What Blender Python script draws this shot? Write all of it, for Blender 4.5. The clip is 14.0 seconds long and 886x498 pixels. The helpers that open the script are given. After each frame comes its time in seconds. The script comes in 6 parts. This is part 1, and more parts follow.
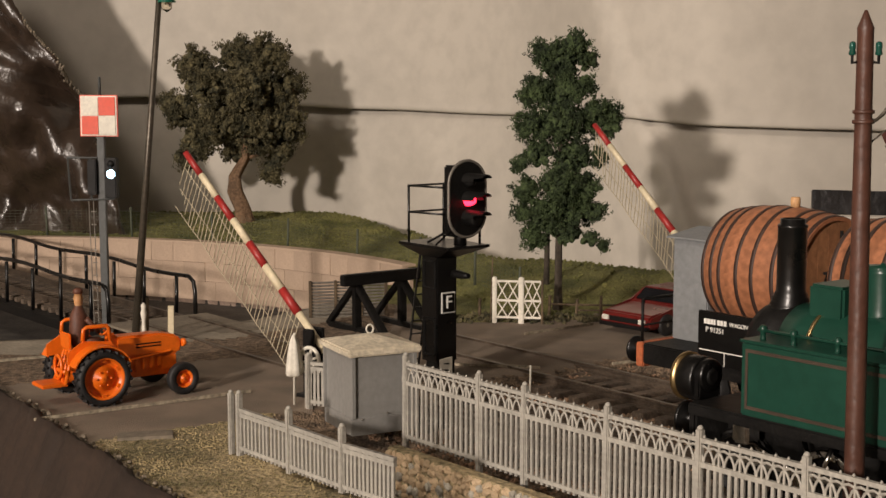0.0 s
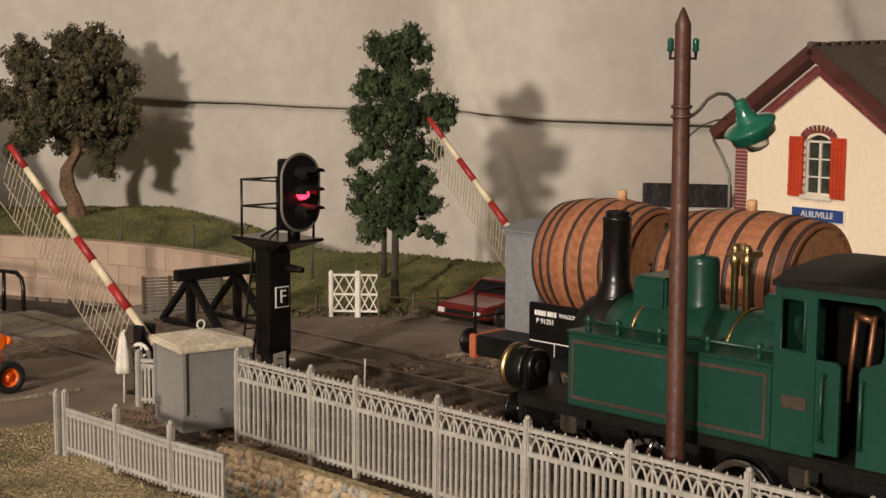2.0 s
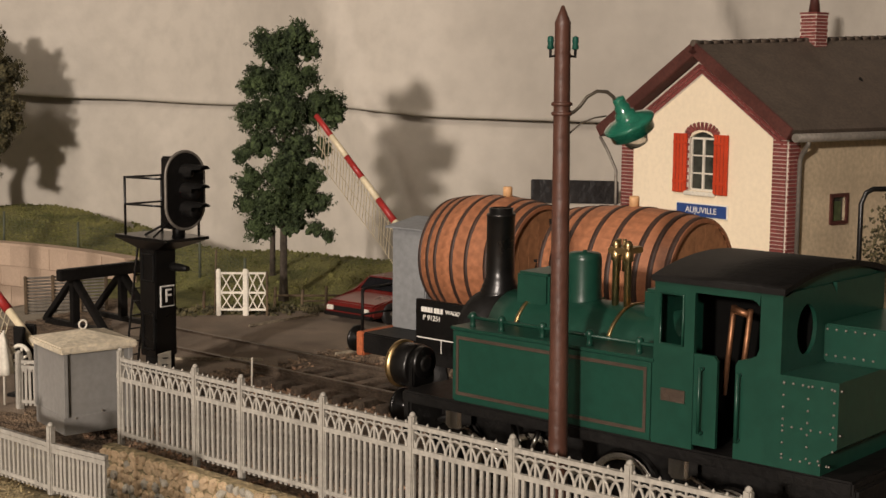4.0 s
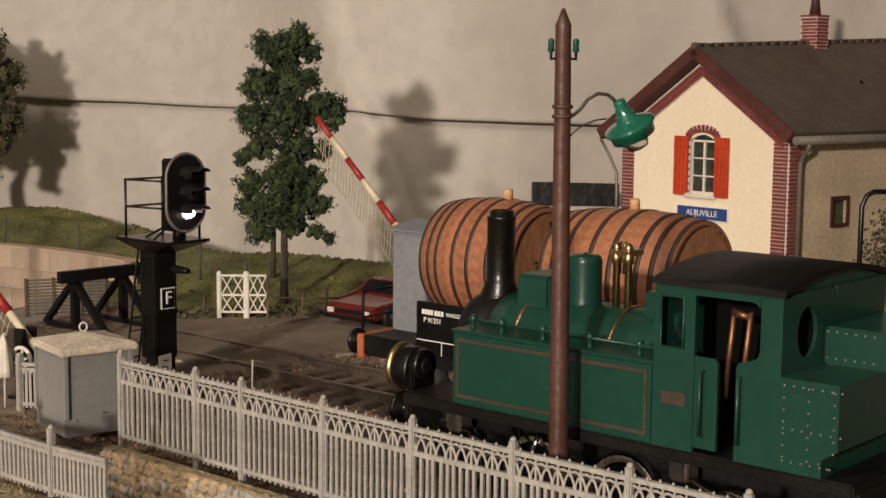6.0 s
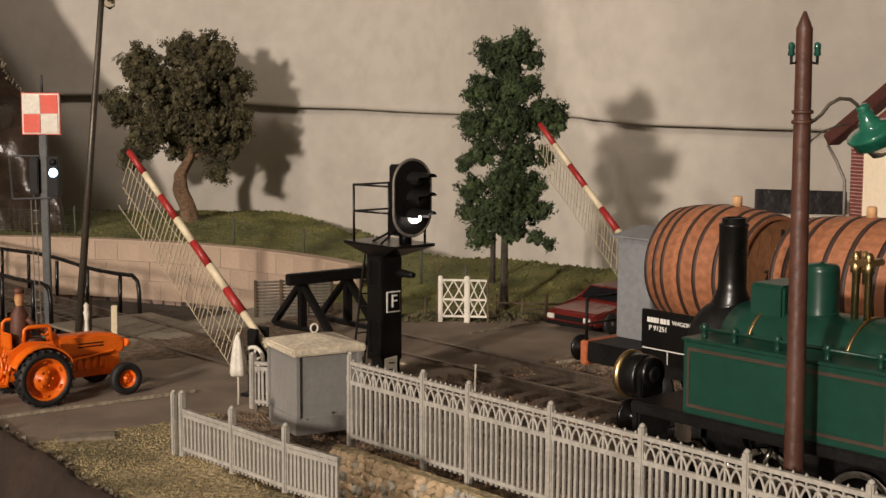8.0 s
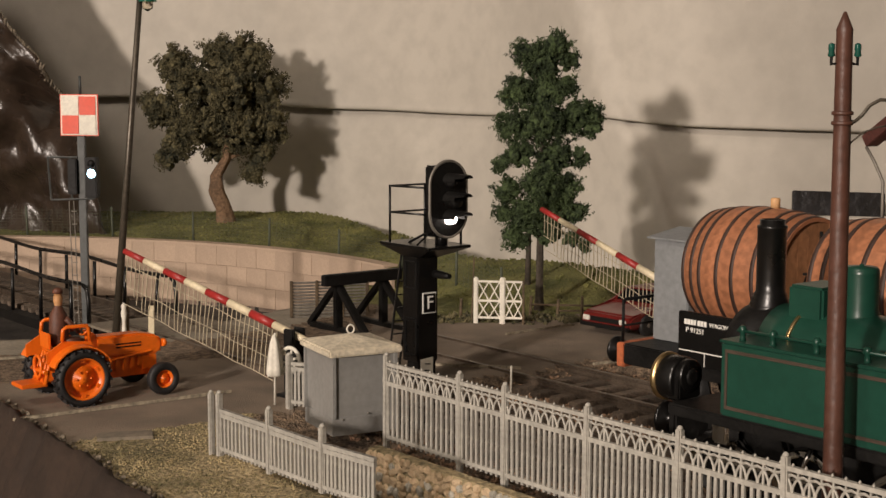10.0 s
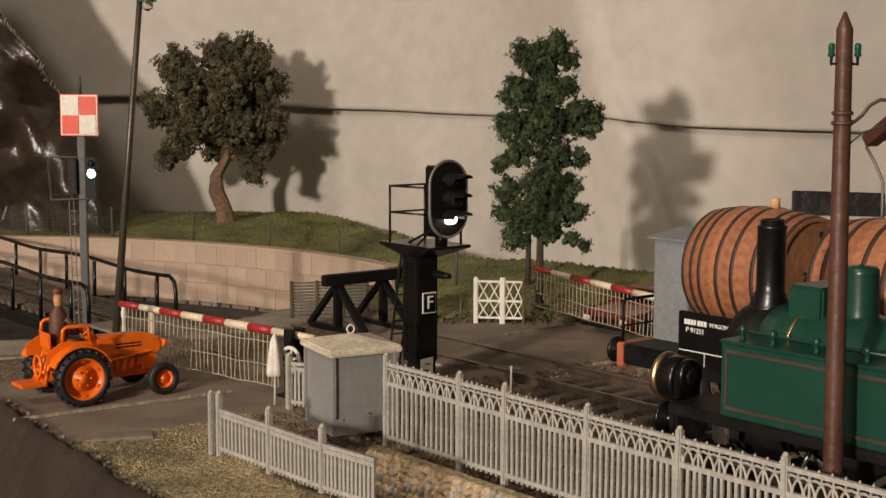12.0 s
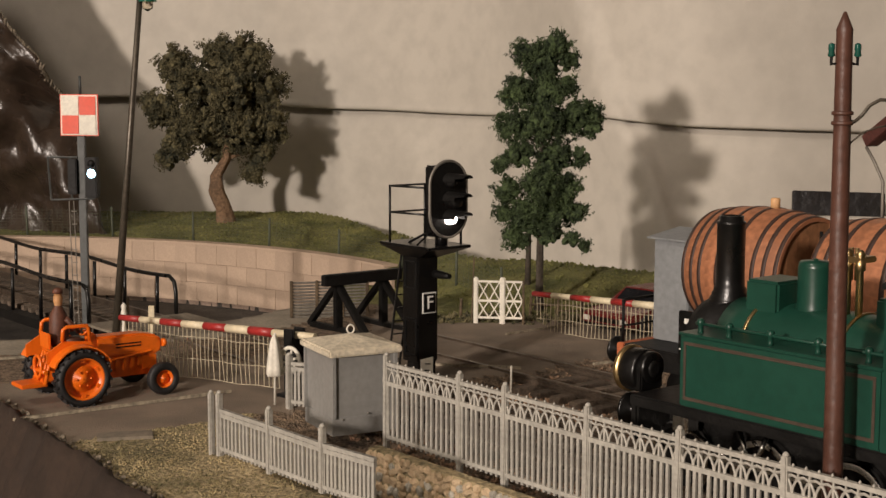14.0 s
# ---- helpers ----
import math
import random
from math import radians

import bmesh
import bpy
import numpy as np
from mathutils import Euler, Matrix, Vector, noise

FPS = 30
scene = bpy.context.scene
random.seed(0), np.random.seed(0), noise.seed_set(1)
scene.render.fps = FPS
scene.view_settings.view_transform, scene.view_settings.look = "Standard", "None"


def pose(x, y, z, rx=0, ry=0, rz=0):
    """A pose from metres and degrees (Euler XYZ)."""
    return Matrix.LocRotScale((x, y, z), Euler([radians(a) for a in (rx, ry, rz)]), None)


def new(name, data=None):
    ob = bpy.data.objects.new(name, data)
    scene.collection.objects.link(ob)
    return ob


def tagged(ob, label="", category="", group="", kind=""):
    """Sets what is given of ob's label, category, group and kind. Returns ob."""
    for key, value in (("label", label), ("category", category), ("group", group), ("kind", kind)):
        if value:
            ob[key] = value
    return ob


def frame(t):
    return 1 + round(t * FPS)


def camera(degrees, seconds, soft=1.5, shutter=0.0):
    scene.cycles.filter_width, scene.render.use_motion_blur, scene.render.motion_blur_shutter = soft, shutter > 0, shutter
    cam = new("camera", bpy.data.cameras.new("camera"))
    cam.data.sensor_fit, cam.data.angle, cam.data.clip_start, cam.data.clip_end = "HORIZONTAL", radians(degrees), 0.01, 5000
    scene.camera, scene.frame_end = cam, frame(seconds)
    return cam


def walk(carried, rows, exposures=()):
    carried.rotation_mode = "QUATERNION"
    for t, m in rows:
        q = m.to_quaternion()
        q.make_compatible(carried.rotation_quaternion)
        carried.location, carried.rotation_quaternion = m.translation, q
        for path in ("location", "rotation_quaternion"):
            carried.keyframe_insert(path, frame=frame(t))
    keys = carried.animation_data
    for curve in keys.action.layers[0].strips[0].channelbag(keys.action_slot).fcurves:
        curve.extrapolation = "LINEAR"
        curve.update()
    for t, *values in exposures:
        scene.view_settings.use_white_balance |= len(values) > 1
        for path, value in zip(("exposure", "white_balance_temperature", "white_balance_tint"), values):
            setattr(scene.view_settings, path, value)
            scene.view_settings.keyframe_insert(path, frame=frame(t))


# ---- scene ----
cam = camera(34.73, 14.0)
ROWS = [
    (0, 0.0000, -0.0000, 0.1400, 83.380, -0.000, -0.000),
    (0.5, 0.0000, -0.0000, 0.1400, 83.235, -0.063, -0.044),
    (1, 0.0012, -0.0000, 0.1400, 83.243, -0.145, -1.548),
    (1.5, 0.0029, -0.0001, 0.1400, 83.173, -0.288, -3.705),
    (2, 0.0049, -0.0003, 0.1400, 83.140, -0.359, -6.281),
    (2.5, 0.0062, -0.0004, 0.1400, 83.126, -0.351, -7.896),
    (3, 0.0067, -0.0005, 0.1401, 83.112, -0.446, -8.538),
    (3.5, 0.0076, -0.0006, 0.1401, 83.085, -0.521, -9.669),
    (4, 0.0082, -0.0008, 0.1401, 83.049, -0.504, -10.564),
    (4.2, 0.0083, -0.0008, 0.1401, 83.066, -0.480, -10.718),
    (5.2, 0.0086, -0.0008, 0.1401, 83.120, -0.520, -10.900),
    (6.3, 0.0078, -0.0007, 0.1401, 83.165, -0.560, -9.936),
    (6.5, 0.0071, -0.0006, 0.1401, 83.154, -0.527, -9.101),
    (7, 0.0052, -0.0003, 0.1400, 83.210, -0.460, -6.693),
    (7.5, 0.0036, -0.0001, 0.1400, 83.268, -0.316, -4.613),
    (8, 0.0016, -0.0000, 0.1400, 83.344, -0.198, -2.071),
    (8.5, 0.0008, -0.0000, 0.1400, 83.397, -0.163, -1.034),
    (8.7, 0.0006, -0.0000, 0.1400, 83.415, -0.180, -0.745),
    (9.2, 0.0006, -0.0000, 0.1400, 83.391, -0.160, -0.699),
    (14, 0.0006, -0.0000, 0.1400, 83.391, -0.160, -0.699),
]
walk(cam, [(t, pose(x, y, z, rx, ry, rz)) for t, x, y, z, rx, ry, rz in ROWS], exposures=[(0, 0.0), (14, 0.0)])

# ---- world and light: a closed room lit by one warm lamp ----
world = bpy.data.worlds.new("room_air")
world.use_nodes = True
world.node_tree.nodes["Background"].inputs[0].default_value = (1.0, 0.9, 0.78, 1)
world.node_tree.nodes["Background"].inputs[1].default_value = 0.006
scene.world = world


def lamp(name, place, watts, radius, colour):
    data = bpy.data.lights.new(name, "POINT")
    data.energy, data.shadow_soft_size, data.color = watts, radius, colour
    ob = new(name, data)
    ob.location = place
    return ob


lamp("room_lamp", (-1.55, -2.04, 0.74), 345, 0.085, (1.0, 0.86, 0.755))
lamp("ceiling_lamp", (-0.90, -0.40, 1.45), 37, 0.12, (1.0, 0.86, 0.74))

# ---- materials ----


def mat(name, colour, rough=0.7, metal=0.0, grain=300.0, amount=0.25, bump=0.2, dark=0.5, coarse=None, spec=0.5, coat=0.0, tint=None, rnd=0.0, depth=0.001):
    """Colour varied by fine grain and by coarse blotches, with a fine relief."""
    m = bpy.data.materials.new(name)
    m.use_nodes = True
    nt = m.node_tree
    b = nt.nodes["Principled BSDF"]
    co = nt.nodes.new("ShaderNodeTexCoord")
    fine = nt.nodes.new("ShaderNodeTexNoise")
    fine.inputs["Scale"].default_value = grain
    fine.inputs["Detail"].default_value = 5
    big = nt.nodes.new("ShaderNodeTexNoise")
    big.inputs["Scale"].default_value = coarse or grain / 9
    big.inputs["Detail"].default_value = 3
    for n_ in (fine, big):
        nt.links.new(co.outputs["Object"], n_.inputs["Vector"])
    mul = nt.nodes.new("ShaderNodeMath")
    mul.operation = "MULTIPLY"
    nt.links.new(fine.outputs["Fac"], mul.inputs[0])
    nt.links.new(big.outputs["Fac"], mul.inputs[1])
    ramp = nt.nodes.new("ShaderNodeValToRGB")
    c = Vector(colour)
    lo = c * (1 - amount) if tint is None else Vector(tint)
    hi = c * (1 + amount * dark)
    ramp.color_ramp.elements[0].position, ramp.color_ramp.elements[0].color = 0.14, (*lo, 1)
    ramp.color_ramp.elements[1].position, ramp.color_ramp.elements[1].color = 0.36, (*hi, 1)
    nt.links.new(mul.outputs[0], ramp.inputs["Fac"])
    out = ramp.outputs["Color"]
    if rnd:
        info = nt.nodes.new("ShaderNodeObjectInfo")
        hsv = nt.nodes.new("ShaderNodeHueSaturation")
        mr = nt.nodes.new("ShaderNodeMapRange")
        mr.inputs["To Min"].default_value, mr.inputs["To Max"].default_value = 1 - rnd, 1 + rnd
        nt.links.new(info.outputs["Random"], mr.inputs["Value"])
        nt.links.new(mr.outputs["Result"], hsv.inputs["Value"])
        nt.links.new(out, hsv.inputs["Color"])
        out = hsv.outputs["Color"]
    nt.links.new(out, b.inputs["Base Color"])
    b.inputs["Roughness"].default_value, b.inputs["Metallic"].default_value = rough, metal
    b.inputs["Specular IOR Level"].default_value = spec
    b.inputs["Coat Weight"].default_value = coat
    rr = nt.nodes.new("ShaderNodeMapRange")
    rr.inputs["To Min"].default_value, rr.inputs["To Max"].default_value = max(0.03, rough - 0.12), min(1, rough + 0.12)
    nt.links.new(big.outputs["Fac"], rr.inputs["Value"])
    nt.links.new(rr.outputs["Result"], b.inputs["Roughness"])
    if bump:
        bp = nt.nodes.new("ShaderNodeBump")
        bp.inputs["Strength"].default_value, bp.inputs["Distance"].default_value = bump, depth
        nt.links.new(fine.outputs["Fac"], bp.inputs["Height"])
        nt.links.new(bp.outputs["Normal"], b.inputs["Normal"])
    return m


def glow(name, colour, strength):
    m = bpy.data.materials.new(name)
    m.use_nodes = True
    b = m.node_tree.nodes["Principled BSDF"]
    b.inputs["Base Color"].default_value = (*colour, 1)
    b.inputs["Emission Color"].default_value = (*colour, 1)
    b.inputs["Emission Strength"].default_value = strength
    return m


def glass(name, colour, rough=0.05):
    m = bpy.data.materials.new(name)
    m.use_nodes = True
    b = m.node_tree.nodes["Principled BSDF"]
    b.inputs["Base Color"].default_value = (*colour, 1)
    b.inputs["Transmission Weight"].default_value = 1.0
    b.inputs["Roughness"].default_value = rough
    return m


BACKDROP = mat("grey_cloth", (0.53, 0.49, 0.425), 0.75, grain=60, coarse=5, amount=0.10, bump=0.25, depth=0.002)
ROOMPAINT = mat("room_paint", (0.13, 0.12, 0.105), 0.8, grain=30, amount=0.1)
TABLE = mat("table_board", (0.2, 0.14, 0.09), 0.7, grain=60)
EARTH = mat("scatter_earth", (0.42, 0.33, 0.19), 0.95, grain=420, coarse=24, amount=0.45, bump=1.0, tint=(0.105, 0.092, 0.045), depth=0.002)
SCATTER = mat("scatter_flock", (0.36, 0.285, 0.15), 0.95, grain=300, coarse=30, amount=0.6, bump=0.3, tint=(0.115, 0.10, 0.045))
CHIPS = mat("ballast_chips", (0.36, 0.225, 0.14), 0.9, grain=500, coarse=90, amount=0.6, bump=0.3, tint=(0.10, 0.068, 0.045))
SLABMAT = mat("slab_stone", (0.21, 0.175, 0.13), 0.9, grain=400, amount=0.3)
ASPHALT = mat("worn_asphalt", (0.225, 0.176, 0.130), 0.9, grain=1500, coarse=40, amount=0.35, bump=0.6)
BALLAST = mat("brown_ballast", (0.26, 0.185, 0.120), 0.95, grain=900, coarse=250, amount=0.7, bump=1.0, tint=(0.06, 0.042, 0.028), depth=0.003)
GRASS = mat("flock_grass", (0.215, 0.205, 0.066), 0.95, grain=900, coarse=30, amount=0.5, bump=1.0, tint=(0.075, 0.085, 0.02), depth=0.002)
PITFLOOR = mat("pit_floor", (0.075, 0.065, 0.055), 0.9, grain=600, amount=0.5, bump=0.6)
PAVING = mat("pale_paving", (0.30, 0.26, 0.20), 0.85, grain=500, amount=0.25, bump=0.3)
PITSTONE = mat("pink_wall_block", (0.46, 0.345, 0.255), 0.85, grain=700, coarse=14, amount=0.10, bump=0.25, rnd=0.07)
MORTAR = mat("dark_joint", (0.30, 0.22, 0.17), 0.9, grain=700)
ROCK = mat("painted_rock_sheet", (0.040, 0.027, 0.019), 0.26, grain=70, coarse=28, amount=0.4, bump=0.35, depth=0.006)
NEARROCK = mat("matt_brown_edge", (0.030, 0.017, 0.010), 0.85, grain=300, amount=0.3, bump=0.4)
CUTEDGE = mat("pale_cut_edge", (0.22, 0.18, 0.13), 0.9, grain=900, amount=0.6)
CONCRETE = mat("cast_fence", (0.375, 0.355, 0.31), 0.75, grain=700, coarse=90, amount=0.22, bump=0.3)
HUTGREY = mat("hut_grey_paint", (0.245, 0.240, 0.225), 0.55, grain=400, amount=0.12, bump=0.15)
HUTROOF = mat("hut_cream_roof", (0.62, 0.55, 0.42), 0.75, grain=500, coarse=80, amount=0.3, bump=0.4)
BLACK = mat("black_enamel", (0.005, 0.0047, 0.0045), 0.30, grain=500, amount=0.4, bump=0.1)
SOOT = mat("matt_black_iron", (0.0065, 0.006, 0.0055), 0.55, grain=500, amount=0.5, bump=0.25, spec=0.25)
WHITE = mat("white_paint", (0.74, 0.70, 0.60), 0.6, grain=600, amount=0.15, bump=0.1)
CREAM = mat("cream_boom_paint", (0.74, 0.64, 0.44), 0.5, grain=600, amount=0.15, bump=0.1)
RED = mat("boom_red_paint", (0.36, 0.028, 0.025), 0.42, grain=600, amount=0.2, bump=0.1)
SIGNRED = mat("sign_red", (0.66, 0.075, 0.035), 0.5, grain=600, amount=0.1, bump=0.05)
WIRE = mat("skirt_wire", (0.55, 0.48, 0.34), 0.5, metal=0.2, grain=800)
STEEL = mat("rail_steel", (0.19, 0.15, 0.115), 0.4, metal=0.75, grain=900, amount=0.4)
CHROME = mat("bright_steel", (0.75, 0.73, 0.70), 0.12, metal=1.0, grain=900, amount=0.1, bump=0)
SLEEPER = mat("dark_sleeper", (0.15, 0.112, 0.080), 0.9, grain=700, amount=0.5, bump=0.5, rnd=0.3)
LOCO = mat("green_engine_paint", (0.010, 0.050, 0.033), 0.34, grain=300, coarse=18, amount=0.16, bump=0.05, spec=0.4)
LINING = mat("brown_lining", (0.058, 0.040, 0.028), 0.5, grain=600)
BRASS = mat("brass", (0.60, 0.43, 0.21), 0.36, metal=1.0, grain=600, amount=0.2, bump=0.05)
COPPER = mat("dull_copper", (0.30, 0.145, 0.075), 0.45, metal=0.8, grain=600, amount=0.3, bump=0.05)
WOOD = mat("barrel_wood", (0.37, 0.150, 0.072), 0.5, grain=350, coarse=35, amount=0.36, bump=0.12, rnd=0.035)
ENDWOOD = mat("barrel_head_wood", (0.40, 0.185, 0.085), 0.55, grain=350, amount=0.3, bump=0.25, rnd=0.14)
HOOP = mat("barrel_hoop", (0.046, 0.024, 0.017), 0.6, grain=400, amount=0.3)
PALEWOOD = mat("pale_peg_wood", (0.62, 0.36, 0.17), 0.6, grain=500)
GREYVAN = mat("brake_cabin_grey", (0.215, 0.225, 0.23), 0.6, grain=400, amount=0.15)
POLE = mat("stained_pole", (0.085, 0.036, 0.024), 0.45, grain=350, amount=0.25, bump=0.3)
METALPOST = mat("dull_lamp_post", (0.10, 0.085, 0.065), 0.4, metal=0.5, grain=500, amount=0.3)
POSTGREY = mat("signal_post_grey", (0.055, 0.060, 0.058), 0.5, grain=400, amount=0.3)
GREENGLASS = mat("green_glass_lamp", (0.030, 0.26, 0.165), 0.10, grain=300, amount=0.3, bump=0.02, coat=0.6)
GREENGLASS.node_tree.nodes["Principled BSDF"].inputs["Transmission Weight"].default_value = 0.5
INSUL = mat("green_insulator", (0.008, 0.075, 0.055), 0.15, grain=300, amount=0.2, coat=0.5)
BULB = glass("clear_bulb", (0.95, 0.88, 0.75))
LEAF1 = mat("olive_foliage", (0.120, 0.102, 0.050), 0.95, grain=500, coarse=90, amount=0.6, bump=0.8, tint=(0.018, 0.020, 0.010), depth=0.002)
LEAF2 = mat("green_foliage", (0.060, 0.088, 0.032), 0.95, grain=500, coarse=90, amount=0.6, bump=0.8, tint=(0.010, 0.019, 0.007), depth=0.002)
BARK1 = mat("brown_bark", (0.19, 0.115, 0.065), 0.9, grain=400, amount=0.5, bump=0.8, depth=0.002)
BARK2 = mat("grey_bark", (0.07, 0.055, 0.04), 0.9, grain=400, amount=0.5, bump=0.8)
ORANGE = mat("orange_enamel", (0.82, 0.155, 0.008), 0.36, grain=400, amount=0.12, bump=0.03)
TYRE = mat("black_rubber", (0.014, 0.013, 0.013), 0.6, grain=600, amount=0.3, bump=0.15)
COAT = mat("brown_coat", (0.11, 0.040, 0.022), 0.6, grain=400, amount=0.3)
SKIN = mat("painted_tan", (0.50, 0.26, 0.11), 0.6, grain=400)
CARRED = mat("car_red", (0.13, 0.012, 0.010), 0.3, grain=300, amount=0.15, bump=0.0, coat=0.3)
CARGLASS = mat("car_window", (0.012, 0.012, 0.014), 0.12, grain=300, bump=0)
LAMPCLEAR = mat("headlamp", (0.7, 0.68, 0.6), 0.2, grain=300, bump=0)
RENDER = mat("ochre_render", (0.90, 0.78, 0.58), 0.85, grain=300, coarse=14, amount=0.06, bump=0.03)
# gable render darkened: shade on the walls beside the gable, put into the colour
SHADERENDER = mat("shaded_side_render", (0.62, 0.50, 0.34), 0.88, grain=300, coarse=22, amount=0.22, bump=0.05)
BRICK = mat("red_brick", (0.22, 0.052, 0.045), 0.75, grain=900, amount=0.3, bump=0.3, rnd=0.2)
BRICKJOINT = mat("pale_brick_joint", (0.66, 0.58, 0.50), 0.9, grain=900, amount=0.2)
ROOF = mat("brown_tile_roof", (0.098, 0.074, 0.056), 0.7, grain=500, coarse=60, amount=0.3, bump=0.3)
VERGE = mat("dark_red_verge", (0.085, 0.026, 0.020), 0.55, grain=500, amount=0.3)
SHUTTER = mat("shutter_red", (0.56, 0.055, 0.016), 0.5, grain=500, amount=0.15)
ENAMELBLUE = mat("blue_enamel_sign", (0.030, 0.070, 0.24), 0.35, grain=400, amount=0.1, bump=0)
LETTER = mat("white_lettering", (0.80, 0.78, 0.72), 0.5, grain=400, amount=0.05, bump=0)
PANE = mat("dark_pane", (0.05, 0.055, 0.045), 0.1, grain=200, amount=0.5, bump=0)
CURTAIN = mat("green_curtain", (0.10, 0.13, 0.05), 0.8, grain=200, amount=0.5)
ZINC = mat("zinc_pipe", (0.23, 0.21, 0.18), 0.5, metal=0.4, grain=400)
COALMAT = mat("black_panel_paint", (0.020, 0.019, 0.020), 0.4, grain=120, amount=0.5, bump=0.6, depth=0.003)
STONE = mat("rubble_stone", (0.72, 0.54, 0.34), 0.9, grain=500, coarse=120, amount=0.22, bump=0.6, rnd=0.14, depth=0.002)
STONEGREY = mat("rubble_stone_grey", (0.58, 0.54, 0.45), 0.9, grain=500, coarse=120, amount=0.35, bump=0.6, rnd=0.2, depth=0.002)
RUST = mat("rust_orange", (0.40, 0.11, 0.04), 0.7, grain=500, amount=0.4)
MESHGREEN = mat("green_wire_net", (0.075, 0.085, 0.055), 0.7, grain=500, amount=0.3)
FENCEWOOD = mat("weathered_wood", (0.12, 0.085, 0.05), 0.9, grain=500, amount=0.5, bump=0.5)
LINE = mat("worn_road_line", (0.34, 0.29, 0.21), 0.85, grain=700, coarse=200, amount=0.5)
REDLENS = glow("red_lens_lit", (1.0, 0.02, 0.05), 6.0)
WHITELENS = glow("white_lens_lit", (1.0, 0.86, 0.76), 8.0)
BLUELENS = glow("bluish_lens_lit", (0.50, 0.80, 1.0), 7.0)
# near-black colour standing in for the shade inside the cab
CABSHADE = mat("cab_shade_black", (0.003, 0.0028, 0.0025), 0.9, grain=300, spec=0.1, bump=0)

# ---- mesh helpers ----


def box(bm, x0, x1, y0, y1, z0, z1, bevel=0.0, m=None):
    r = bmesh.ops.create_cube(bm, size=1.0)
    vs = r["verts"]
    for v in vs:
        v.co = Vector((x0 + (v.co.x + 0.5) * (x1 - x0), y0 + (v.co.y + 0.5) * (y1 - y0), z0 + (v.co.z + 0.5) * (z1 - z0)))
    if bevel:
        es = {e for v in vs for e in v.link_edges}
        r2 = bmesh.ops.bevel(bm, geom=list(es), offset=bevel, segments=2, affect="EDGES", clamp_overlap=True)
        vs = list({v for f in r2["faces"] for v in f.verts} | {v for v in vs if v.is_valid})
    if m is not None:
        bmesh.ops.transform(bm, matrix=m, verts=[v for v in vs if v.is_valid])
    return bm


def rod(bm, a, b, r0, r1=None, seg=12, caps=True):
    a, b = Vector(a), Vector(b)
    r1 = r0 if r1 is None else r1
    way = b - a
    q = way.to_track_quat("Z", "Y").to_matrix()
    ra = [bm.verts.new(a + q @ Vector((math.cos(2 * math.pi * i / seg) * r0, math.sin(2 * math.pi * i / seg) * r0, 0))) for i in range(seg)]
    rb = [bm.verts.new(b + q @ Vector((math.cos(2 * math.pi * i / seg) * r1, math.sin(2 * math.pi * i / seg) * r1, 0))) for i in range(seg)]
    for i in range(seg):
        f = bm.faces.new((ra[i], ra[(i + 1) % seg], rb[(i + 1) % seg], rb[i]))
        f.smooth = seg > 6
    if caps:
        bm.faces.new(ra[::-1])
        bm.faces.new(rb)
    return bm


def tube(bm, pts, r, seg=8):
    """One swept tube through the points; closed where the last point is the first."""
    pts = [Vector(p) for p in pts]
    closed = (pts[0] - pts[-1]).length < 1e-6
    if closed:
        pts = pts[:-1]
    k = len(pts)
    rings, ref = [], None
    for i, p in enumerate(pts):
        a, b = (pts[i - 1], pts[(i + 1) % k]) if closed else (pts[max(0, i - 1)], pts[min(k - 1, i + 1)])
        way = (b - a).normalized()
        if ref is None:
            ref = way.orthogonal().normalized()
        ref = (ref - way * ref.dot(way)).normalized()
        other = way.cross(ref)
        rings.append([bm.verts.new(p + ref * r * math.cos(2 * math.pi * j / seg) + other * r * math.sin(2 * math.pi * j / seg)) for j in range(seg)])
    pairs = list(zip(rings, rings[1:])) + ([(rings[-1], rings[0])] if closed else [])
    for a, b in pairs:
        for j in range(seg):
            bm.faces.new((a[j], a[(j + 1) % seg], b[(j + 1) % seg], b[j])).smooth = seg > 5
    if not closed:
        bm.faces.new(rings[0][::-1])
        bm.faces.new(rings[-1])
    return bm


def lathe(bm, profile, seg=24, m=None, caps=True):
    """Turn (radius, height) pairs about z; m places the result."""
    m = m or Matrix.Identity(4)
    rings = [[bm.verts.new(m @ Vector((r * math.cos(2 * math.pi * i / seg), r * math.sin(2 * math.pi * i / seg), h))) for i in range(seg)] for r, h in profile]
    for a, b in zip(rings, rings[1:]):
        for i in range(seg):
            f = bm.faces.new((a[i], a[(i + 1) % seg], b[(i + 1) % seg], b[i]))
            f.smooth = True
    if caps and profile[0][0] > 1e-5:
        bm.faces.new(rings[0][::-1])
    if caps and profile[-1][0] > 1e-5:
        bm.faces.new(rings[-1])
    return bm


def prism(bm, outline, depth, m=None):
    """A plate: outline of (x, z), from y=0 to y=depth."""
    m = m or Matrix.Identity(4)
    a = [bm.verts.new(m @ Vector((x, 0, z))) for x, z in outline]
    b = [bm.verts.new(m @ Vector((x, depth, z))) for x, z in outline]
    k = len(outline)
    bm.faces.new(a)
    bm.faces.new(b[::-1])
    for i in range(k):
        bm.faces.new((a[(i + 1) % k], a[i], b[i], b[(i + 1) % k]))
    return bm


def mesh_of(name, bm, material):
    bmesh.ops.recalc_face_normals(bm, faces=bm.faces[:])
    me = bpy.data.meshes.new(name)
    bm.to_mesh(me)
    bm.free()
    for m_ in material if isinstance(material, (list, tuple)) else [material]:
        me.materials.append(m_)
    return me


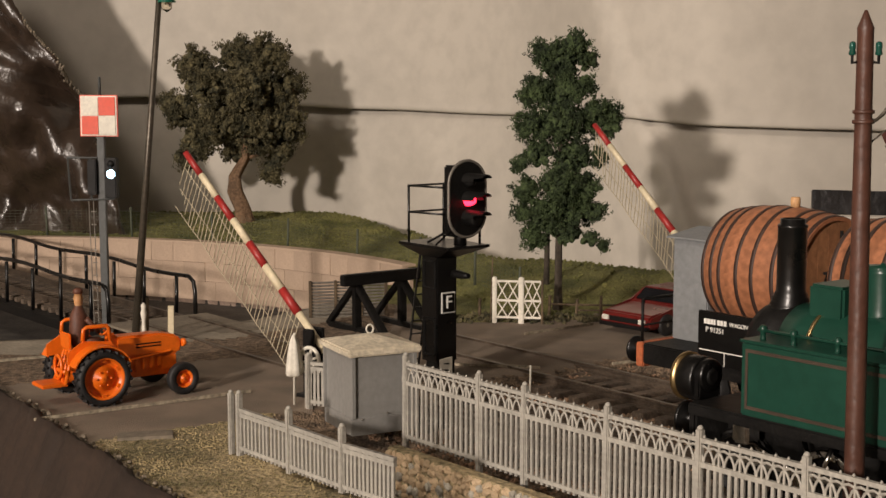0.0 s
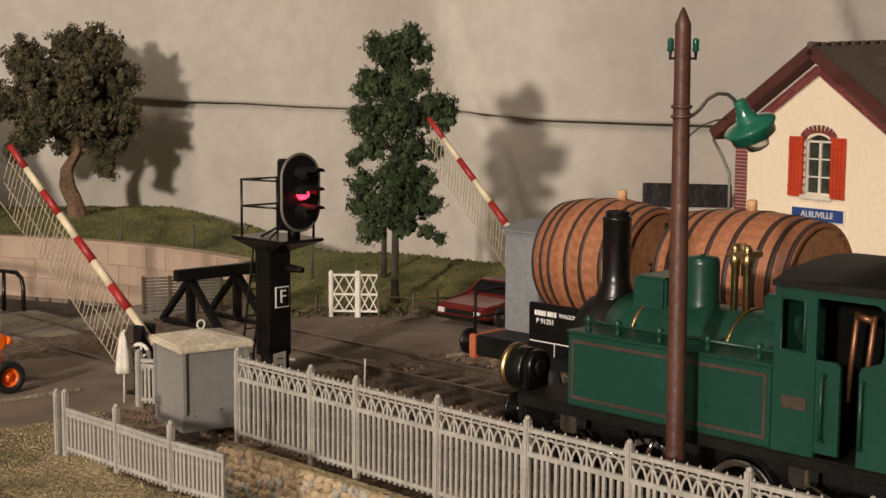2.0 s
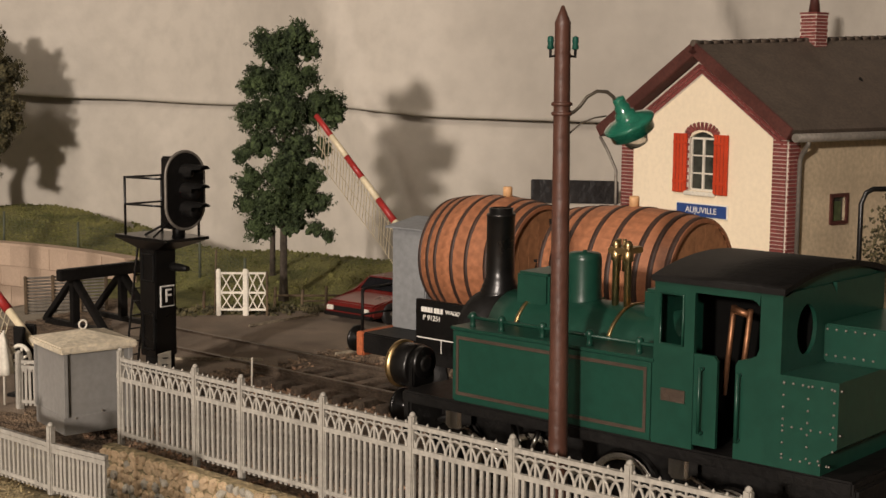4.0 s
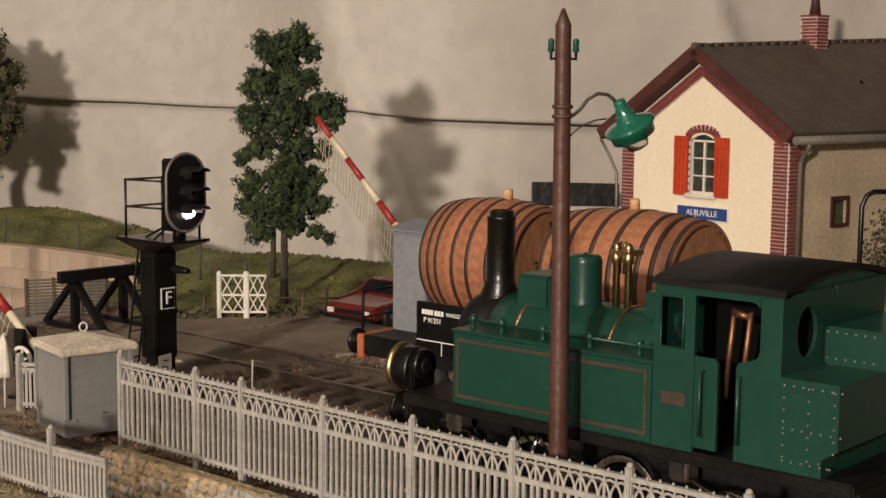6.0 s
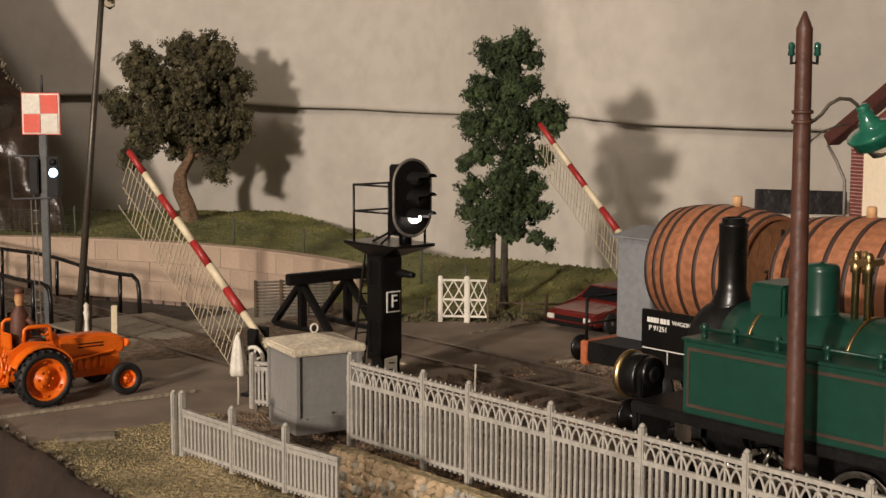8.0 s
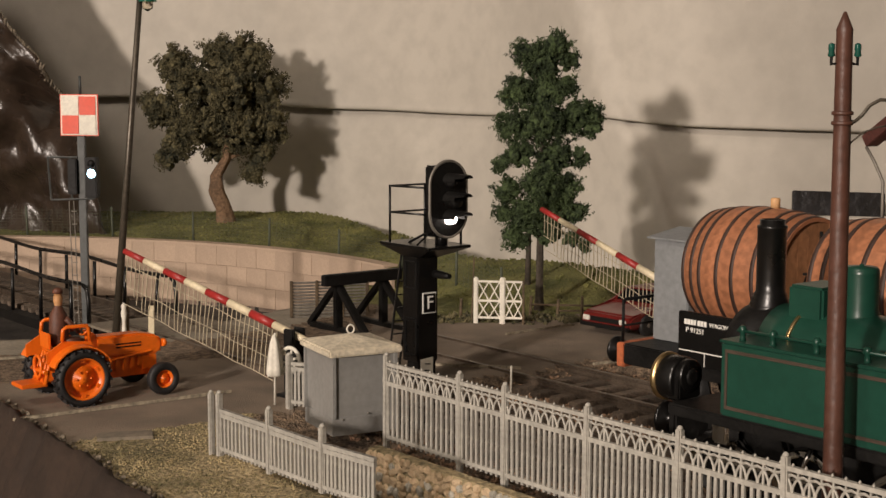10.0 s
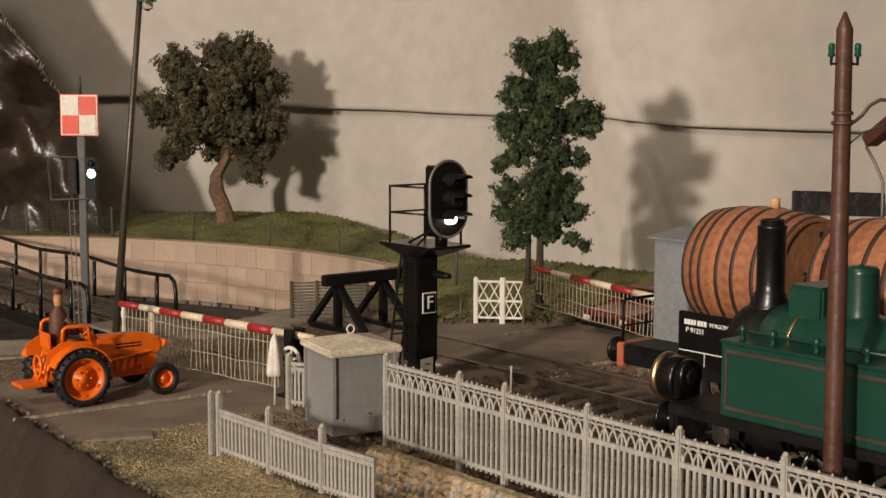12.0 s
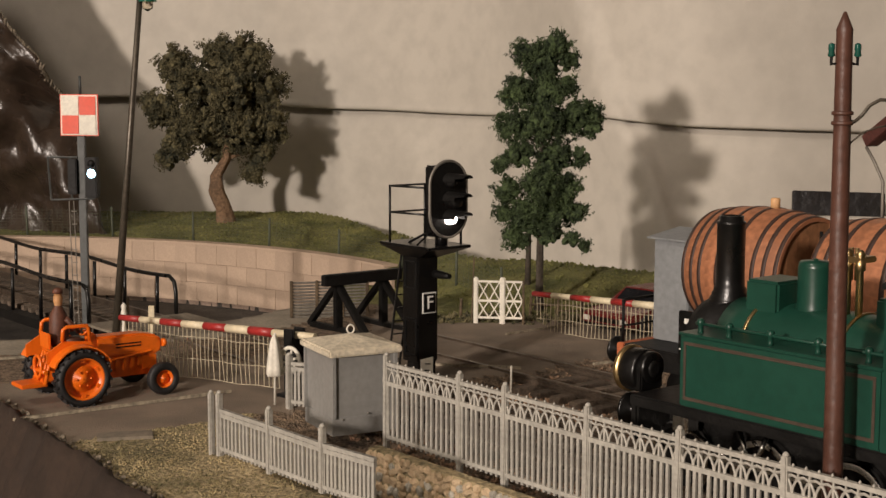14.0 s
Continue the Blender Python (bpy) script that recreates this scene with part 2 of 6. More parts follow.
def part(name, bm, material, parent=None, label="", m=None):
    ob = new(name, mesh_of(name, bm, material))
    if parent is not None:
        ob.parent = parent
    if m is not None:
        ob.matrix_basis = m
    return tagged(ob, label)


def piece(name, me, parent, m):
    ob = new(name, me)
    ob.parent = parent
    ob.matrix_basis = m
    return ob


def thing(name, label, category, m=None, group=""):
    ob = new(name)
    ob.empty_display_size = 0.01
    if m is not None:
        ob.matrix_basis = m
    return tagged(ob, label, category, group)


def B():
    return bmesh.new()


def words(name, text, size, material, parent, m, depth=0.0002):
    cu = bpy.data.curves.new(name, "FONT")
    cu.body, cu.size, cu.extrude, cu.align_x, cu.align_y = text, size, depth, "CENTER", "CENTER"
    cu.materials.append(material)
    ob = new(name, cu)
    ob.parent = parent
    ob.matrix_basis = m
    return ob


TURNED = -52.0
TRACK = pose(0, 0, 0, 0, 0, TURNED)


def on_track(s, c, z=0.0):
    return TRACK @ Vector((s, c, z))


def sstep(a, b, x):
    t = min(1.0, max(0.0, (x - a) / (b - a)))
    return t * t * (3 - 2 * t)


# ---- structure: room, table, ground, backdrop ----
bm = B()
box(bm, -2.6, 2.6, -5.6, 2.2, -0.95, -0.9)
tagged(part("floor", bm, TABLE), "plain brown floor of the room", kind="structure")
for nm, b_ in (("wall_north", (-2.6, 2.6, 2.2, 2.3, -0.9, 1.7)), ("wall_south", (-2.6, 2.6, -5.7, -5.6, -0.9, 1.7)), ("wall_west", (-2.7, -2.6, -5.6, 2.2, -0.9, 1.7)), ("wall_east", (2.6, 2.7, -5.6, 2.2, -0.9, 1.7)), ("ceiling", (-2.6, 2.6, -5.6, 2.2, 1.7, 1.8))):
    bm = B()
    box(bm, *b_)
    tagged(part(nm, bm, ROOMPAINT), "plain painted room surface", kind="structure")

PIT = Vector((-0.356, 0.767))
PIT_R = 0.3886
PIT_FRONT = Vector((-0.285, 0.985))


def in_pit(p):
    return (p - PIT).length < PIT_R + 0.0055 and (p.y > 0.985 or (p - PIT_FRONT).length < 0.2205)


ROAD_N = Vector((-0.578, 0.816))


def ground_height(x, y):
    z = 0.0
    far = sstep(-0.12, 0.06, x)
    foot = 1.17 + (0.845 - 1.17) * far
    if x < -0.1:
        foot = 1.0
    crest = 1.36 + (1.0 - 1.36) * far - 0.06 * sstep(0.08, 0.16, x)
    z += 0.008 * sstep(0.0, 0.03, y - 0.97) * (1 - far)
    z += (0.0095 if far < 0.5 else 0.015) * sstep(foot, crest, y)
    z -= 0.10 * sstep(crest, crest + 0.22, y)
    p = Vector((x, y))
    c = TRACK.inverted() @ Vector((x, y, 0))
    z += 0.0012 * noise.noise(Vector((x * 40, y * 40, 0))) * sstep(0.0, 0.06, abs(ROAD_N.dot(p) - 0.586) - 0.06)
    if 0.30 < c.y < 0.52 and c.x > -0.515:
        z -= 0.0062 * sstep(-0.515, -0.497, c.x)
    if c.y < 0.3165 and ((c.x > -0.4365 and c.y > 0.270) or c.x > -0.366):
        z = -0.032
    if in_pit(p):
        z = -0.034
    return z


def ground_kind(x, y):
    w = 0.006 * noise.noise(Vector((x * 60, y * 60, 3))) + 0.004 * noise.noise(Vector((x * 200, y * 200, 3)))
    p = Vector((x, y))
    c = TRACK.inverted() @ Vector((x, y, 0))
    if in_pit(p):
        return 4
    r = ROAD_N.dot(p) + w
    if c.y > 0.31 and c.x > -0.512 + w and c.y < 0.54:
        return 2
    if 0.526 < r < 0.648:
        return 1
    if r < 0.526:
        return 0
    if x < -0.05 and (p - PIT_FRONT).length < 0.265 and y < 0.95:
        return 5
    if y < 0.83 + w or (x < -0.02 and y < 0.9 + w):
        return 1 if x > -0.03 else 2
    return 3


NX, NY = 300, 280
X0, X1, Y0, Y1 = -0.75, 0.85, 0.18, 1.60
gx = [X0 + (X1 - X0) * i / NX for i in range(NX + 1)]
gy = [Y0 + (Y1 - Y0) * j / NY for j in range(NY + 1)]
verts = [(x, y, ground_height(x, y)) for y in gy for x in gx]
faces, kinds = [], []
EDGE_A, EDGE_B = Vector((-0.2046, 0.6425)), Vector((-0.0980, 0.4790))
EDGE_D = (EDGE_B - EDGE_A).normalized()
EDGE_N = Vector((EDGE_D.y, -EDGE_D.x))


def edge_wave(u):
    return 0.0035 * noise.noise(Vector((u * 30, 4, 0))) + 0.0016 * noise.noise(Vector((u * 110, 9, 0)))


def past_edge(x, y):
    p = Vector((x, y)) - EDGE_A
    return p.dot(EDGE_N) > edge_wave(p.dot(EDGE_D)) + 0.002


for j in range(NY):
    for i in range(NX):
        if past_edge((gx[i] + gx[i + 1]) / 2, (gy[j] + gy[j + 1]) / 2):
            continue
        a = j * (NX + 1) + i
        faces.append((a, a + 1, a + NX + 2, a + NX + 1))
        kinds.append(ground_kind((gx[i] + gx[i + 1]) / 2, (gy[j] + gy[j + 1]) / 2))
me = bpy.data.meshes.new("ground")
me.from_pydata(verts, [], faces)
for m_ in (EARTH, ASPHALT, BALLAST, GRASS, PITFLOOR, PAVING):
    me.materials.append(m_)
me.polygons.foreach_set("material_index", kinds)
me.polygons.foreach_set("use_smooth", [True] * len(faces))
tagged(new("ground", me), "model landscape of asphalt, ballast, flock grass and bare earth", kind="structure")

bm = B()
box(bm, -0.75, 0.85, 0.15, 1.62, -0.16, -0.13)
tagged(part("baseboard", bm, TABLE), "wooden board under the model landscape", kind="structure")


# wrinkled backdrop of two sheets: the upper one hangs a little in front of the lower
SEAM_X = (-1.3, -0.377, -0.297, -0.082, 0.071, 0.20, 0.281, 0.483, 0.70, 1.6)
SEAM_Z = (0.135, 0.129, 0.128, 0.1155, 0.1095, 0.1064, 0.0972, 0.0911, 0.090, 0.088)


def crease(d, w_, lean):
    """An uneven fold: steep on one side, slack on the other."""
    return math.exp(-((d / w_) ** 2)) if d * lean > 0 else math.exp(-((d / (w_ * 4)) ** 2))


BACK_U = (-0.85, -0.32, -0.20, -0.07, 0.03, 0.11, 0.165, 0.22, 0.30, 0.60, 1.05)
BACK_D = (1.55, 1.42, 1.41, 1.38, 1.26, 1.11, 1.045, 1.035, 1.040, 1.088, 1.18)


def drawn_in(x, y, z):
    """The sheet hangs far back beside the rock and swings in behind the crossing."""
    u = x / 1.55
    k = float(np.mean([np.interp(u + d, BACK_U, BACK_D) for d in (-0.03, -0.015, 0.0, 0.015, 0.03)])) / 1.55
    return (x * k, y * k, 0.14 + (z - 0.14) * k)


def backdrop_depth(x, z):
    y = 1.55 + 0.03 * math.sin(x * 3.1 + 0.6) + 0.014 * noise.noise(Vector((x * 4, z * 3, 1))) + 0.004 * noise.noise(Vector((x * 14, z * 9, 4)))
    fold = float(np.interp(z, (-0.05, -0.014, 0.054, 0.128, 0.231, 0.5), (0.285, 0.268, 0.245, 0.200, 0.168, 0.10)))
    y -= 0.020 * crease(x - fold, 0.010, 1)
    y -= 0.016 * crease(x - (-0.185 + 0.40 * (0.231 - z)), 0.016, -1) * sstep(0.10, 0.18, z)
    y -= 0.014 * crease(x - (0.63 - 0.35 * (z - 0.2)), 0.014, 1)
    y -= 0.008 * crease(x - (-0.02 + 0.35 * (0.10 - z)), 0.012, 1) * sstep(0.12, 0.05, z)
    return y


NBX = 300
for nm, rows_ in (("backdrop_upper", [-0.0025, -0.0018, 0.0, 0.003, 0.008] + [0.016 * k for k in range(1, 32)]), ("backdrop_lower", [0.02, 0.01, 0.0] + [-0.012 * k for k in range(1, 22)])):
    up = nm == "backdrop_upper"
    verts = []
    for k, h in enumerate(rows_):
        for i in range(NBX + 1):
            x = -1.3 + 2.9 * i / NBX
            z = float(np.interp(x, SEAM_X, SEAM_Z)) + 0.002 * noise.noise(Vector((x * 12, 0, 8))) + h
            y = backdrop_depth(x, z)
            if up:
                y -= (0.004, 0.007, 0.0085, 0.0075, 0.0065)[k] if k < 5 else 0.006 * math.exp(-(h / 0.1) ** 2)
            else:
                y += 0.003 - 0.008 * sstep(0.0, 0.05, -h) + (0.012 if h > -0.001 else 0)
            verts.append(drawn_in(x, y, z))
    n_ = len(rows_)
    faces = [(k * (NBX + 1) + i, k * (NBX + 1) + i + 1, (k + 1) * (NBX + 1) + i + 1, (k + 1) * (NBX + 1) + i) for k in range(n_ - 1) for i in range(NBX)]
    me = bpy.data.meshes.new(nm)
    me.from_pydata(verts, [], faces)
    me.materials.append(BACKDROP)
    me.polygons.foreach_set("use_smooth", [True] * len(faces))
    tagged(new(nm, me), "wrinkled grey-beige backdrop sheet with soft folds", kind="structure")

# ---- tracks ----


def make_track(name, c, s0, s1, sleepers):
    tr_ = tagged(thing(name, "model railway track with worn steel rails", "track", TRACK), kind="structure")
    for y in (c - 0.017, c + 0.017):
        bm = B()
        prof = [(-0.0016, -0.0045), (0.0016, -0.0045), (0.0016, -0.0037), (0.0005, -0.0032), (0.0005, -0.0012), (0.0011, -0.0008), (0.0011, 0.0004), (-0.0011, 0.0004), (-0.0011, -0.0008), (-0.0005, -0.0012), (-0.0005, -0.0032), (-0.0016, -0.0037)]
        prism(bm, prof, s1 - s0, Matrix(((0, 1, 0, s0), (1, 0, 0, y), (0, 0, 1, 0.0008), (0, 0, 0, 1))))
        part("rail", bm, STEEL, tr_)
    bm = B()
    box(bm, -0.0033, 0.0033, -0.029, 0.029, -0.0066, -0.0030, 0.0004)
    me_ = mesh_of("sleeper", bm, SLEEPER)
    s = sleepers[0]
    while s < sleepers[1]:
        piece("sleeper", me_, tr_, pose(s, c + random.uniform(-0.0008, 0.0008), random.uniform(-0.0003, 0.0003), 0, 0, random.uniform(-1.5, 1.5)))
        s += 0.0135
    return tr_


make_track("track_1", 0.470, -0.69, 0.25, (-0.508, 0.25))
make_track("track_2", 0.383, -0.76, 0.25, (-0.508, 0.25))

# ---- turntable pit wall of single blocks ----
pit = tagged(thing("pit_wall", "curved turntable pit wall of pinkish stone blocks", "wall", pose(PIT.x, PIT.y, 0)), kind="structure")
bm = B()
A0, A1 = 32.0, 150.0
for k in range(60):
    a0, a1 = radians(A0 + (A1 - A0) * k / 60), radians(A0 + (A1 - A0) * (k + 1) / 60)
    q = []
    for r in (PIT_R + 0.001, PIT_R + 0.009):
        for z in (-0.036, 0.0075):
            q.append([bm.verts.new((r * math.cos(a), r * math.sin(a), z)) for a in (a0, a1)])
    bm.faces.new((q[0][0], q[0][1], q[1][1], q[1][0]))
    bm.faces.new((q[1][0], q[1][1], q[3][1], q[3][0]))
part("core", bm, MORTAR, pit)
blocks = []
for seed in range(3):
    bm = B()
    box(bm, -0.0019, 0.0010, -0.00990, 0.00990, -0.00740, 0.00740, 0.00012)
    blocks.append(mesh_of("block", bm, PITSTONE))
step = 0.0200 / PIT_R
for row in range(3):
    z = -0.0230 + row * 0.0150
    a = radians(A0) + (row % 2) * step / 2
    while a < radians(A1):
        piece("block", random.choice(blocks), pit, Matrix.Rotation(a, 4, "Z") @ pose(PIT_R + random.uniform(-0.0003, 0.0003), 0, z))
        a += step
bm = B()
for k in range(60):
    a0, a1 = A0 + (A1 - A0) * k / 60, A0 + (A1 - A0) * (k + 1) / 60
    box(bm, -0.0024, 0.009, -0.0070, 0.0070, 0, 0.0016, m=Matrix.Rotation(radians((a0 + a1) / 2), 4, "Z") @ pose(PIT_R, 0, 0.0145))
part("coping", bm, PITSTONE, pit)

# turntable bridge
bridge = thing("turntable_bridge", "dark turntable bridge deck with rails and bent pipe handrails", "turntable", TRACK)
SB0, SB1 = -1.14, -0.77
bm = B()
box(bm, SB0, SB1, 0.348, 0.414, -0.012, -0.006)
part("deck", bm, SOOT, bridge)
for y in (0.366, 0.400):
    bm = B()
    box(bm, SB0, SB1, y - 0.001, y + 0.001, -0.006, 0.0005)
    part("rail", bm, STEEL, bridge)
bm = B()
box(bm, -0.0025, 0.0025, -0.027, 0.027, -0.006, -0.003)
me_ = mesh_of("plank", bm, SLEEPER)
for k in range(32):
    piece("plank", me_, bridge, pose(SB0 + 0.006 + k * 0.0116, 0.383, 0.0))
for y in (0.409, 0.352):
    bm = B()
    zt = lambda s: 0.0225 + 0.0012 * math.sin(s * 40)
    pts = [(s, y, zt(s)) for s in np.linspace(SB0, SB1 - 0.008, 16)] + [(SB1 - 0.002, y, 0.020), (SB1, y, 0.014), (SB1, y, -0.006)]
    tube(bm, pts, 0.0013, 8)
    part("handrail", bm, BLACK, bridge)
    for s in np.arange(SB0 + 0.03, SB1 - 0.02, 0.045):
        bm = B()
        rod(bm, (s, y, -0.006), (s + 0.001, y, 0.0215), 0.0012)
        part("stanchion", bm, BLACK, bridge)

# approach track boards beside the pit
bm = B()
box(bm, -0.77, -0.70, 0.35, 0.416, -0.001, 0.0004)
tagged(part("track_apron", bm, SLABMAT, None, m=TRACK), "flat pale boards at the turntable edge", kind="structure")

# ---- cast fences ----


PIECES = {}


def shared(key, build, material):
    if key not in PIECES:
        PIECES[key] = mesh_of(key.split(":")[0], build(), material)
    return PIECES[key]


def picket_panel(fence, a, b, h, arches, n):
    """One panel of single rails, pickets and arches from a to b, height h."""
    a, b = Vector(a), Vector(b)
    L = (b - a).length
    m = pose(a.x, a.y, 0, 0, 0, math.degrees(math.atan2(b.y - a.y, b.x - a.x)))
    zt = h - 0.002
    zmid = h * 0.70 if arches else h * 0.78
    for z0, z1, w_ in ((0.0022, 0.0036, 0.0007), (zmid - 0.0008, zmid + 0.0008, 0.0007), (zt - 0.0014, zt, 0.0008)):
        part("rail", box(B(), 0, L, -w_, w_, z0, z1), CONCRETE, fence, m=m)
    pk = shared("picket:%.4f" % zmid, lambda: box(B(), -0.00058, 0.00058, -0.00042, 0.00042, 0.0012, zmid), CONCRETE)
    for i in range(n):
        piece("picket", pk, fence, m @ pose(L * (i + 0.5) / n + random.uniform(-0.0001, 0.0001), 0, 0, 0, random.uniform(-0.8, 0.8), 0))
    knob = shared("knob:", lambda: lathe(B(), [(0.0001, -0.0006), (0.00055, 0.0), (0.0001, 0.0006)], 6), CONCRETE)
    if arches:
        na, hh = max(3, round(L / 0.0082)), zt - zmid
        w = L / na

        def one():
            bm = B()
            for o_ in (-w / 4, w / 4):
                tube(bm, [(o_ - w * 0.5 * math.cos(math.pi * j / 8), 0, zmid + hh * 0.70 * math.sin(math.pi * j / 8)) for j in range(9)], 0.00045, 5)
            rod(bm, (-w / 2, 0, zmid), (-w / 2, 0, zt), 0.0005, seg=5)
            rod(bm, (0, 0, zmid + hh * 0.55), (0, 0, zt), 0.0004, seg=5)
            return bm

        ar = shared("arch:%.4f" % w, one, CONCRETE)
        for i in range(na):
            piece("arch", ar, fence, m @ pose(L * (i + 0.5) / na, 0, 0))
    else:
        st = shared("short_picket:", lambda: box(B(), -0.0008, 0.0008, -0.0006, 0.0006, zmid, zt), CONCRETE)
        for i in range(7):
            piece("short_picket", st, fence, m @ pose(L * (i + 0.5) / 7, 0, 0))
    for i in range(9 if arches else 0):
        piece("knob", knob, fence, m @ pose(L * (i + 0.5) / 9, 0, zt + 0.0004))


def fence_post(fence, p, h, w=0.0021):
    bm = B()
    box(bm, -w, w, -w, w, -0.003, h, 0.0004)
    lathe(bm, [(w * 0.9, 0), (w * 0.85, 0.0006), (w * 0.5, 0.0011), (0.0002, 0.0013)], 8, pose(0, 0, h - 0.0002))
    part("post", bm, CONCRETE, fence, m=pose(p[0], p[1], 0, 0, random.uniform(-1, 1), TURNED))


fence = thing("railway_fence", "pale grey cast concrete fence with arched lattice top", "fence")
FS = [-0.4385, -0.393, -0.368, -0.3268, -0.287, -0.246, -0.206, -0.169, -0.129, -0.089, -0.049]
for a, b in zip(FS, FS[1:]):
    picket_panel(fence, on_track(a, 0.324)[:2], on_track(b, 0.324)[:2], 0.0345, True, 15 if b - a > 0.03 else 9)
for s in FS:
    fence_post(fence, on_track(s, 0.324), 0.0352, 0.00118)

fence2 = thing("garden_fence", "low pale grey cast concrete picket fence", "fence")
LP = [(-0.0773, 0.5269), (-0.0555, 0.5005), (-0.0346, 0.4744), (-0.0157, 0.4549)]
for a, b in zip(LP, LP[1:]):
    picket_panel(fence2, a, b, 0.0202, False, 13)
for p in LP[:-1]:
    fence_post(fence2, p, 0.0240, 0.0012)
fence_post(fence2, (LP[0][0] - 0.0035, LP[0][1] + 0.003), 0.0235, 0.0011)
LP2 = [(-0.0585, 0.606), (-0.036, 0.596)]
picket_panel(fence2, *LP2, 0.0225, False, 12)
fence_post(fence2, LP2[0], 0.0235, 0.0014)

# ---- relay hut ----
hut = thing("relay_hut", "small grey metal hut with a cream pyramid roof", "hut", pose(-0.0363, 0.5552, 0, 0, 0, 26))
HX, HY = 0.0278, 0.0285
bm = B()
box(bm, 0, HX, 0, HY, 0.0, 0.0325, 0.0005)
part("body", bm, HUTGREY, hut)
part("plinth", box(B(), -0.0006, HX + 0.0006, -0.0006, HY + 0.0006, 0.0, 0.0072, 0.0003), HUTGREY, hut)
for x, y in ((0.0004, -0.0004), (HX - 0.0004, -0.0004), (-0.0004, HY - 0.0004)):
    part("corner_strip", box(B(), x - 0.0007, x + 0.0007, y - 0.0007, y + 0.0007, 0.0072, 0.0323), HUTGREY, hut)
bm = B()
o = 0.0022
x0, x1, y0, y1 = -o, HX + o, -o, HY + o
box(bm, x0, x1, y0, y1, 0.0322, 0.0352, 0.0007)
apex = bm.verts.new(((x0 + x1) / 2, (y0 + y1) / 2, 0.0388))
ring = [bm.verts.new(p) for p in ((x0 + 0.0008, y0 + 0.0008, 0.0351), (x1 - 0.0008, y0 + 0.0008, 0.0351), (x1 - 0.0008, y1 - 0.0008, 0.0351), (x0 + 0.0008, y1 - 0.0008, 0.0351))]
for i in range(4):
    bm.faces.new((ring[i], ring[(i + 1) % 4], apex))
part("roof", bm, HUTROOF, hut, "stained cream roof slab")
bm = B()
cx, cy = (x0 + x1) / 2, (y0 + y1) / 2
tube(bm, [(cx + 0.0016 * math.sin(a), cy, 0.0404 - 0.0018 * math.cos(a)) for a in np.linspace(0, 2 * math.pi, 13)], 0.0004, 6)
part("lifting_ring", bm, WHITE, hut)
for x, z in ((0.004, 0.0066), (HX - 0.004, 0.0066), (0.015, 0.0082)):
    part("bolt", lathe(B(), [(0.0005, 0), (0.0004, 0.0004), (0.0001, 0.0005)], 8, pose(x, -0.0007, z, 90, 0, 0)), ZINC, hut)

# ---- level crossing barriers ----


def barrier(piv, heading, length, pattern, stub, skirt):
    """Returns the boom, whose local x runs along it; heading in degrees."""
    m0 = pose(*piv, 0, 0, heading)
    base = thing("barrier_stand", "small iron barrier stand with a counterweight wheel", "barrier stand", pose(piv[0], piv[1], 0, 0, 0, heading))
    bm = B()
    box(bm, -0.003, 0.003, -0.0045, -0.0025, 0.0, piv[2] + 0.003, 0.0005)
    box(bm, -0.003, 0.003, 0.0025, 0.0045, 0.0, piv[2] + 0.003, 0.0005)
    box(bm, -0.006, 0.006, -0.006, 0.006, -0.001, 0.0015, 0.0004)
    part("frame", bm, SOOT, base)
    boom = thing("barrier_boom", "red and cream striped crossing boom with hanging wire skirt", "barrier", m0, "crossing barriers")
    x = stub
    n = pattern
    seg = (length - stub) / n
    for i in range(n):
        bm = B()
        r0, r1 = 0.0021 - 0.0006 * i / n, 0.0021 - 0.0006 * (i + 1) / n
        rod(bm, (x, 0, 0), (x + seg, 0, 0), r0, r1, 14)
        part("stripe", bm, RED if (n - 1 - i) % 2 == 0 else CREAM, boom)
        x += seg
    bm = B()
    rod(bm, (-0.012, 0, 0), (stub, 0, 0), 0.0016, 0.0018, 10)
    part("shaft", bm, CREAM, boom)
    return base, boom


NEAR_PIV = (-0.0583, 0.630, 0.0280)
FAR_PIV = (0.145, 0.703, 0.0270)
near_head = 145.5
far_head = 126.6
near_base, near_boom = barrier(NEAR_PIV, near_head, 0.1113, 7, 0.0125, 0.03)
far_base, far_boom = barrier(FAR_PIV, far_head, 0.1372, 8, 0.006, 0.03)


def skirt(boom, length, start, drop, n):
    """Wires hung along the boom and the rails that tie them; returns (part, place when lowered, depth)."""
    hung = []
    for i in range(n):
        x = start + (length - start - 0.003) * i / (n - 1)
        h = drop * (1.0 if i < n - 4 else 0.55 + 0.12 * (n - 1 - i))
        bm = B()
        tube(bm, [(0, 0, 0), (random.uniform(-0.0006, 0.0006), random.uniform(-0.0004, 0.0004), -h * 0.5), (random.uniform(-0.0008, 0.0008), 0, -h)], 0.00024, 4)
        place = Vector((x, 0, -0.0015))
        hung.append((part("skirt_wire", bm, WIRE, boom, m=Matrix.Translation(place)), place, 0.0))
    for u in (0.18, 0.62, 1.0):
        bm = B()
        tube(bm, [(start + (length - start - 0.003) * k / 8, 0, 0.0004 * math.sin(k * 2.3)) for k in range(9)], 0.0002, 4)
        place = Vector((0, 0, -0.0015))
        hung.append((part("skirt_rail", bm, WIRE, boom, m=Matrix.Translation(place - Vector((0, 0, drop * u)))), place, drop * u))
    return hung


near_skirt = skirt(near_boom, 0.1113, 0.010, 0.0240, 36)
far_skirt = skirt(far_boom, 0.1372, 0.02, 0.020, 38)

# ---- trees ----


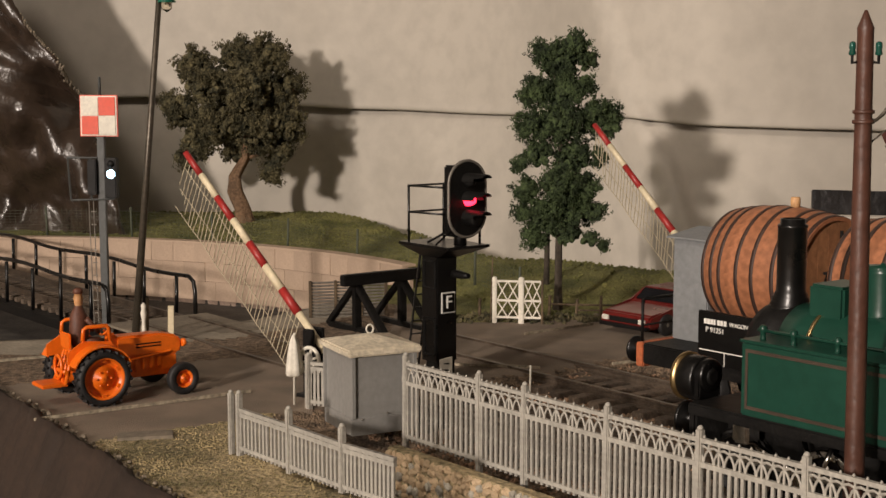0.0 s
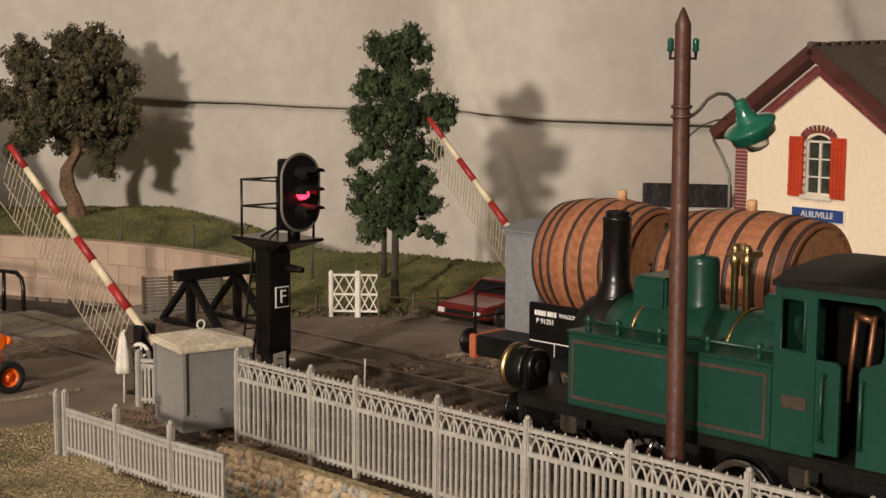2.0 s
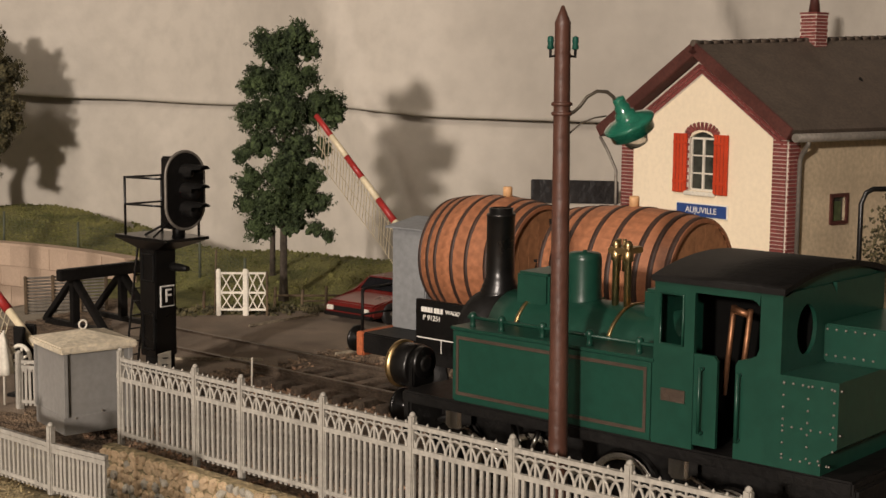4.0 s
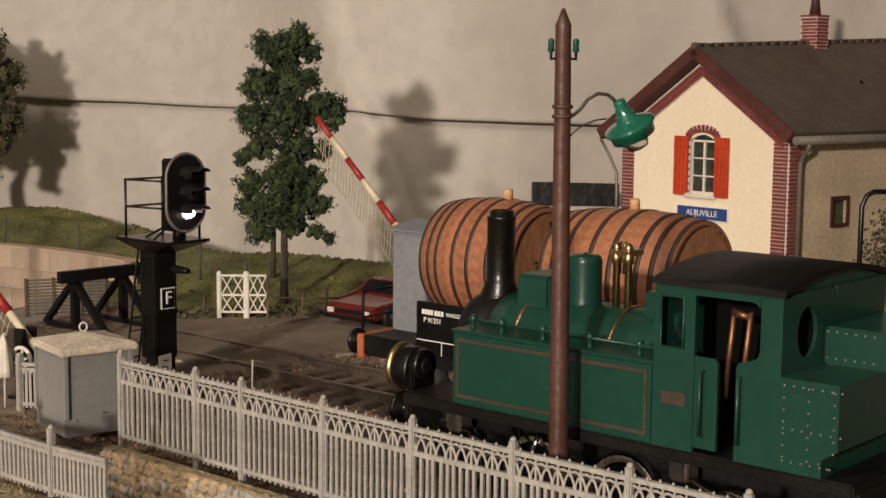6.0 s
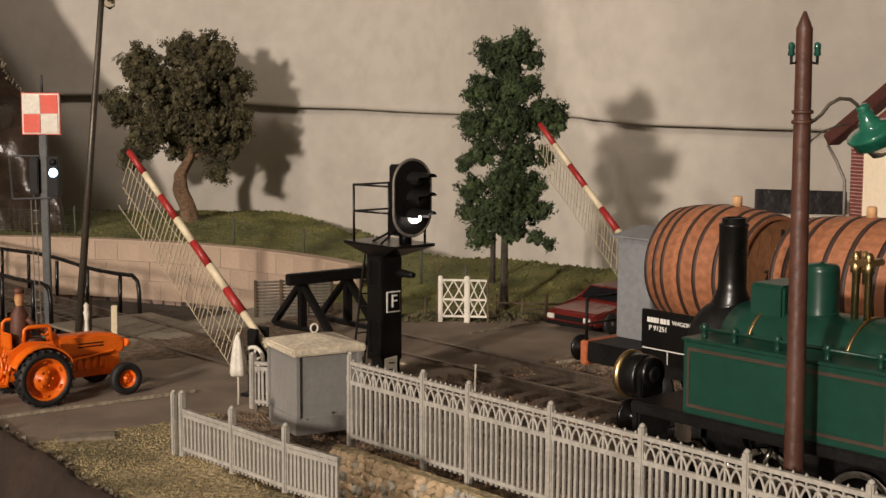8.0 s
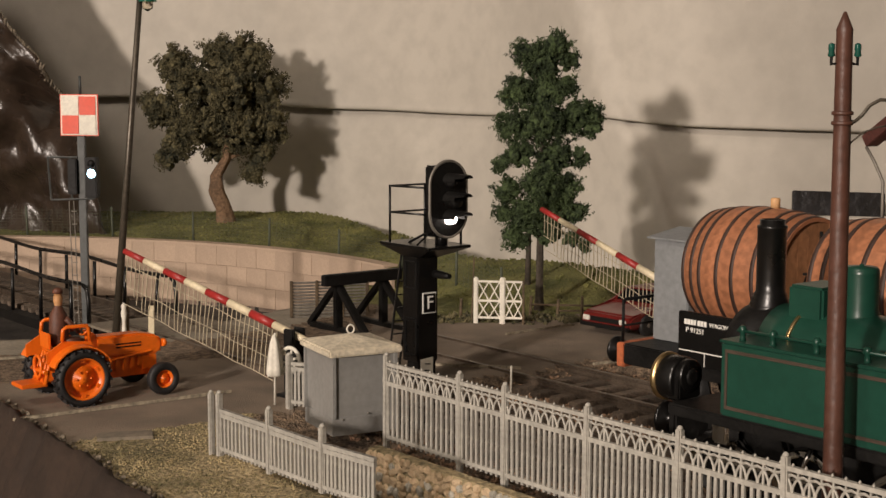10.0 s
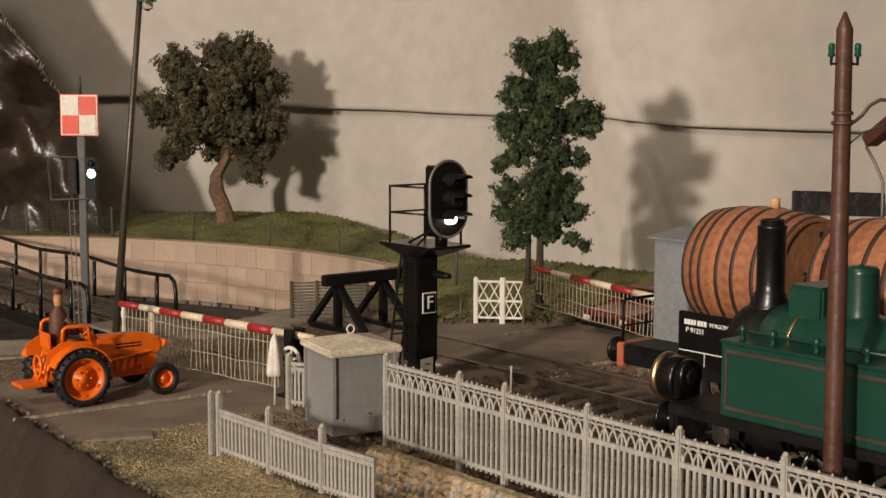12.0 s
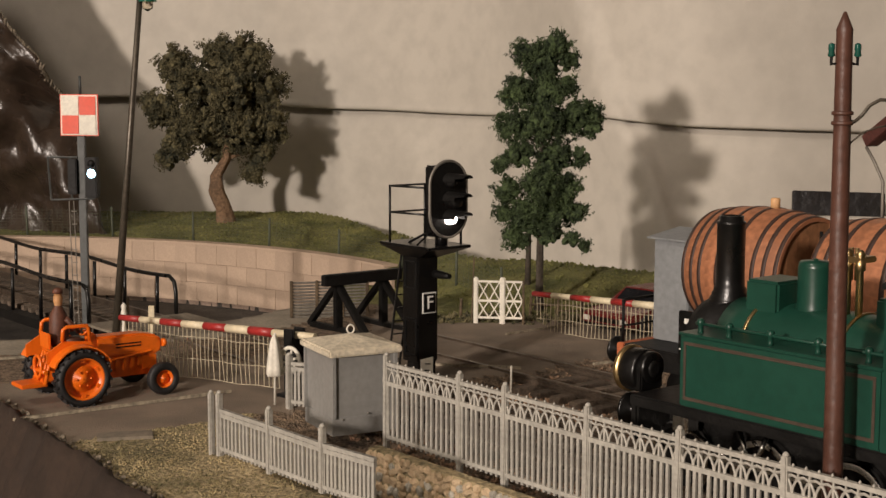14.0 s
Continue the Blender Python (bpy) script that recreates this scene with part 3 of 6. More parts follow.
def tree(name, label, x, y, z, trunk_pts, trunk_r, blobs, leafmat, barkmat, clumps, size, seed):
    rng = random.Random(seed)
    t_ = thing(name, label, "tree", pose(x, y, z))
    bm = B()
    k = len(trunk_pts)
    n_ = 6 * (k - 1)
    rings = []
    for i in range(n_ + 1):
        u = i / n_
        p = Vector([float(np.interp(u * (k - 1), range(k), [q[j] for q in trunk_pts])) for j in range(3)])
        r = trunk_r * (1 - 0.72 * u) * (1 + 0.55 * math.exp(-u * 22))
        rings.append([bm.verts.new(p + Vector((math.cos(a), math.sin(a), 0)) * r * (1 + 0.16 * math.sin(3 * a + u * 9) + 0.07 * math.sin(7 * a - u * 14))) for a in [2 * math.pi * j / 18 for j in range(18)]])
    for a, b in zip(rings, rings[1:]):
        for j in range(18):
            bm.faces.new((a[j], a[(j + 1) % 18], b[(j + 1) % 18], b[j])).smooth = True
    for (cx, cy, cz, r) in [b_ for b_ in blobs if b_[2] > trunk_pts[3][2] + 0.02][:: max(1, len(blobs) // 9)]:
        base = min(trunk_pts[1:], key=lambda p: (p[0] - cx) ** 2 + (p[2] - cz) ** 2 + (0 if p[2] < cz else 1))
        rod(bm, base, (cx, cy, cz), trunk_r * 0.25, trunk_r * 0.06, 6)
    part("trunk", bm, barkmat, t_)
    # crown: many small rough clumps scattered over the limb ends
    proto = []
    for v in range(4):
        b2 = B()
        bmesh.ops.create_icosphere(b2, subdivisions=2, radius=1.0)
        for vert in b2.verts:
            d = vert.co.normalized()
            vert.co = d * (0.75 + 0.55 * noise.noise(d * 2.3 + Vector((v * 7.1 + seed, 0, 0))) + 0.35 * rng.random())
        proto.append(([tuple(vv.co) for vv in b2.verts], [[vv.index for vv in f.verts] for f in b2.faces]))
        b2.free()
    vs, fs = [], []
    for i in range(clumps // 4):
        # dark inner clumps that close the middle of each bough
        cx, cy, cz, r = rng.choices(blobs, weights=[b_[3] ** 2 for b_ in blobs])[0]
        d = Vector((rng.gauss(0, 1), rng.gauss(0, 1), rng.gauss(0, 1))).normalized()
        c = Vector((cx, cy, cz)) + d * r * 0.72 * rng.random()
        sc = size * (1.0 + 1.0 * rng.random())
        R_ = Euler((rng.random() * 6, rng.random() * 6, rng.random() * 6)).to_matrix()
        pv, pf = proto[i % 4]
        o_ = len(vs)
        vs += [tuple(c + R_ @ (Vector(p) * sc)) for p in pv]
        fs += [[o_ + a for a in f] for f in pf]
    # twig ends, and round them sprigs: each a tuft of small folded leaves
    ends = []
    for i in range(clumps // 16):
        cx, cy, cz, r = rng.choices(blobs, weights=[b_[3] ** 2 for b_ in blobs])[0]
        d = Vector((rng.gauss(0, 1), rng.gauss(0, 1), rng.gauss(0, 1))).normalized()
        ends.append(Vector((cx, cy, cz)) + d * r * (0.55 + 0.45 * rng.random()))
    for i in range(clumps):
        c = ends[i % len(ends)] + Vector((rng.gauss(0, 1), rng.gauss(0, 1), rng.gauss(0, 1))) * size * 1.05
        for q in range(7):
            e = c + Vector((rng.gauss(0, 1), rng.gauss(0, 1), rng.gauss(0, 1))) * size * 0.45
            sc = size * rng.uniform(0.30, 0.62)
            R_ = Euler((rng.random() * 6, rng.random() * 6, rng.random() * 6)).to_matrix()
            o_ = len(vs)
            vs += [tuple(e + R_ @ (Vector(p) * sc)) for p in ((-1, 0, 0), (0, -0.62, 0.28), (1.1, 0, 0), (0, 0.62, 0.28))]
            fs += [(o_, o_ + 1, o_ + 2), (o_, o_ + 2, o_ + 3)]
    me_ = bpy.data.meshes.new("crown")
    me_.from_pydata(vs, [], fs)
    me_.materials.append(leafmat)
    ob_ = new("crown", me_)
    ob_.parent = t_
    return t_


S = 1.28 / 2507


def px_blob(cx, cy, r, base, scale, depth=0.0, grow=1.0):
    return ((cx - base[0]) * scale, depth, (base[1] - cy) * scale, r * scale * grow)


LB = (410, 388)
lblobs = [px_blob(x, y, r, LB, S, dd * S) for x, y, r, dd in ((345, 115, 36, 10), (425, 100, 40, 0), (480, 105, 42, -10), (375, 150, 45, -30), (440, 160, 55, -25), (505, 160, 42, 10), (325, 195, 36, 0), (305, 185, 20, 5), (390, 215, 48, -30), (460, 225, 46, -20), (510, 220, 36, 0), (350, 245, 34, 0), (490, 265, 30, 10), (420, 255, 35, 20), (330, 280, 22, -5), (480, 300, 20, 0), (488, 315, 14, 0), (440, 190, 60, 40))]
tree("broadleaf_tree", "model tree with dense olive-brown foliage and a twisted trunk", -0.1909, 1.28, 0.018,
     [(0.0115, 0, -0.012), (0.0085, 0, 0.010), (0.0030, 0, 0.026), (0.0035, 0, 0.040), (0.0125, 0, 0.056), (0.014, 0.0, 0.085), (0.01, 0, 0.11)], 0.0085, lblobs, LEAF1, BARK1, 8500, 0.0023, 3)
S = 0.87 / 2507
RB = (985, 542)
rblobs = [px_blob(x, y, r, RB, S, dd * S, 1.12) for x, y, r, dd in ((955, 95, 22, 0), (1010, 85, 26, 0), (985, 110, 34, 0), (1035, 110, 18, 5), (945, 160, 26, -10), (995, 160, 36, 0), (930, 170, 18, 0), (1030, 150, 20, 0), (985, 215, 44, -10), (935, 225, 28, 0), (1045, 205, 30, 0), (1075, 205, 22, 5), (1075, 225, 16, 0), (950, 270, 26, 0), (1010, 275, 34, 0), (1055, 275, 18, 0), (915, 290, 14, 0), (985, 325, 38, -10), (930, 335, 26, 0), (1030, 330, 28, 0), (960, 385, 36, 0), (1015, 375, 34, 10), (945, 420, 24, 0), (1050, 375, 18, 0), (1000, 410, 26, 0), (1040, 425, 16, 0), (1065, 435, 10, 0), (920, 375, 16, 0))]
tree("slender_tree", "slim model tree with dark green foam foliage", 0.0712, 0.87, 0.004,
     [(0, 0, -0.008), (0, 0, 0.02), (0.0005, 0, 0.05), (0.001, 0, 0.09), (0.002, 0, 0.13), (0.003, 0, 0.16)], 0.0026, rblobs, LEAF2, BARK2, 11000, 0.0013, 5)

back_tree = thing("thin_tree_trunk", "thin bare grey trunk of a small tree on the bank", "tree", pose(0.0683, 0.93, ground_height(0.0683, 0.93)))
part("trunk", rod(B(), (0, 0, -0.006), (0.001, 0, 0.055), 0.0022, 0.0014, 10), BARK2, back_tree)

# ---- locomotive (local x runs from its front to its rear, y away from the fence) ----
LOCO_S, LOCO_C = -0.345, 0.3825
loco = thing("tank_locomotive", "dark green tank locomotive with black chimney and brass fittings", "locomotive", TRACK @ pose(LOCO_S, LOCO_C, 0))
W = 0.032
bm = B()
box(bm, 0.029, 0.192, -W, W, 0.0305, 0.0345, 0.0006)
part("footplate", bm, SOOT, loco)
bm = B()
box(bm, 0.031, 0.186, -0.0145, 0.0145, 0.012, 0.031)
box(bm, 0.0285, 0.032, -0.031, 0.031, 0.0185, 0.0325, 0.0008)
box(bm, 0.188, 0.193, -0.031, 0.031, 0.0185, 0.0325, 0.0008)
part("frame", bm, SOOT, loco)
for y in (-0.020, 0.020):
    bm = B()
    lathe(bm, [(0.0032, 0.0), (0.0032, 0.004), (0.0018, 0.005), (0.0018, 0.009), (0.0060, 0.0095), (0.0064, 0.0105), (0.003, 0.0118), (0.0002, 0.0121)], 20, pose(0.0285, y, 0.0255, 0, -90, 0))
    part("buffer", bm, BLACK, loco)
    bm = B()
    lathe(bm, [(0.0035, 0.0), (0.0036, 0.0012), (0.002, 0.0020)], 20, pose(0.0245, y, 0.0255, 0, -90, 0))
    part("buffer_ring", bm, CHROME, loco)
# headlamp on the platform
for lamp_y in (-0.0205, 0.0205):
    bm = B()
    box(bm, 0.0222, 0.0290, lamp_y - 0.0056, lamp_y + 0.0056, 0.0342, 0.0425, 0.0006)
    lathe(bm, [(0.0074, -0.0080), (0.0076, -0.0076), (0.0077, -0.0074), (0.0077, -0.0004), (0.0076, -0.0002), (0.0074, 0.0002), (0.0072, 0.0003), (0.0004, 0.0004)], 32, pose(0.0265, lamp_y, 0.0405, 0, 90, 0))
    lathe(bm, [(0.0056, -0.001), (0.0056, 0.0026), (0.0055, 0.0028), (0.0053, 0.0031), (0.0052, 0.0032), (0.0004, 0.0033)], 24, pose(0.0265, lamp_y, 0.0422, 0, 90, 0))
    hl = part("headlamp", bm, BLACK, loco)
    part("rim", lathe(B(), [(0.0073, 0.0), (0.0084, 0.0006), (0.0084, 0.0020), (0.0073, 0.0026)], 32, pose(0.0175, lamp_y, 0.0405, 0, 90, 0), caps=False), BRASS, hl)
    part("lens", lathe(B(), [(0.0073, 0.0), (0.005, -0.0010), (0.0002, -0.0015)], 28, pose(0.0182, lamp_y, 0.0405, 0, 90, 0)), RUST, hl)
    part("vent", lathe(B(), [(0.0030, 0), (0.0028, 0.0006), (0.0018, 0.0008)], 16, pose(0.0297, lamp_y, 0.0418, 0, 90, 0)), SOOT, hl)
# boiler and smokebox
bm = B()
lathe(bm, [(0.0165, 0.052), (0.0168, 0.060), (0.0168, 0.128), (0.0165, 0.130)], 40, pose(0, 0, 0.0515, 0, 90, 0))
part("boiler", bm, LOCO, loco)
bm = B()
lathe(bm, [(0.004, 0.0370), (0.0135, 0.0375), (0.0158, 0.0385), (0.0166, 0.0415), (0.0168, 0.0535)], 40, pose(0, 0, 0.0505, 0, 90, 0))
box(bm, 0.040, 0.0535, -0.012, 0.012, 0.033, 0.048)
part("smokebox", bm, SOOT, loco)
for x in (0.0635, 0.1005):
    bm = B()
    lathe(bm, [(0.0170, 0.0), (0.0173, 0.0002), (0.0173, 0.0012), (0.0170, 0.0014)], 40, pose(x, 0, 0.0515, 0, 90, 0))
    part("boiler_band", bm, BRASS, loco)
bm = B()
lathe(bm, [(0.0086, 0.0640), (0.0072, 0.0655), (0.0068, 0.0665), (0.0070, 0.0670), (0.0062, 0.0680), (0.0064, 0.0686), (0.0056, 0.0696), (0.0057, 0.0702), (0.0050, 0.0712), (0.0049, 0.0740), (0.0049, 0.0925), (0.0051, 0.0928), (0.0049, 0.0936), (0.0042, 0.0937), (0.0042, 0.0955), (0.0036, 0.0956), (0.0034, 0.0900)], 28, pose(0.0455, 0, 0))
part("chimney", bm, BLACK, loco)
bm = B()
box(bm, 0.0595, 0.0730, -0.0090, 0.0090, 0.062, 0.0760, 0.0009)
sb = part("sandbox", bm, LOCO, loco)
bm = B()
lathe(bm, [(0.0066, 0.062), (0.0060, 0.0680), (0.0057, 0.0700), (0.0057, 0.0812), (0.0057, 0.0813), (0.0054, 0.0826), (0.0050, 0.0831), (0.0049, 0.0832), (0.0008, 0.0834), (0.0007, 0.0840), (0.0002, 0.0841)], 28, pose(0.081, 0, 0))
part("steam_dome", bm, LOCO, loco)
bm = B()
box(bm, 0.109, 0.117, -0.0075, 0.0075, 0.062, 0.0750, 0.0009)
part("valve_box", bm, LOCO, loco)
# brass safety valves
sv = part("safety_valve", box(B(), 0.0930, 0.1010, -0.0045, 0.0045, 0.0845, 0.0865, 0.0004), BRASS, loco)
for x in (0.0955, 0.1000):
    bm = B()
    lathe(bm, [(0.0012, 0.066), (0.0012, 0.0820), (0.0018, 0.0825), (0.0018, 0.0850), (0.0010, 0.0860), (0.0016, 0.0872), (0.0010, 0.0886), (0.0002, 0.0889)], 14, pose(x, -0.003, 0))
    part("valve_stem", bm, BRASS, sv)
bm = B()
for x in (0.0925, 0.0945):
    rod(bm, (x, 0.003, 0.078), (x, 0.003, 0.0885), 0.0007)
part("spring", bm, BRASS, sv)
# side tanks with lining, lids and handrails
for side in (-1, 1):
    bm = B()
    y0, y1 = (-W, -0.0125) if side < 0 else (0.0125, W)
    box(bm, 0.0515, 0.129, y0, y1, 0.0345, 0.0585, 0.0006)
    tank = part("side_tank", bm, LOCO, loco)
    bm = B()
    box(bm, 0.0510, 0.1295, min(y0, y1) - 0.0005, max(y0, y1) + 0.0005, 0.0583, 0.0592, 0.0003)
    part("tank_top_edge", bm, LOCO, tank)
    yf = y0 - 0.00015 if side < 0 else y1 + 0.00015
    bm = B()
    for (xa, xb, za, zb) in ((0.0535, 0.127, 0.0552, 0.0563), (0.0535, 0.127, 0.0368, 0.0379), (0.0535, 0.0545, 0.0379, 0.0552), (0.1260, 0.127, 0.0379, 0.0552)):
        box(bm, xa, xb, yf - 0.0001, yf + 0.0001, za, zb)
    part("lining", bm, LINING, tank)
    bm = B()
    yr = y0 + 0.004 if side < 0 else y1 - 0.004
    rod(bm, (0.055, yr, 0.0622), (0.127, yr, 0.0622), 0.0006, seg=8)
    part("handrail", bm, LOCO, tank)
    for x in (0.057, 0.069, 0.0855, 0.1035, 0.1215):
        bm = B()
        lathe(bm, [(0.0012, 0.0588), (0.0009, 0.0600), (0.0009, 0.0615), (0.0013, 0.0620), (0.0013, 0.0634), (0.0006, 0.0640)], 10, pose(x, yr, 0))
        part("stanchion", bm, LOCO, tank)
# cab: side sheets with real openings, front and rear with round windows
CX0, CX1, CXR = 0.129, 0.1698, 0.1870
for side in (-1, 1):
    yy = -W if side < 0 else W - 0.0014
    bm = B()
    M_ = pose(0, yy, 0)
    prism(bm, [(CX0, 0.0345), (CX0 + 0.0135, 0.0345), (CX0 + 0.0135, 0.0640), (CX0, 0.0640)], 0.0014, M_)
    prism(bm, [(CX0, 0.0640), (CX0 + 0.0020, 0.0640), (CX0 + 0.0020, 0.0824), (CX0, 0.0824)], 0.0014, M_)
    prism(bm, [(CX0 + 0.0100, 0.0640), (CX0 + 0.0135, 0.0640), (CX0 + 0.0135, 0.0824), (CX0 + 0.0100, 0.0824)], 0.0014, M_)
    prism(bm, [(CX0 + 0.0020, 0.0790), (CX0 + 0.0100, 0.0790), (CX0 + 0.0100, 0.0824), (CX0 + 0.0020, 0.0824)], 0.0014, M_)
    prism(bm, [(CX0 + 0.0135, 0.0800), (CX1 - 0.0094, 0.0800), (CX1 - 0.0080, 0.0795), (CX1 - 0.0070, 0.0785), (CX1 - 0.0066, 0.0824), (CX0 + 0.0135, 0.0824)], 0.0014, M_)
    prism(bm, [(CX1 - 0.0138, 0.0345), (CX1, 0.0345), (CX1, 0.0824), (CX1 - 0.0066, 0.0824), (CX1 - 0.0066, 0.0665), (CX1 - 0.0074, 0.0645), (CX1 - 0.0095, 0.0635), (CX1 - 0.0130, 0.0625), (CX1 - 0.0138, 0.061)], 0.0014, M_)
    bmesh.ops.remove_doubles(bm, verts=bm.verts[:], dist=1e-6)
    side_ = part("cab_side", bm, LOCO, loco)
    bm = B()
    prism(bm, [(CX0 + 0.0135, 0.0360), (CX0 + 0.0210, 0.0360), (CX0 + 0.0210, 0.0610), (CX0 + 0.0198, 0.0625), (CX0 + 0.0135, 0.0625)], 0.0012, pose(0, yy + (0.0004 if side < 0 else -0.0002), 0))
    part("door", bm, LOCO, side_)
    bm = B()
    yo = yy - 0.0016 if side < 0 else yy + 0.003
    rod(bm, (CX1 - 0.0122, yo, 0.0395), (CX1 - 0.0122, yo, 0.0590), 0.0006)
    rod(bm, (CX0 + 0.0165, yo, 0.0400), (CX0 + 0.0165, yo, 0.0590), 0.0005)
    for x in (CX1 - 0.0122, CX0 + 0.0165):
        for z in (0.040, 0.0585):
            rod(bm, (x, yo, z), (x, yy + 0.0007, z), 0.0006)
    part("grab_rail", bm, LOCO, side_)
    bm = B()
    box(bm, CX0 + 0.0030, CX0 + 0.0110, yy - 0.0003 if side < 0 else yy + 0.0014, yy if side < 0 else yy + 0.0017, 0.0475, 0.0512)
    part("number_plate", bm, LINING, side_)
    bm = B()
    ring_pts = [(CX0 + 0.0022, 0.0642), (CX0 + 0.0098, 0.0642), (CX0 + 0.0098, 0.0788), (CX0 + 0.0022, 0.0788), (CX0 + 0.0022, 0.0642)]
    tube(bm, [(x, yy if side < 0 else yy + 0.0014, z) for x, z in ring_pts], 0.0005, 6)
    part("window_frame", bm, LOCO, side_)


def sheet_with_hole(bm, y0, y1, z0, z1, holes, t, x):
    """An upright plate across the engine with round openings: built of sectors round each hole."""
    n = 28
    for hy, hz, hr, ya, yb in holes:
        inner = [(hy + hr * math.cos(2 * math.pi * k / n), hz + hr * 1.25 * math.sin(2 * math.pi * k / n)) for k in range(n)]
        outer = []
        for k in range(n):
            c_, s_ = math.cos(2 * math.pi * k / n), math.sin(2 * math.pi * k / n)
            f = min((yb - hy) / c_ if c_ > 1e-6 else 9, (ya - hy) / c_ if c_ < -1e-6 else 9, (z1 - hz) / s_ if s_ > 1e-6 else 9, (z0 - hz) / s_ if s_ < -1e-6 else 9)
            outer.append((hy + c_ * f, hz + s_ * f))
        cols = []
        for k in range(n):
            cols.append([bm.verts.new((xx, p[0], p[1])) for xx in (x, x + t) for p in (inner[k], outer[k])])
        for k in range(n):
            a, b = cols[k], cols[(k + 1) % n]
            for i, j in ((0, 1), (1, 3), (3, 2), (2, 0)):
                bm.faces.new((a[i], a[j], b[j], b[i]))


for x in (CX0 - 0.0002, CX1 - 0.0012):
    bm = B()
    sheet_with_hole(bm, -W + 0.0014, W - 0.0014, 0.0345, 0.0824, [(-0.0175, 0.0710, 0.0058, -W + 0.0014, 0)], 0.0012, x)
    box(bm, x, x + 0.0012, 0, W - 0.0014, 0.0345, 0.0824)
    # arched top below the roof
    pts = [(-W + 0.0014 + (2 * W - 0.0028) * k / 16, 0.0824 + 0.0044 * (1 - ((k - 8) / 8) ** 2)) for k in range(17)]
    va = [bm.verts.new((x, y, z)) for y, z in pts]
    vb = [bm.verts.new((x, y, 0.0824)) for y, z in pts]
    for k in range(16):
        bm.faces.new((va[k], va[k + 1], vb[k + 1], vb[k]))
    part("cab_sheet", bm, LOCO, loco)
bm = B()
NR = 20
top, bot = [], []
for k in range(NR + 1):
    u = -1 + 2 * k / NR
    y, z = u * (W + 0.0010), 0.0822 + 0.0046 * (1 - u * u)
    top.append([bm.verts.new((x, y, z + 0.0016)) for x in (CX0 - 0.0006, CX1 + 0.0010)])
    bot.append([bm.verts.new((x, y, z)) for x in (CX0 - 0.0006, CX1 + 0.0010)])
for k in range(NR):
    for r_, fl in ((top, 0), (bot, 1)):
        f = bm.faces.new((r_[k][0], r_[k + 1][0], r_[k + 1][1], r_[k][1]))
        f.smooth = True
    bm.faces.new((top[k][0], top[k + 1][0], bot[k + 1][0], bot[k][0]))
    bm.faces.new((top[k][1], top[k + 1][1], bot[k + 1][1], bot[k][1]))
bm.faces.new((top[0][0], top[0][1], bot[0][1], bot[0][0]))
bm.faces.new((top[-1][0], top[-1][1], bot[-1][1], bot[-1][0]))
part("cab_roof", bm, SOOT, loco, "matt black curved cab roof")
# controls seen in the doorway
bm = B()
rod(bm, (CX0 + 0.0185, -0.0230, 0.050), (CX0 + 0.0220, -0.0250, 0.0765), 0.0008)
rod(bm, (CX0 + 0.0238, -0.0235, 0.050), (CX0 + 0.0275, -0.0255, 0.0760), 0.0008)
rod(bm, (CX0 + 0.0220, -0.0255, 0.0755), (CX0 + 0.0270, -0.0255, 0.0745), 0.0011)
part("lever", bm, COPPER, loco, "dull copper levers inside the cab")
# block added to fill the cab, its black in place of the shade there
part("cab_shade_block", box(B(), CX0 + 0.0022, CX1 - 0.0024, -0.0090, W - 0.0030, 0.0346, 0.0825, 0.0005), CABSHADE, loco)
bm = B()
box(bm, CX0 + 0.0205, CX0 + 0.0240, -0.0180, -0.0110, 0.0345, 0.0540, 0.0006)
part("seat_box", bm, GREYVAN, loco)
# coal bunker with rivets
bm = B()
M_ = pose(0, -W, 0)
prism(bm, [(CX1, 0.0345), (CXR - 0.0045, 0.0345), (CXR - 0.0045, 0.0395), (CXR, 0.0425), (CXR, 0.0605), (CX1, 0.0605)], 2 * W, M_)
bunker = part("bunker", bm, LOCO, loco)
bm = B()
box(bm, CX1, CXR + 0.003, -0.0070, W - 0.001, 0.0605, 0.0715, 0.0005)
part("coal_box", bm, LOCO, bunker)
bm = B()
for z in (0.0585, 0.0465, 0.0375):
    for k in range(7):
        lathe(bm, [(0.00045, 0), (0.0003, 0.0003), (0.00005, 0.0004)], 6, pose(CX1 + 0.0012 + k * 0.0028 - (0.0035 if k == 6 and z < 0.04 else 0), -W, z, 90, 0, 0))
for x in (CX1 + 0.0012, CX1 + 0.0085, CXR - 0.0012):
    for k in range(7):
        lathe(bm, [(0.00045, 0), (0.0003, 0.0003), (0.00005, 0.0004)], 6, pose(x - (0.004 if k < 1 and x > CX1 + 0.01 else 0), -W, 0.0385 + k * 0.0033, 90, 0, 0))
part("riveting", bm, ZINC, bunker)
bm = B()
for z in (0.0625, 0.0700):
    for k in range(6):
        lathe(bm, [(0.00045, 0), (0.0003, 0.0003), (0.00005, 0.0004)], 6, pose(CX1 + 0.001 + k * 0.0028, -0.0070, z, 90, 0, 0))
part("riveting", bm, ZINC, bunker)
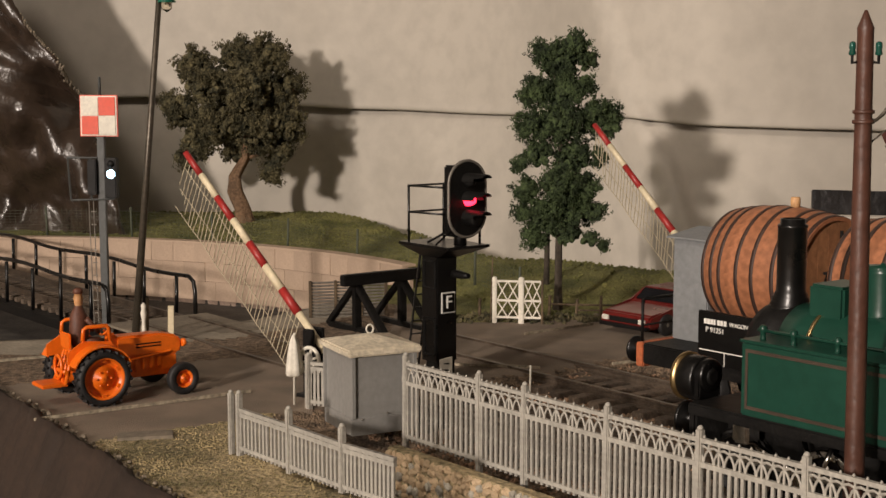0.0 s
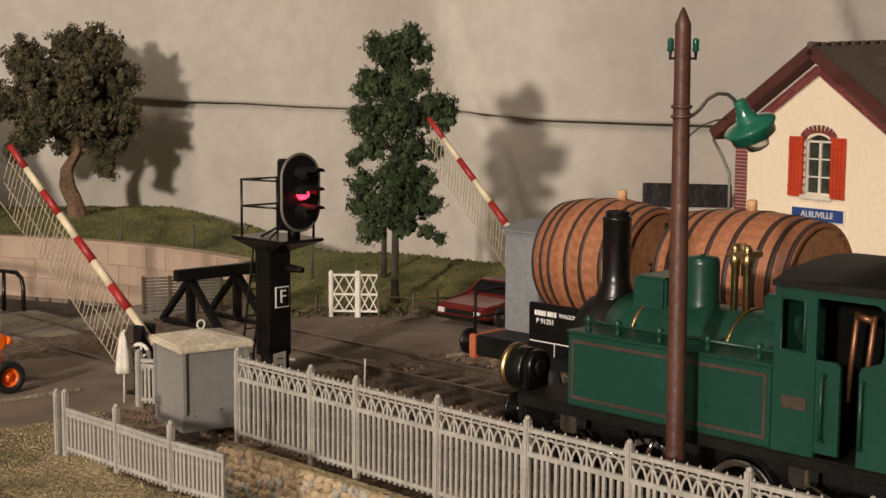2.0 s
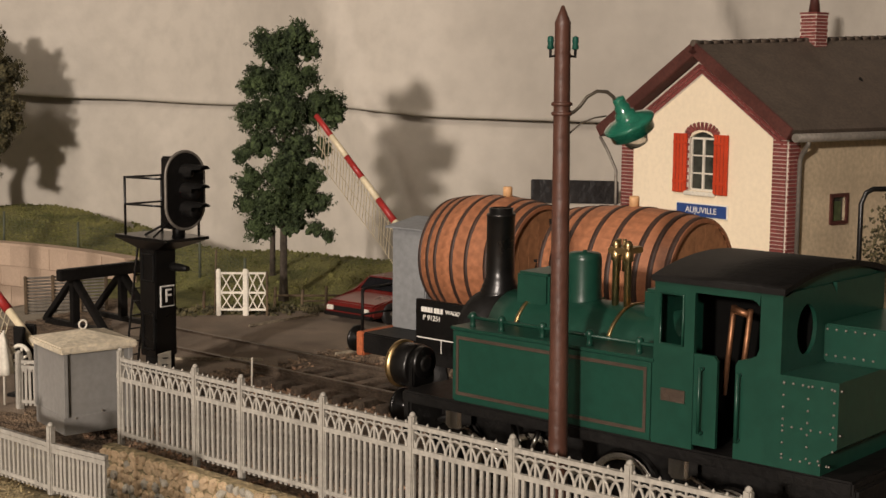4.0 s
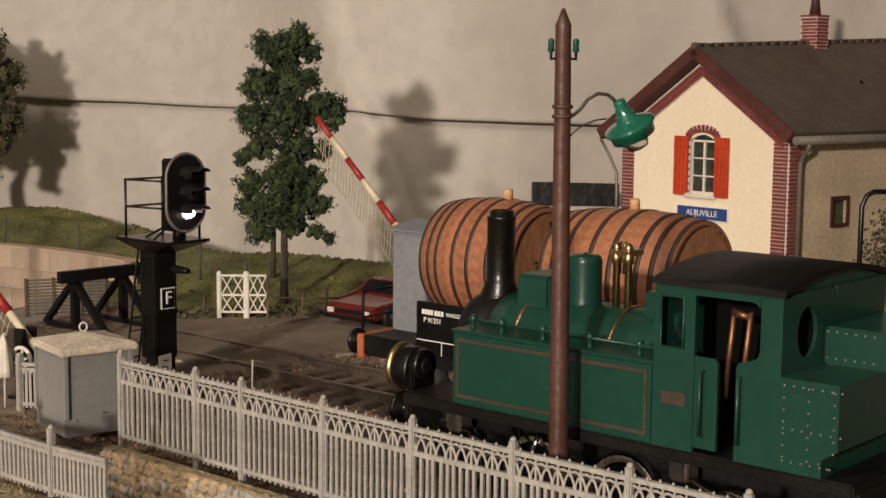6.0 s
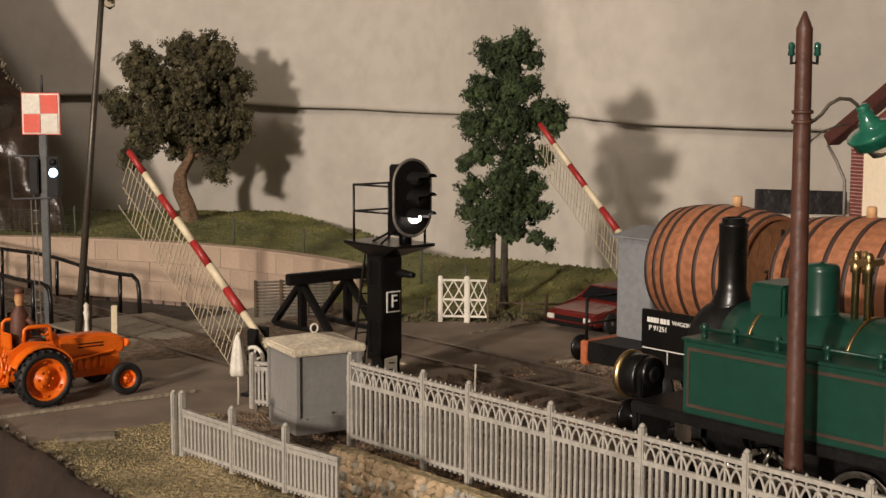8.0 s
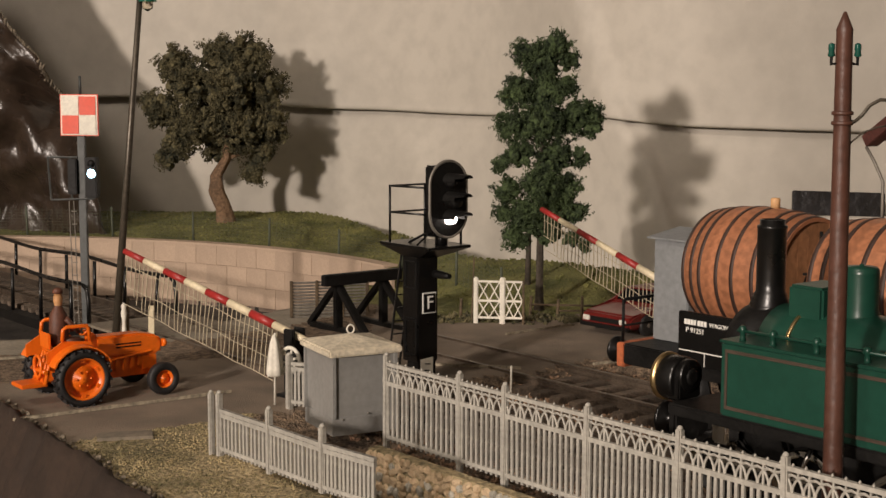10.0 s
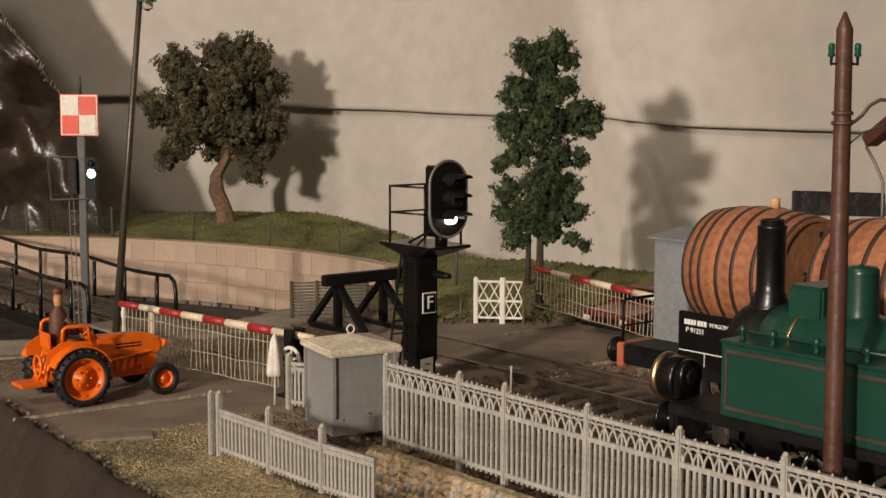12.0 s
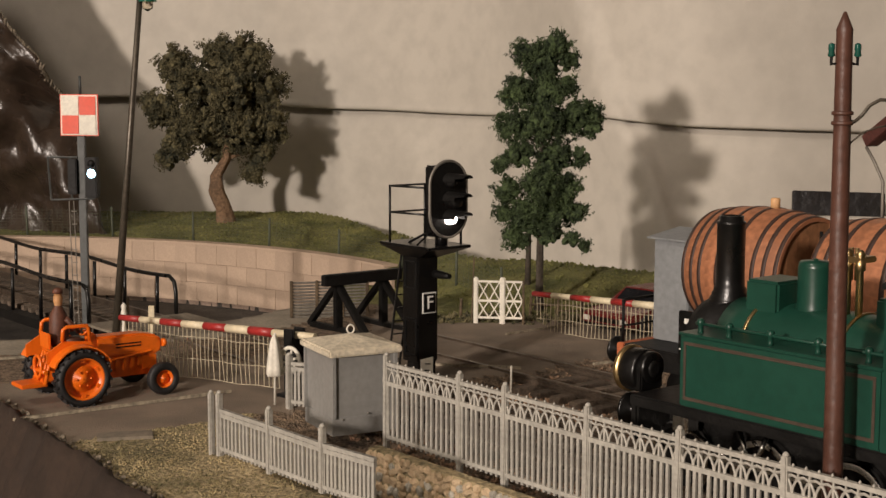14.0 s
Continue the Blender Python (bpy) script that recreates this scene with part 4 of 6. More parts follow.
# wheels, rods and cylinders
WX = (0.040, 0.075, 0.110, 0.148, 0.178)
for x in WX:
    for side in (-1, 1):
        bm = B()
        r = 0.0125 if x < 0.13 else 0.0105
        y0 = side * 0.0150
        m_ = pose(x, y0, r - 0.0002, 90 if side < 0 else -90, 0, 0)
        lathe(bm, [(r + 0.001, -0.0008), (r + 0.001, 0.0003), (r, 0.0006), (r, 0.0030), (r - 0.0014, 0.0030), (r - 0.0018, 0.0014), (0.003, 0.0014), (0.0026, 0.0034), (0.0004, 0.0036)], 28, m_)
        wh = part("wheel", bm, SOOT, loco)
        bm = B()
        lathe(bm, [(r - 0.0022, 0.0030), (r - 0.0001, 0.00325), (r + 0.0002, 0.0030), (r + 0.0002, 0.0005)], 28, m_, caps=False)
        part("rim", bm, CHROME, wh)
for side in (-1, 1):
    y = side * 0.0215
    bm = B()
    box(bm, 0.040, 0.110, y - 0.0006, y + 0.0006, 0.0155, 0.0180, 0.0004)
    part("coupling_rod", bm, CHROME, loco)
    for x in (0.046, 0.134):
        bm = B()
        box(bm, x - 0.0035, x + 0.0035, y - 0.004, y + 0.003, 0.0225, 0.0300, 0.0010)
        part("axle_box", bm, CHROME, loco)
        bm = B()
        rod(bm, (x - 0.001, y, 0.0245), (x + 0.024, y, 0.0150), 0.0010)
        part("valve_rod", bm, CHROME, loco)
    bm = B()
    rod(bm, (0.068, y - side * 0.001, 0.0280), (0.0735, y, 0.0165), 0.0009)
    rod(bm, (0.079, y - side * 0.001, 0.0270), (0.0755, y, 0.0165), 0.0009)
    part("link", bm, CHROME, loco)

# ---- barrel wagon (local x towards the near end) ----
wagon = thing("barrel_wagon", "wine wagon carrying two large wooden barrels, with a grey brake cabin", "goods wagon", TRACK @ pose(-0.425, 0.470, 0))
bm = B()
box(bm, 0.002, 0.185, -0.030, 0.030, 0.0200, 0.0290, 0.0006)
part("underframe", bm, SOOT, wagon)
bm = B()
box(bm, -0.002, 0.0025, -0.030, 0.030, 0.0185, 0.0290, 0.0005)
part("buffer_beam", bm, RUST, wagon, "rust-orange buffer beam")
for y in (-0.0205, 0.0205):
    bm = B()
    lathe(bm, [(0.0030, 0.0), (0.0030, 0.004), (0.0016, 0.0045), (0.0016, 0.0085), (0.0058, 0.0090), (0.0060, 0.0102), (0.002, 0.0112)], 20, pose(-0.001, y, 0.0235, 0, -90, 0))
    part("buffer", bm, BLACK, wagon)
bm = B()
for y in (-0.027, -0.006):
    rod(bm, (-0.001, y, 0.029), (-0.001, y, 0.0475), 0.0007)
tube(bm, [(-0.001, -0.027, 0.0455), (-0.001, -0.026, 0.0475), (-0.001, -0.006, 0.0475)], 0.0007)
tube(bm, [(-0.001, -0.027, 0.036), (-0.001, -0.006, 0.036)], 0.0005)
part("end_rail", bm, SOOT, wagon)
cabn = part("brake_cabin", box(B(), 0.0015, 0.0215, -0.011, 0.026, 0.029, 0.0735, 0.0005), GREYVAN, wagon)
bm = B()
prism(bm, [(-0.0135, 0.0735), (0.0285, 0.0735), (0.0285, 0.0742), (0.0075, 0.0775), (-0.0135, 0.0742)], 0.024, Matrix(((0, 1, 0, -0.0005), (1, 0, 0, 0), (0, 0, 1, 0), (0, 0, 0, 1))))
part("cabin_roof", bm, GREYVAN, cabn)
bm = B()
for k in range(5):
    box(bm, 0.0011, 0.0016, -0.0100 + k * 0.0072, -0.0095 + k * 0.0072, 0.0295, 0.0730)
part("board_joint", bm, SOOT, cabn)
# side boards with lettering
sidep = part("side_board", box(B(), 0.0355, 0.148, -0.0325, -0.0305, 0.0262, 0.0480, 0.0004), BLACK, wagon)
bm = B()
box(bm, 0.0365, 0.147, -0.0328, -0.0325, 0.0318, 0.0322)
box(bm, 0.0500, 0.0503, -0.0328, -0.0325, 0.0264, 0.0318)
part("white_line", bm, LETTER, sidep)
bm = B()
for k, w_ in enumerate((0.0014, 0.0014, 0.0014, 0.0008, 0.0014, 0.0012, 0.0012)):
    box(bm, 0.0392 + k * 0.00175, 0.0392 + k * 0.00175 + w_, -0.0329, -0.0325, 0.0429, 0.0450)
part("lettering_bar", bm, LETTER, sidep)
words("lettering", "P 91251", 0.0030, LETTER, sidep, pose(0.0452, -0.0330, 0.0406, 90, 0, 0))
words("lettering", "WAGON", 0.0024, LETTER, sidep, pose(0.0575, -0.0330, 0.0439, 90, 0, 0))
part("far_board", box(B(), 0.0355, 0.148, 0.0305, 0.0325, 0.0262, 0.0480, 0.0004), BLACK, wagon)
for x in (0.028, 0.160):
    for y in (-0.016, 0.016):
        bm = B()
        lathe(bm, [(0.0115, -0.0008), (0.0115, 0.0004), (0.0105, 0.0006), (0.0105, 0.003), (0.003, 0.0024), (0.0004, 0.0034)], 24, pose(x, y, 0.0106, 90 if y < 0 else -90, 0, 0))
        part("wheel", bm, SOOT, wagon)


def barrel(x0, x1, cz, r_mid, r_end):
    """A bulged barrel of separate staves, hoops, two boarded heads and a bung."""
    bl = part("barrel", B(), WOOD, wagon)
    L = x1 - x0
    rr = lambda u: r_end + (r_mid - r_end) * (1 - (2 * u - 1) ** 2)
    n = 30
    bm = B()
    us = [k / 10 for k in range(11)]
    ga = math.pi / n
    for rad_off in (0.0,):
        outer = [[(x0 + L * u, (rr(u)) * math.sin(a), (rr(u)) * math.cos(a)) for a in (-ga, 0, ga)] for u in us]
        inner = [[(x0 + L * u, (rr(u) - 0.0016) * math.sin(a), (rr(u) - 0.0016) * math.cos(a)) for a in (-ga, 0, ga)] for u in us]
    vo = [[bm.verts.new(p) for p in r_] for r_ in outer]
    for k in range(10):
        for j in range(2):
            bm.faces.new((vo[k][j], vo[k + 1][j], vo[k + 1][j + 1], vo[k][j + 1])).smooth = True
    for j in (0, 2):
        va = [bm.verts.new(r_[j]) for r_ in outer]
        vb = [bm.verts.new(r_[j]) for r_ in inner]
        for k in range(10):
            bm.faces.new((va[k], va[k + 1], vb[k + 1], vb[k]))
    for e in (0, 10):
        va = [bm.verts.new(p) for p in outer[e]]
        vb = [bm.verts.new(p) for p in inner[e]]
        for j in range(2):
            bm.faces.new((va[j], va[j + 1], vb[j + 1], vb[j]))
    me_ = mesh_of("stave", bm, WOOD)
    for k in range(n):
        piece("stave", me_, bl, Matrix.Translation((0, 0, cz)) @ Matrix.Rotation(2 * math.pi * k / n, 4, "X"))
    for u, w_ in ((0.022, 0.017), (0.125, 0.018), (0.225, 0.018), (0.42, 0.018), (0.58, 0.018), (0.775, 0.018), (0.875, 0.018), (0.978, 0.017)):
        bm = B()
        ua, ub = max(0.001, u - w_), min(0.999, u + w_)
        lathe(bm, [(rr(ua) - 0.0005, x0 + L * ua), (rr(ua) + 0.00022, x0 + L * ua), (rr(ub) + 0.00022, x0 + L * ub), (rr(ub) - 0.0005, x0 + L * ub)], 48, pose(0, 0, cz, 0, 90, 0), caps=False)
        part("hoop", bm, HOOP, bl)
    nb = 7
    rh = r_end - 0.0010
    for xe in (x0 + 0.0012, x1 - 0.0012):
        for k in range(nb):
            bm = B()
            ya, yb = -rh + 2 * rh * k / nb + 0.00008, -rh + 2 * rh * (k + 1) / nb - 0.00008
            ys = [ya + (yb - ya) * q / 5 for q in range(6)]
            out_ = [(y, -math.sqrt(max(0, rh * rh - y * y))) for y in ys] + [(y, math.sqrt(max(0, rh * rh - y * y))) for y in ys[::-1]]
            va = [bm.verts.new((xe, y, cz + z)) for y, z in out_]
            vb = [bm.verts.new((xe + (0.0012 if xe < (x0 + x1) / 2 else -0.0012), y, cz + z)) for y, z in out_]
            bm.faces.new(va)
            bm.faces.new(vb)
            for i in range(len(va)):
                bm.faces.new((va[i], va[(i + 1) % len(va)], vb[(i + 1) % len(va)], vb[i]))
            part("head_board", bm, ENDWOOD, bl)
    bm = B()
    xm = x0 + 0.029
    lathe(bm, [(0.0020, cz + r_mid - 0.001), (0.0020, cz + r_mid + 0.0035), (0.0016, cz + r_mid + 0.004)], 14, pose(xm, 0, 0))
    part("bung", bm, PALEWOOD, bl)
    for xs in (x0 + 0.012, x1 - 0.012):
        bm = B()
        box(bm, xs - 0.003, xs + 0.003, -0.024, 0.024, 0.0285, cz - r_end + 0.006, 0.0006)
        part("cradle", bm, FENCEWOOD, bl)


barrel(0.029, 0.0785, 0.0635, 0.0268, 0.0241)
barrel(0.0925, 0.1530, 0.0635, 0.0268, 0.0241)
bm = B()
rod(bm, (0.0855, -0.006, 0.030), (0.0855, -0.006, 0.083), 0.0007)
rod(bm, (0.0860, 0.006, 0.030), (0.0860, 0.006, 0.083), 0.0007)
box(bm, 0.0832, 0.0882, -0.014, 0.004, 0.0660, 0.0670)
for k in range(4):
    box(bm, 0.0832, 0.0882, -0.022 + k * 0.003, -0.018 + k * 0.003, 0.046 + k * 0.005, 0.0468 + k * 0.005)
rod(bm, (0.0835, -0.024, 0.044), (0.0835, -0.011, 0.0665), 0.0006)
rod(bm, (0.0880, -0.024, 0.044), (0.0880, -0.011, 0.0665), 0.0006)
part("step_ladder", bm, SOOT, wagon)

# ---- lineside pole with enamel lamp, in front of the engine ----
pole = thing("telegraph_pole", "brown stained pole with insulators and a green enamel lamp", "pole", TRACK @ pose(-0.2405, 0.338, 0))
bm = B()
lathe(bm, [(0.0031, -0.004), (0.0029, 0.03), (0.0026, 0.10), (0.0023, 0.1550), (0.0024, 0.1556), (0.0004, 0.1606)], 18, Matrix(((1, 0, -0.0105, 0.0003), (0, 1, 0.002, 0), (0, 0, 1, 0), (0, 0, 0, 1))))
part("shaft", bm, POLE, pole)
Tc = TRACK.to_3x3().inverted()
side = Tc @ Vector((1, 0, 0))
P0 = Vector((-0.0011, 0.0003, 0))
for sg in (-1, 1):
    bm = B()
    a = P0 + side * 0.001 * sg
    h = side * 0.0027 * sg
    tube(bm, [a + Vector((0, 0, 0.1465)), a + h + Vector((0, 0, 0.1460)), a + h + Vector((0, 0, 0.1495))], 0.0005, 8)
    br = part("bracket", bm, SOOT, pole)
    bm = B()
    lathe(bm, [(0.0005, 0.0), (0.0011, 0.0004), (0.0008, 0.0018), (0.0010, 0.0022), (0.0009, 0.0036), (0.0002, 0.0040)], 14, Matrix.Translation(a + h + Vector((0, 0, 0.1480))))
    part("insulator", bm, INSUL, br)
for z in (0.1318, 0.1290):
    bm = B()
    lathe(bm, [(0.0026, 0), (0.0031, 0.0002), (0.0031, 0.0010), (0.0026, 0.0012)], 16, Matrix.Translation(P0 + Vector((0, 0, z))))
    part("clamp", bm, POLE, pole)
bm = B()
arc = [P0 + side * x + Vector((0, 0, z)) for x, z in ((0.001, 0.1302), (0.0035, 0.1300), (0.0055, 0.1318), (0.0075, 0.1345), (0.0105, 0.1362), (0.0135, 0.1360), (0.0155, 0.1345), (0.0162, 0.1330))]
tube(bm, arc, 0.00055, 8)
arm = part("lamp_arm", bm, METALPOST, pole)
bm = B()
tube(bm, [P0 + side * x + Vector((0, 0, z)) for x, z in ((0.001, 0.122), (0.003, 0.1245), (0.006, 0.1270), (0.010, 0.1285), (0.0135, 0.1290))], 0.00025, 6)
part("wire", bm, METALPOST, pole)
tilt_axis = Tc @ Vector((0, 1, 0))
LM = Matrix.Translation(P0 + side * 0.0172 + Vector((0, 0, 0.1335))) @ Matrix.Rotation(radians(-28), 4, tilt_axis) @ Matrix.Rotation(radians(8), 4, side) @ Matrix.Scale(0.87, 4)
bm = B()
lathe(bm, [(0.0004, 0.0012), (0.0020, 0.0010), (0.0022, 0.0), (0.0020, -0.0014), (0.0026, -0.0020), (0.0026, -0.0040), (0.0034, -0.0046), (0.0036, -0.0060), (0.0058, -0.0070), (0.0084, -0.0080), (0.0090, -0.0086), (0.0089, -0.0093), (0.0078, -0.0104), (0.0076, -0.0128), (0.0072, -0.0129), (0.0070, -0.0106)], 32, LM)
part("lamp_shade", bm, GREENGLASS, arm, "translucent green glass lamp shade")
bm = B()
lathe(bm, [(0.0020, -0.0080), (0.0040, -0.0110), (0.0046, -0.0140), (0.0036, -0.0168), (0.0004, -0.0180)], 20, LM)
part("bulb", bm, BULB, arm)

# ---- colour light signal ----
SIG = pose(-0.0012, 0.668, 0, 0, 0, TURNED)
signal = thing("colour_light_signal", "black colour light signal on a lattice-stepped pillar with an F plate", "railway signal", SIG)
bm = B()
box(bm, -0.0066, 0.0056, -0.0064, 0.0056, 0.009, 0.0600, 0.0005)
pillar = part("pillar", bm, BLACK, signal)
part("foot", box(B(), -0.0050, 0.0050, -0.0050, 0.0050, -0.001, 0.0095, 0.0005), SOOT, signal)
for z0, z1 in ((0.0125, 0.0300), (0.0445, 0.0570)):
    bm = B()
    for a, b in (((-0.0042, z0), (0.0042, z0)), ((-0.0042, z1), (0.0042, z1)), ((-0.0042, z0), (-0.0042, z1)), ((0.0042, z0), (0.0042, z1))):
        rod(bm, (a[0], -0.0066, a[1]), (b[0], -0.0066, b[1]), 0.0005, seg=6)
    part("panel_frame", bm, SOOT, pillar)
bm = B()
v0 = [bm.verts.new((x, y, 0.0590)) for x, y in ((-0.006, -0.006), (0.006, -0.006), (0.006, 0.006), (-0.006, 0.006))]
v1 = [bm.verts.new((x, y, 0.0645)) for x, y in ((-0.0165, -0.0125), (0.0215, -0.0125), (0.0215, 0.0125), (-0.0165, 0.0125))]
v2 = [bm.verts.new((v.co.x, v.co.y, 0.0658)) for v in v1]
for lo_, hi_ in ((v0, v1), (v1, v2)):
    for i in range(4):
        bm.faces.new((lo_[i], lo_[(i + 1) % 4], hi_[(i + 1) % 4], hi_[i]))
bm.faces.new(v2)
bm.faces.new(v0[::-1])
part("platform", bm, BLACK, signal)
# F plate on the face towards the trains
fp = part("letter_plate", box(B(), 0.0057, 0.0061, -0.0040, 0.0040, 0.0325, 0.0425), LETTER, signal, "white-edged black plate with the letter F")
part("plate_field", box(B(), 0.0060, 0.0064, -0.0034, 0.0034, 0.0331, 0.0419), BLACK, fp)
words("letter", "F", 0.0088, LETTER, fp, pose(0.0066, 0, 0.0375, 90, 0, 90))


def oval(bm, hw, hz, straight, x0, x1, cz):
    n = 20
    pts = [(hw * math.cos(a), straight + hz * math.sin(a)) for a in [math.pi * k / n for k in range(n + 1)]] + [(hw * math.cos(a), -straight + hz * math.sin(a)) for a in [math.pi + math.pi * k / n for k in range(n + 1)]]
    va = [bm.verts.new((x0, y, cz + z)) for y, z in pts]
    vb = [bm.verts.new((x1, y, cz + z)) for y, z in pts]
    bm.faces.new(va)
    bm.faces.new(vb)
    for i in range(len(pts)):
        bm.faces.new((va[i], va[(i + 1) % len(pts)], vb[(i + 1) % len(pts)], vb[i]))


HZ = 0.0876
bm = B()
oval(bm, 0.0104, 0.0104, 0.0068, 0.0185, 0.0205, HZ)
target = part("target", bm, SOOT, signal)
bm = B()
n = 24
pts = [(0.0108 * math.cos(a), 0.0068 + 0.0108 * math.sin(a)) for a in [math.pi * k / n for k in range(n + 1)]] + [(0.0108 * math.cos(a), -0.0068 + 0.0108 * math.sin(a)) for a in [math.pi + math.pi * k / n for k in range(n + 1)]]
tube(bm, [(0.0200, y, HZ + z) for y, z in pts + pts[:1]], 0.0008, 6)
part("edge", bm, ZINC, target, "worn pale grey edge")
part("head_case", box(B(), 0.0105, 0.0186, -0.0065, 0.0065, 0.0700, 0.1030, 0.0008), BLACK, signal)
for k, z in enumerate((0.0960, 0.0875, 0.0790)):
    bm = B()
    ns = 14
    ra = []
    for x, r, zz in ((0.0203, 0.0038, 0.0), (0.0345, 0.0034, 0.0002)):
        ra.append([[bm.verts.new((x - (0.0060 if x > 0.03 and abs(math.sin(a) - 1) > 0.6 else 0), rr_ * math.cos(a), z + zz + rr_ * math.sin(a))) for a in [radians(-8 + 196 * i / ns) for i in range(ns + 1)]] for rr_ in (r, r - 0.0005)])
    for i in range(ns):
        for q_ in (0, 1):
            bm.faces.new((ra[0][q_][i], ra[0][q_][i + 1], ra[1][q_][i + 1], ra[1][q_][i]))
        bm.faces.new((ra[1][0][i], ra[1][0][i + 1], ra[1][1][i + 1], ra[1][1][i]))
    part("hood", bm, SOOT, target)
# lenses drawn out long: their shape also stands for glow reflected in the hood
lens_z = {"red": 0.0870, "white": 0.0785, "top": 0.0955}
for nm, mt in (("red", REDLENS), ("white", WHITELENS), ("top", SOOT)):
    bm = B()
    lathe(bm, [(0.0027, 0.0), (0.0025, 0.0020), (0.0017, 0.0040), (0.0002, 0.0050)], 20, pose(0.0206, 0, lens_z[nm], 0, 90, 0))
    part("lens", bm, mt, target)


def shutter(z):
    """Added black cover inside the hood, slid over its lens when lamp is off."""
    bm = B()
    lathe(bm, [(0.0031, -0.0066), (0.0031, 0.0), (0.0030, 0.0003), (0.0003, 0.0004)], 20, pose(0, 0, 0, 0, 90, 0))
    return part("lamp_off_cover", bm, SOOT, target, m=pose(0.0272, 0, z))


red_off_cover, white_off_cover = shutter(lens_z["red"]), shutter(lens_z["white"])
# railing, ladder, struts and a lower lamp
for x, y in ((-0.011, -0.0105), (-0.011, 0.0105), (0.0165, 0.0105)):
    part("railing_post", rod(B(), (x, y, 0.0655), (x, y, 0.0930 if x < 0 else 0.0800), 0.0006, seg=8), BLACK, signal)
for z in (0.0800, 0.0925):
    part("railing_bar", tube(B(), [(0.011, -0.0065, z), (-0.011, -0.0105, z), (-0.011, 0.0105, z)], 0.0005, 8), BLACK, signal)
bm = B()
rod(bm, (0.018, -0.006, 0.0745), (0.010, -0.0105, 0.0660), 0.0005, seg=6)
rod(bm, (0.012, 0.0, 0.074), (-0.002, -0.006, 0.0660), 0.0006, seg=6)
rod(bm, (0.0150, 0.0, 0.0655), (0.0150, 0.0, 0.073), 0.0030, seg=8)
part("strut", bm, BLACK, signal)
ladder = part("ladder", B(), BLACK, signal)
for y in (-0.0035, 0.0035):
    part("stile", rod(B(), (-0.0225, y, 0.001), (-0.0105, y, 0.0640), 0.0006, seg=6), BLACK, ladder)
for k in range(9):
    u = 0.08 + k * 0.105
    part("rung", rod(B(), (-0.0225 + 0.012 * u, -0.0035, 0.001 + 0.063 * u), (-0.0225 + 0.012 * u, 0.0035, 0.001 + 0.063 * u), 0.0004, seg=6), BLACK, ladder)
bm = B()
lathe(bm, [(0.0020, 0), (0.0020, 0.004), (0.0016, 0.009), (0.0012, 0.012)], 16, pose(0.005, 0.0035, 0.0510, 0, 90, 0))
part("side_lamp", bm, SOOT, signal)
bm = B()
prism(bm, [(-0.0028, 0.0), (0.0028, 0.0), (0.0028, 0.0088), (-0.0028, 0.0075)], 0.0006, pose(0.0013, 0.615, 0.0120, 0, 0, 8))
mp = tagged(part("distance_plate", bm, WHITE), "small chipped cream plate with dark marks", "sign")
part("mark", box(B(), -0.0008, 0.0015, -0.0002, 0.0, 0.0055, 0.0060), BLACK, mp, m=pose(0.0013, 0.615, 0.0120, 0, 0, 8))
part("mark", box(B(), -0.0012, 0.0012, -0.0002, 0.0, 0.0025, 0.0031), BLACK, mp, m=pose(0.0013, 0.615, 0.0120, 0, 0, 8))
part("stake", box(B(), -0.0006, 0.0006, 0.0007, 0.0013, -0.0125, 0.008), FENCEWOOD, mp, m=pose(0.0013, 0.615, 0.0120, 0, 0, 8))

# ---- chequered signal by the turntable ----
cs = thing("chequered_signal", "grey signal post with red and white chequered board and lit lamp", "railway signal", pose(-0.1998, 0.830, 0, 0, 0, -6))
part("post", box(B(), -0.0022, 0.0022, -0.0016, 0.0016, -0.002, 0.1340, 0.0003), POSTGREY, cs)
part("finial", rod(B(), (-0.0002, 0, 0.134), (-0.0002, 0, 0.1445), 0.0008), POSTGREY, cs)
board = part("board", box(B(), -0.0113, 0.0113, -0.0032, -0.0020, 0.1100, 0.1340), SIGNRED, cs, "chequered red and white board")
part("border", box(B(), -0.0108, 0.0108, -0.0035, -0.0031, 0.1105, 0.1335), WHITE, board)
for x0_, z0_, mt in ((-0.0100, 0.1222, WHITE), (0.0002, 0.1222, SIGNRED), (-0.0100, 0.1112, SIGNRED), (0.0002, 0.1112, WHITE)):
    part("square", box(B(), x0_, x0_ + 0.0098, -0.0040, -0.0034, z0_, z0_ + 0.0106), mt, board)
bm = B()
for a, b in (((-0.0200, 0.0975), (-0.0020, 0.0975)), ((-0.0185, 0.0725), (0.008, 0.0735)), ((-0.0200, 0.0975), (-0.0185, 0.0725)), ((-0.0065, 0.0975), (-0.0060, 0.0730))):
    rod(bm, (a[0], -0.002, a[1]), (b[0], -0.002, b[1]), 0.0006, seg=6)
part("frame", bm, POSTGREY, cs)
part("relay_box", box(B(), -0.0075, -0.0022, -0.0045, 0.001, 0.0760, 0.0965, 0.0005), SOOT, cs)
bm = B()
box(bm, 0.0030, 0.0098, -0.0045, 0.002, 0.0740, 0.0975, 0.0006)
lh = part("lamp_head", bm, SOOT, cs)
part("lens", lathe(B(), [(0.0026, 0.0), (0.0022, 0.0008), (0.0002, 0.0013)], 18, pose(0.0068, -0.0046, 0.0882, 90, 0, 0)), BLUELENS, lh)
part("dark_lens", lathe(B(), [(0.0022, 0.0), (0.0018, 0.0008), (0.0002, 0.0012)], 18, pose(0.0068, -0.0046, 0.0940, 90, 0, 0)), SOOT, lh)
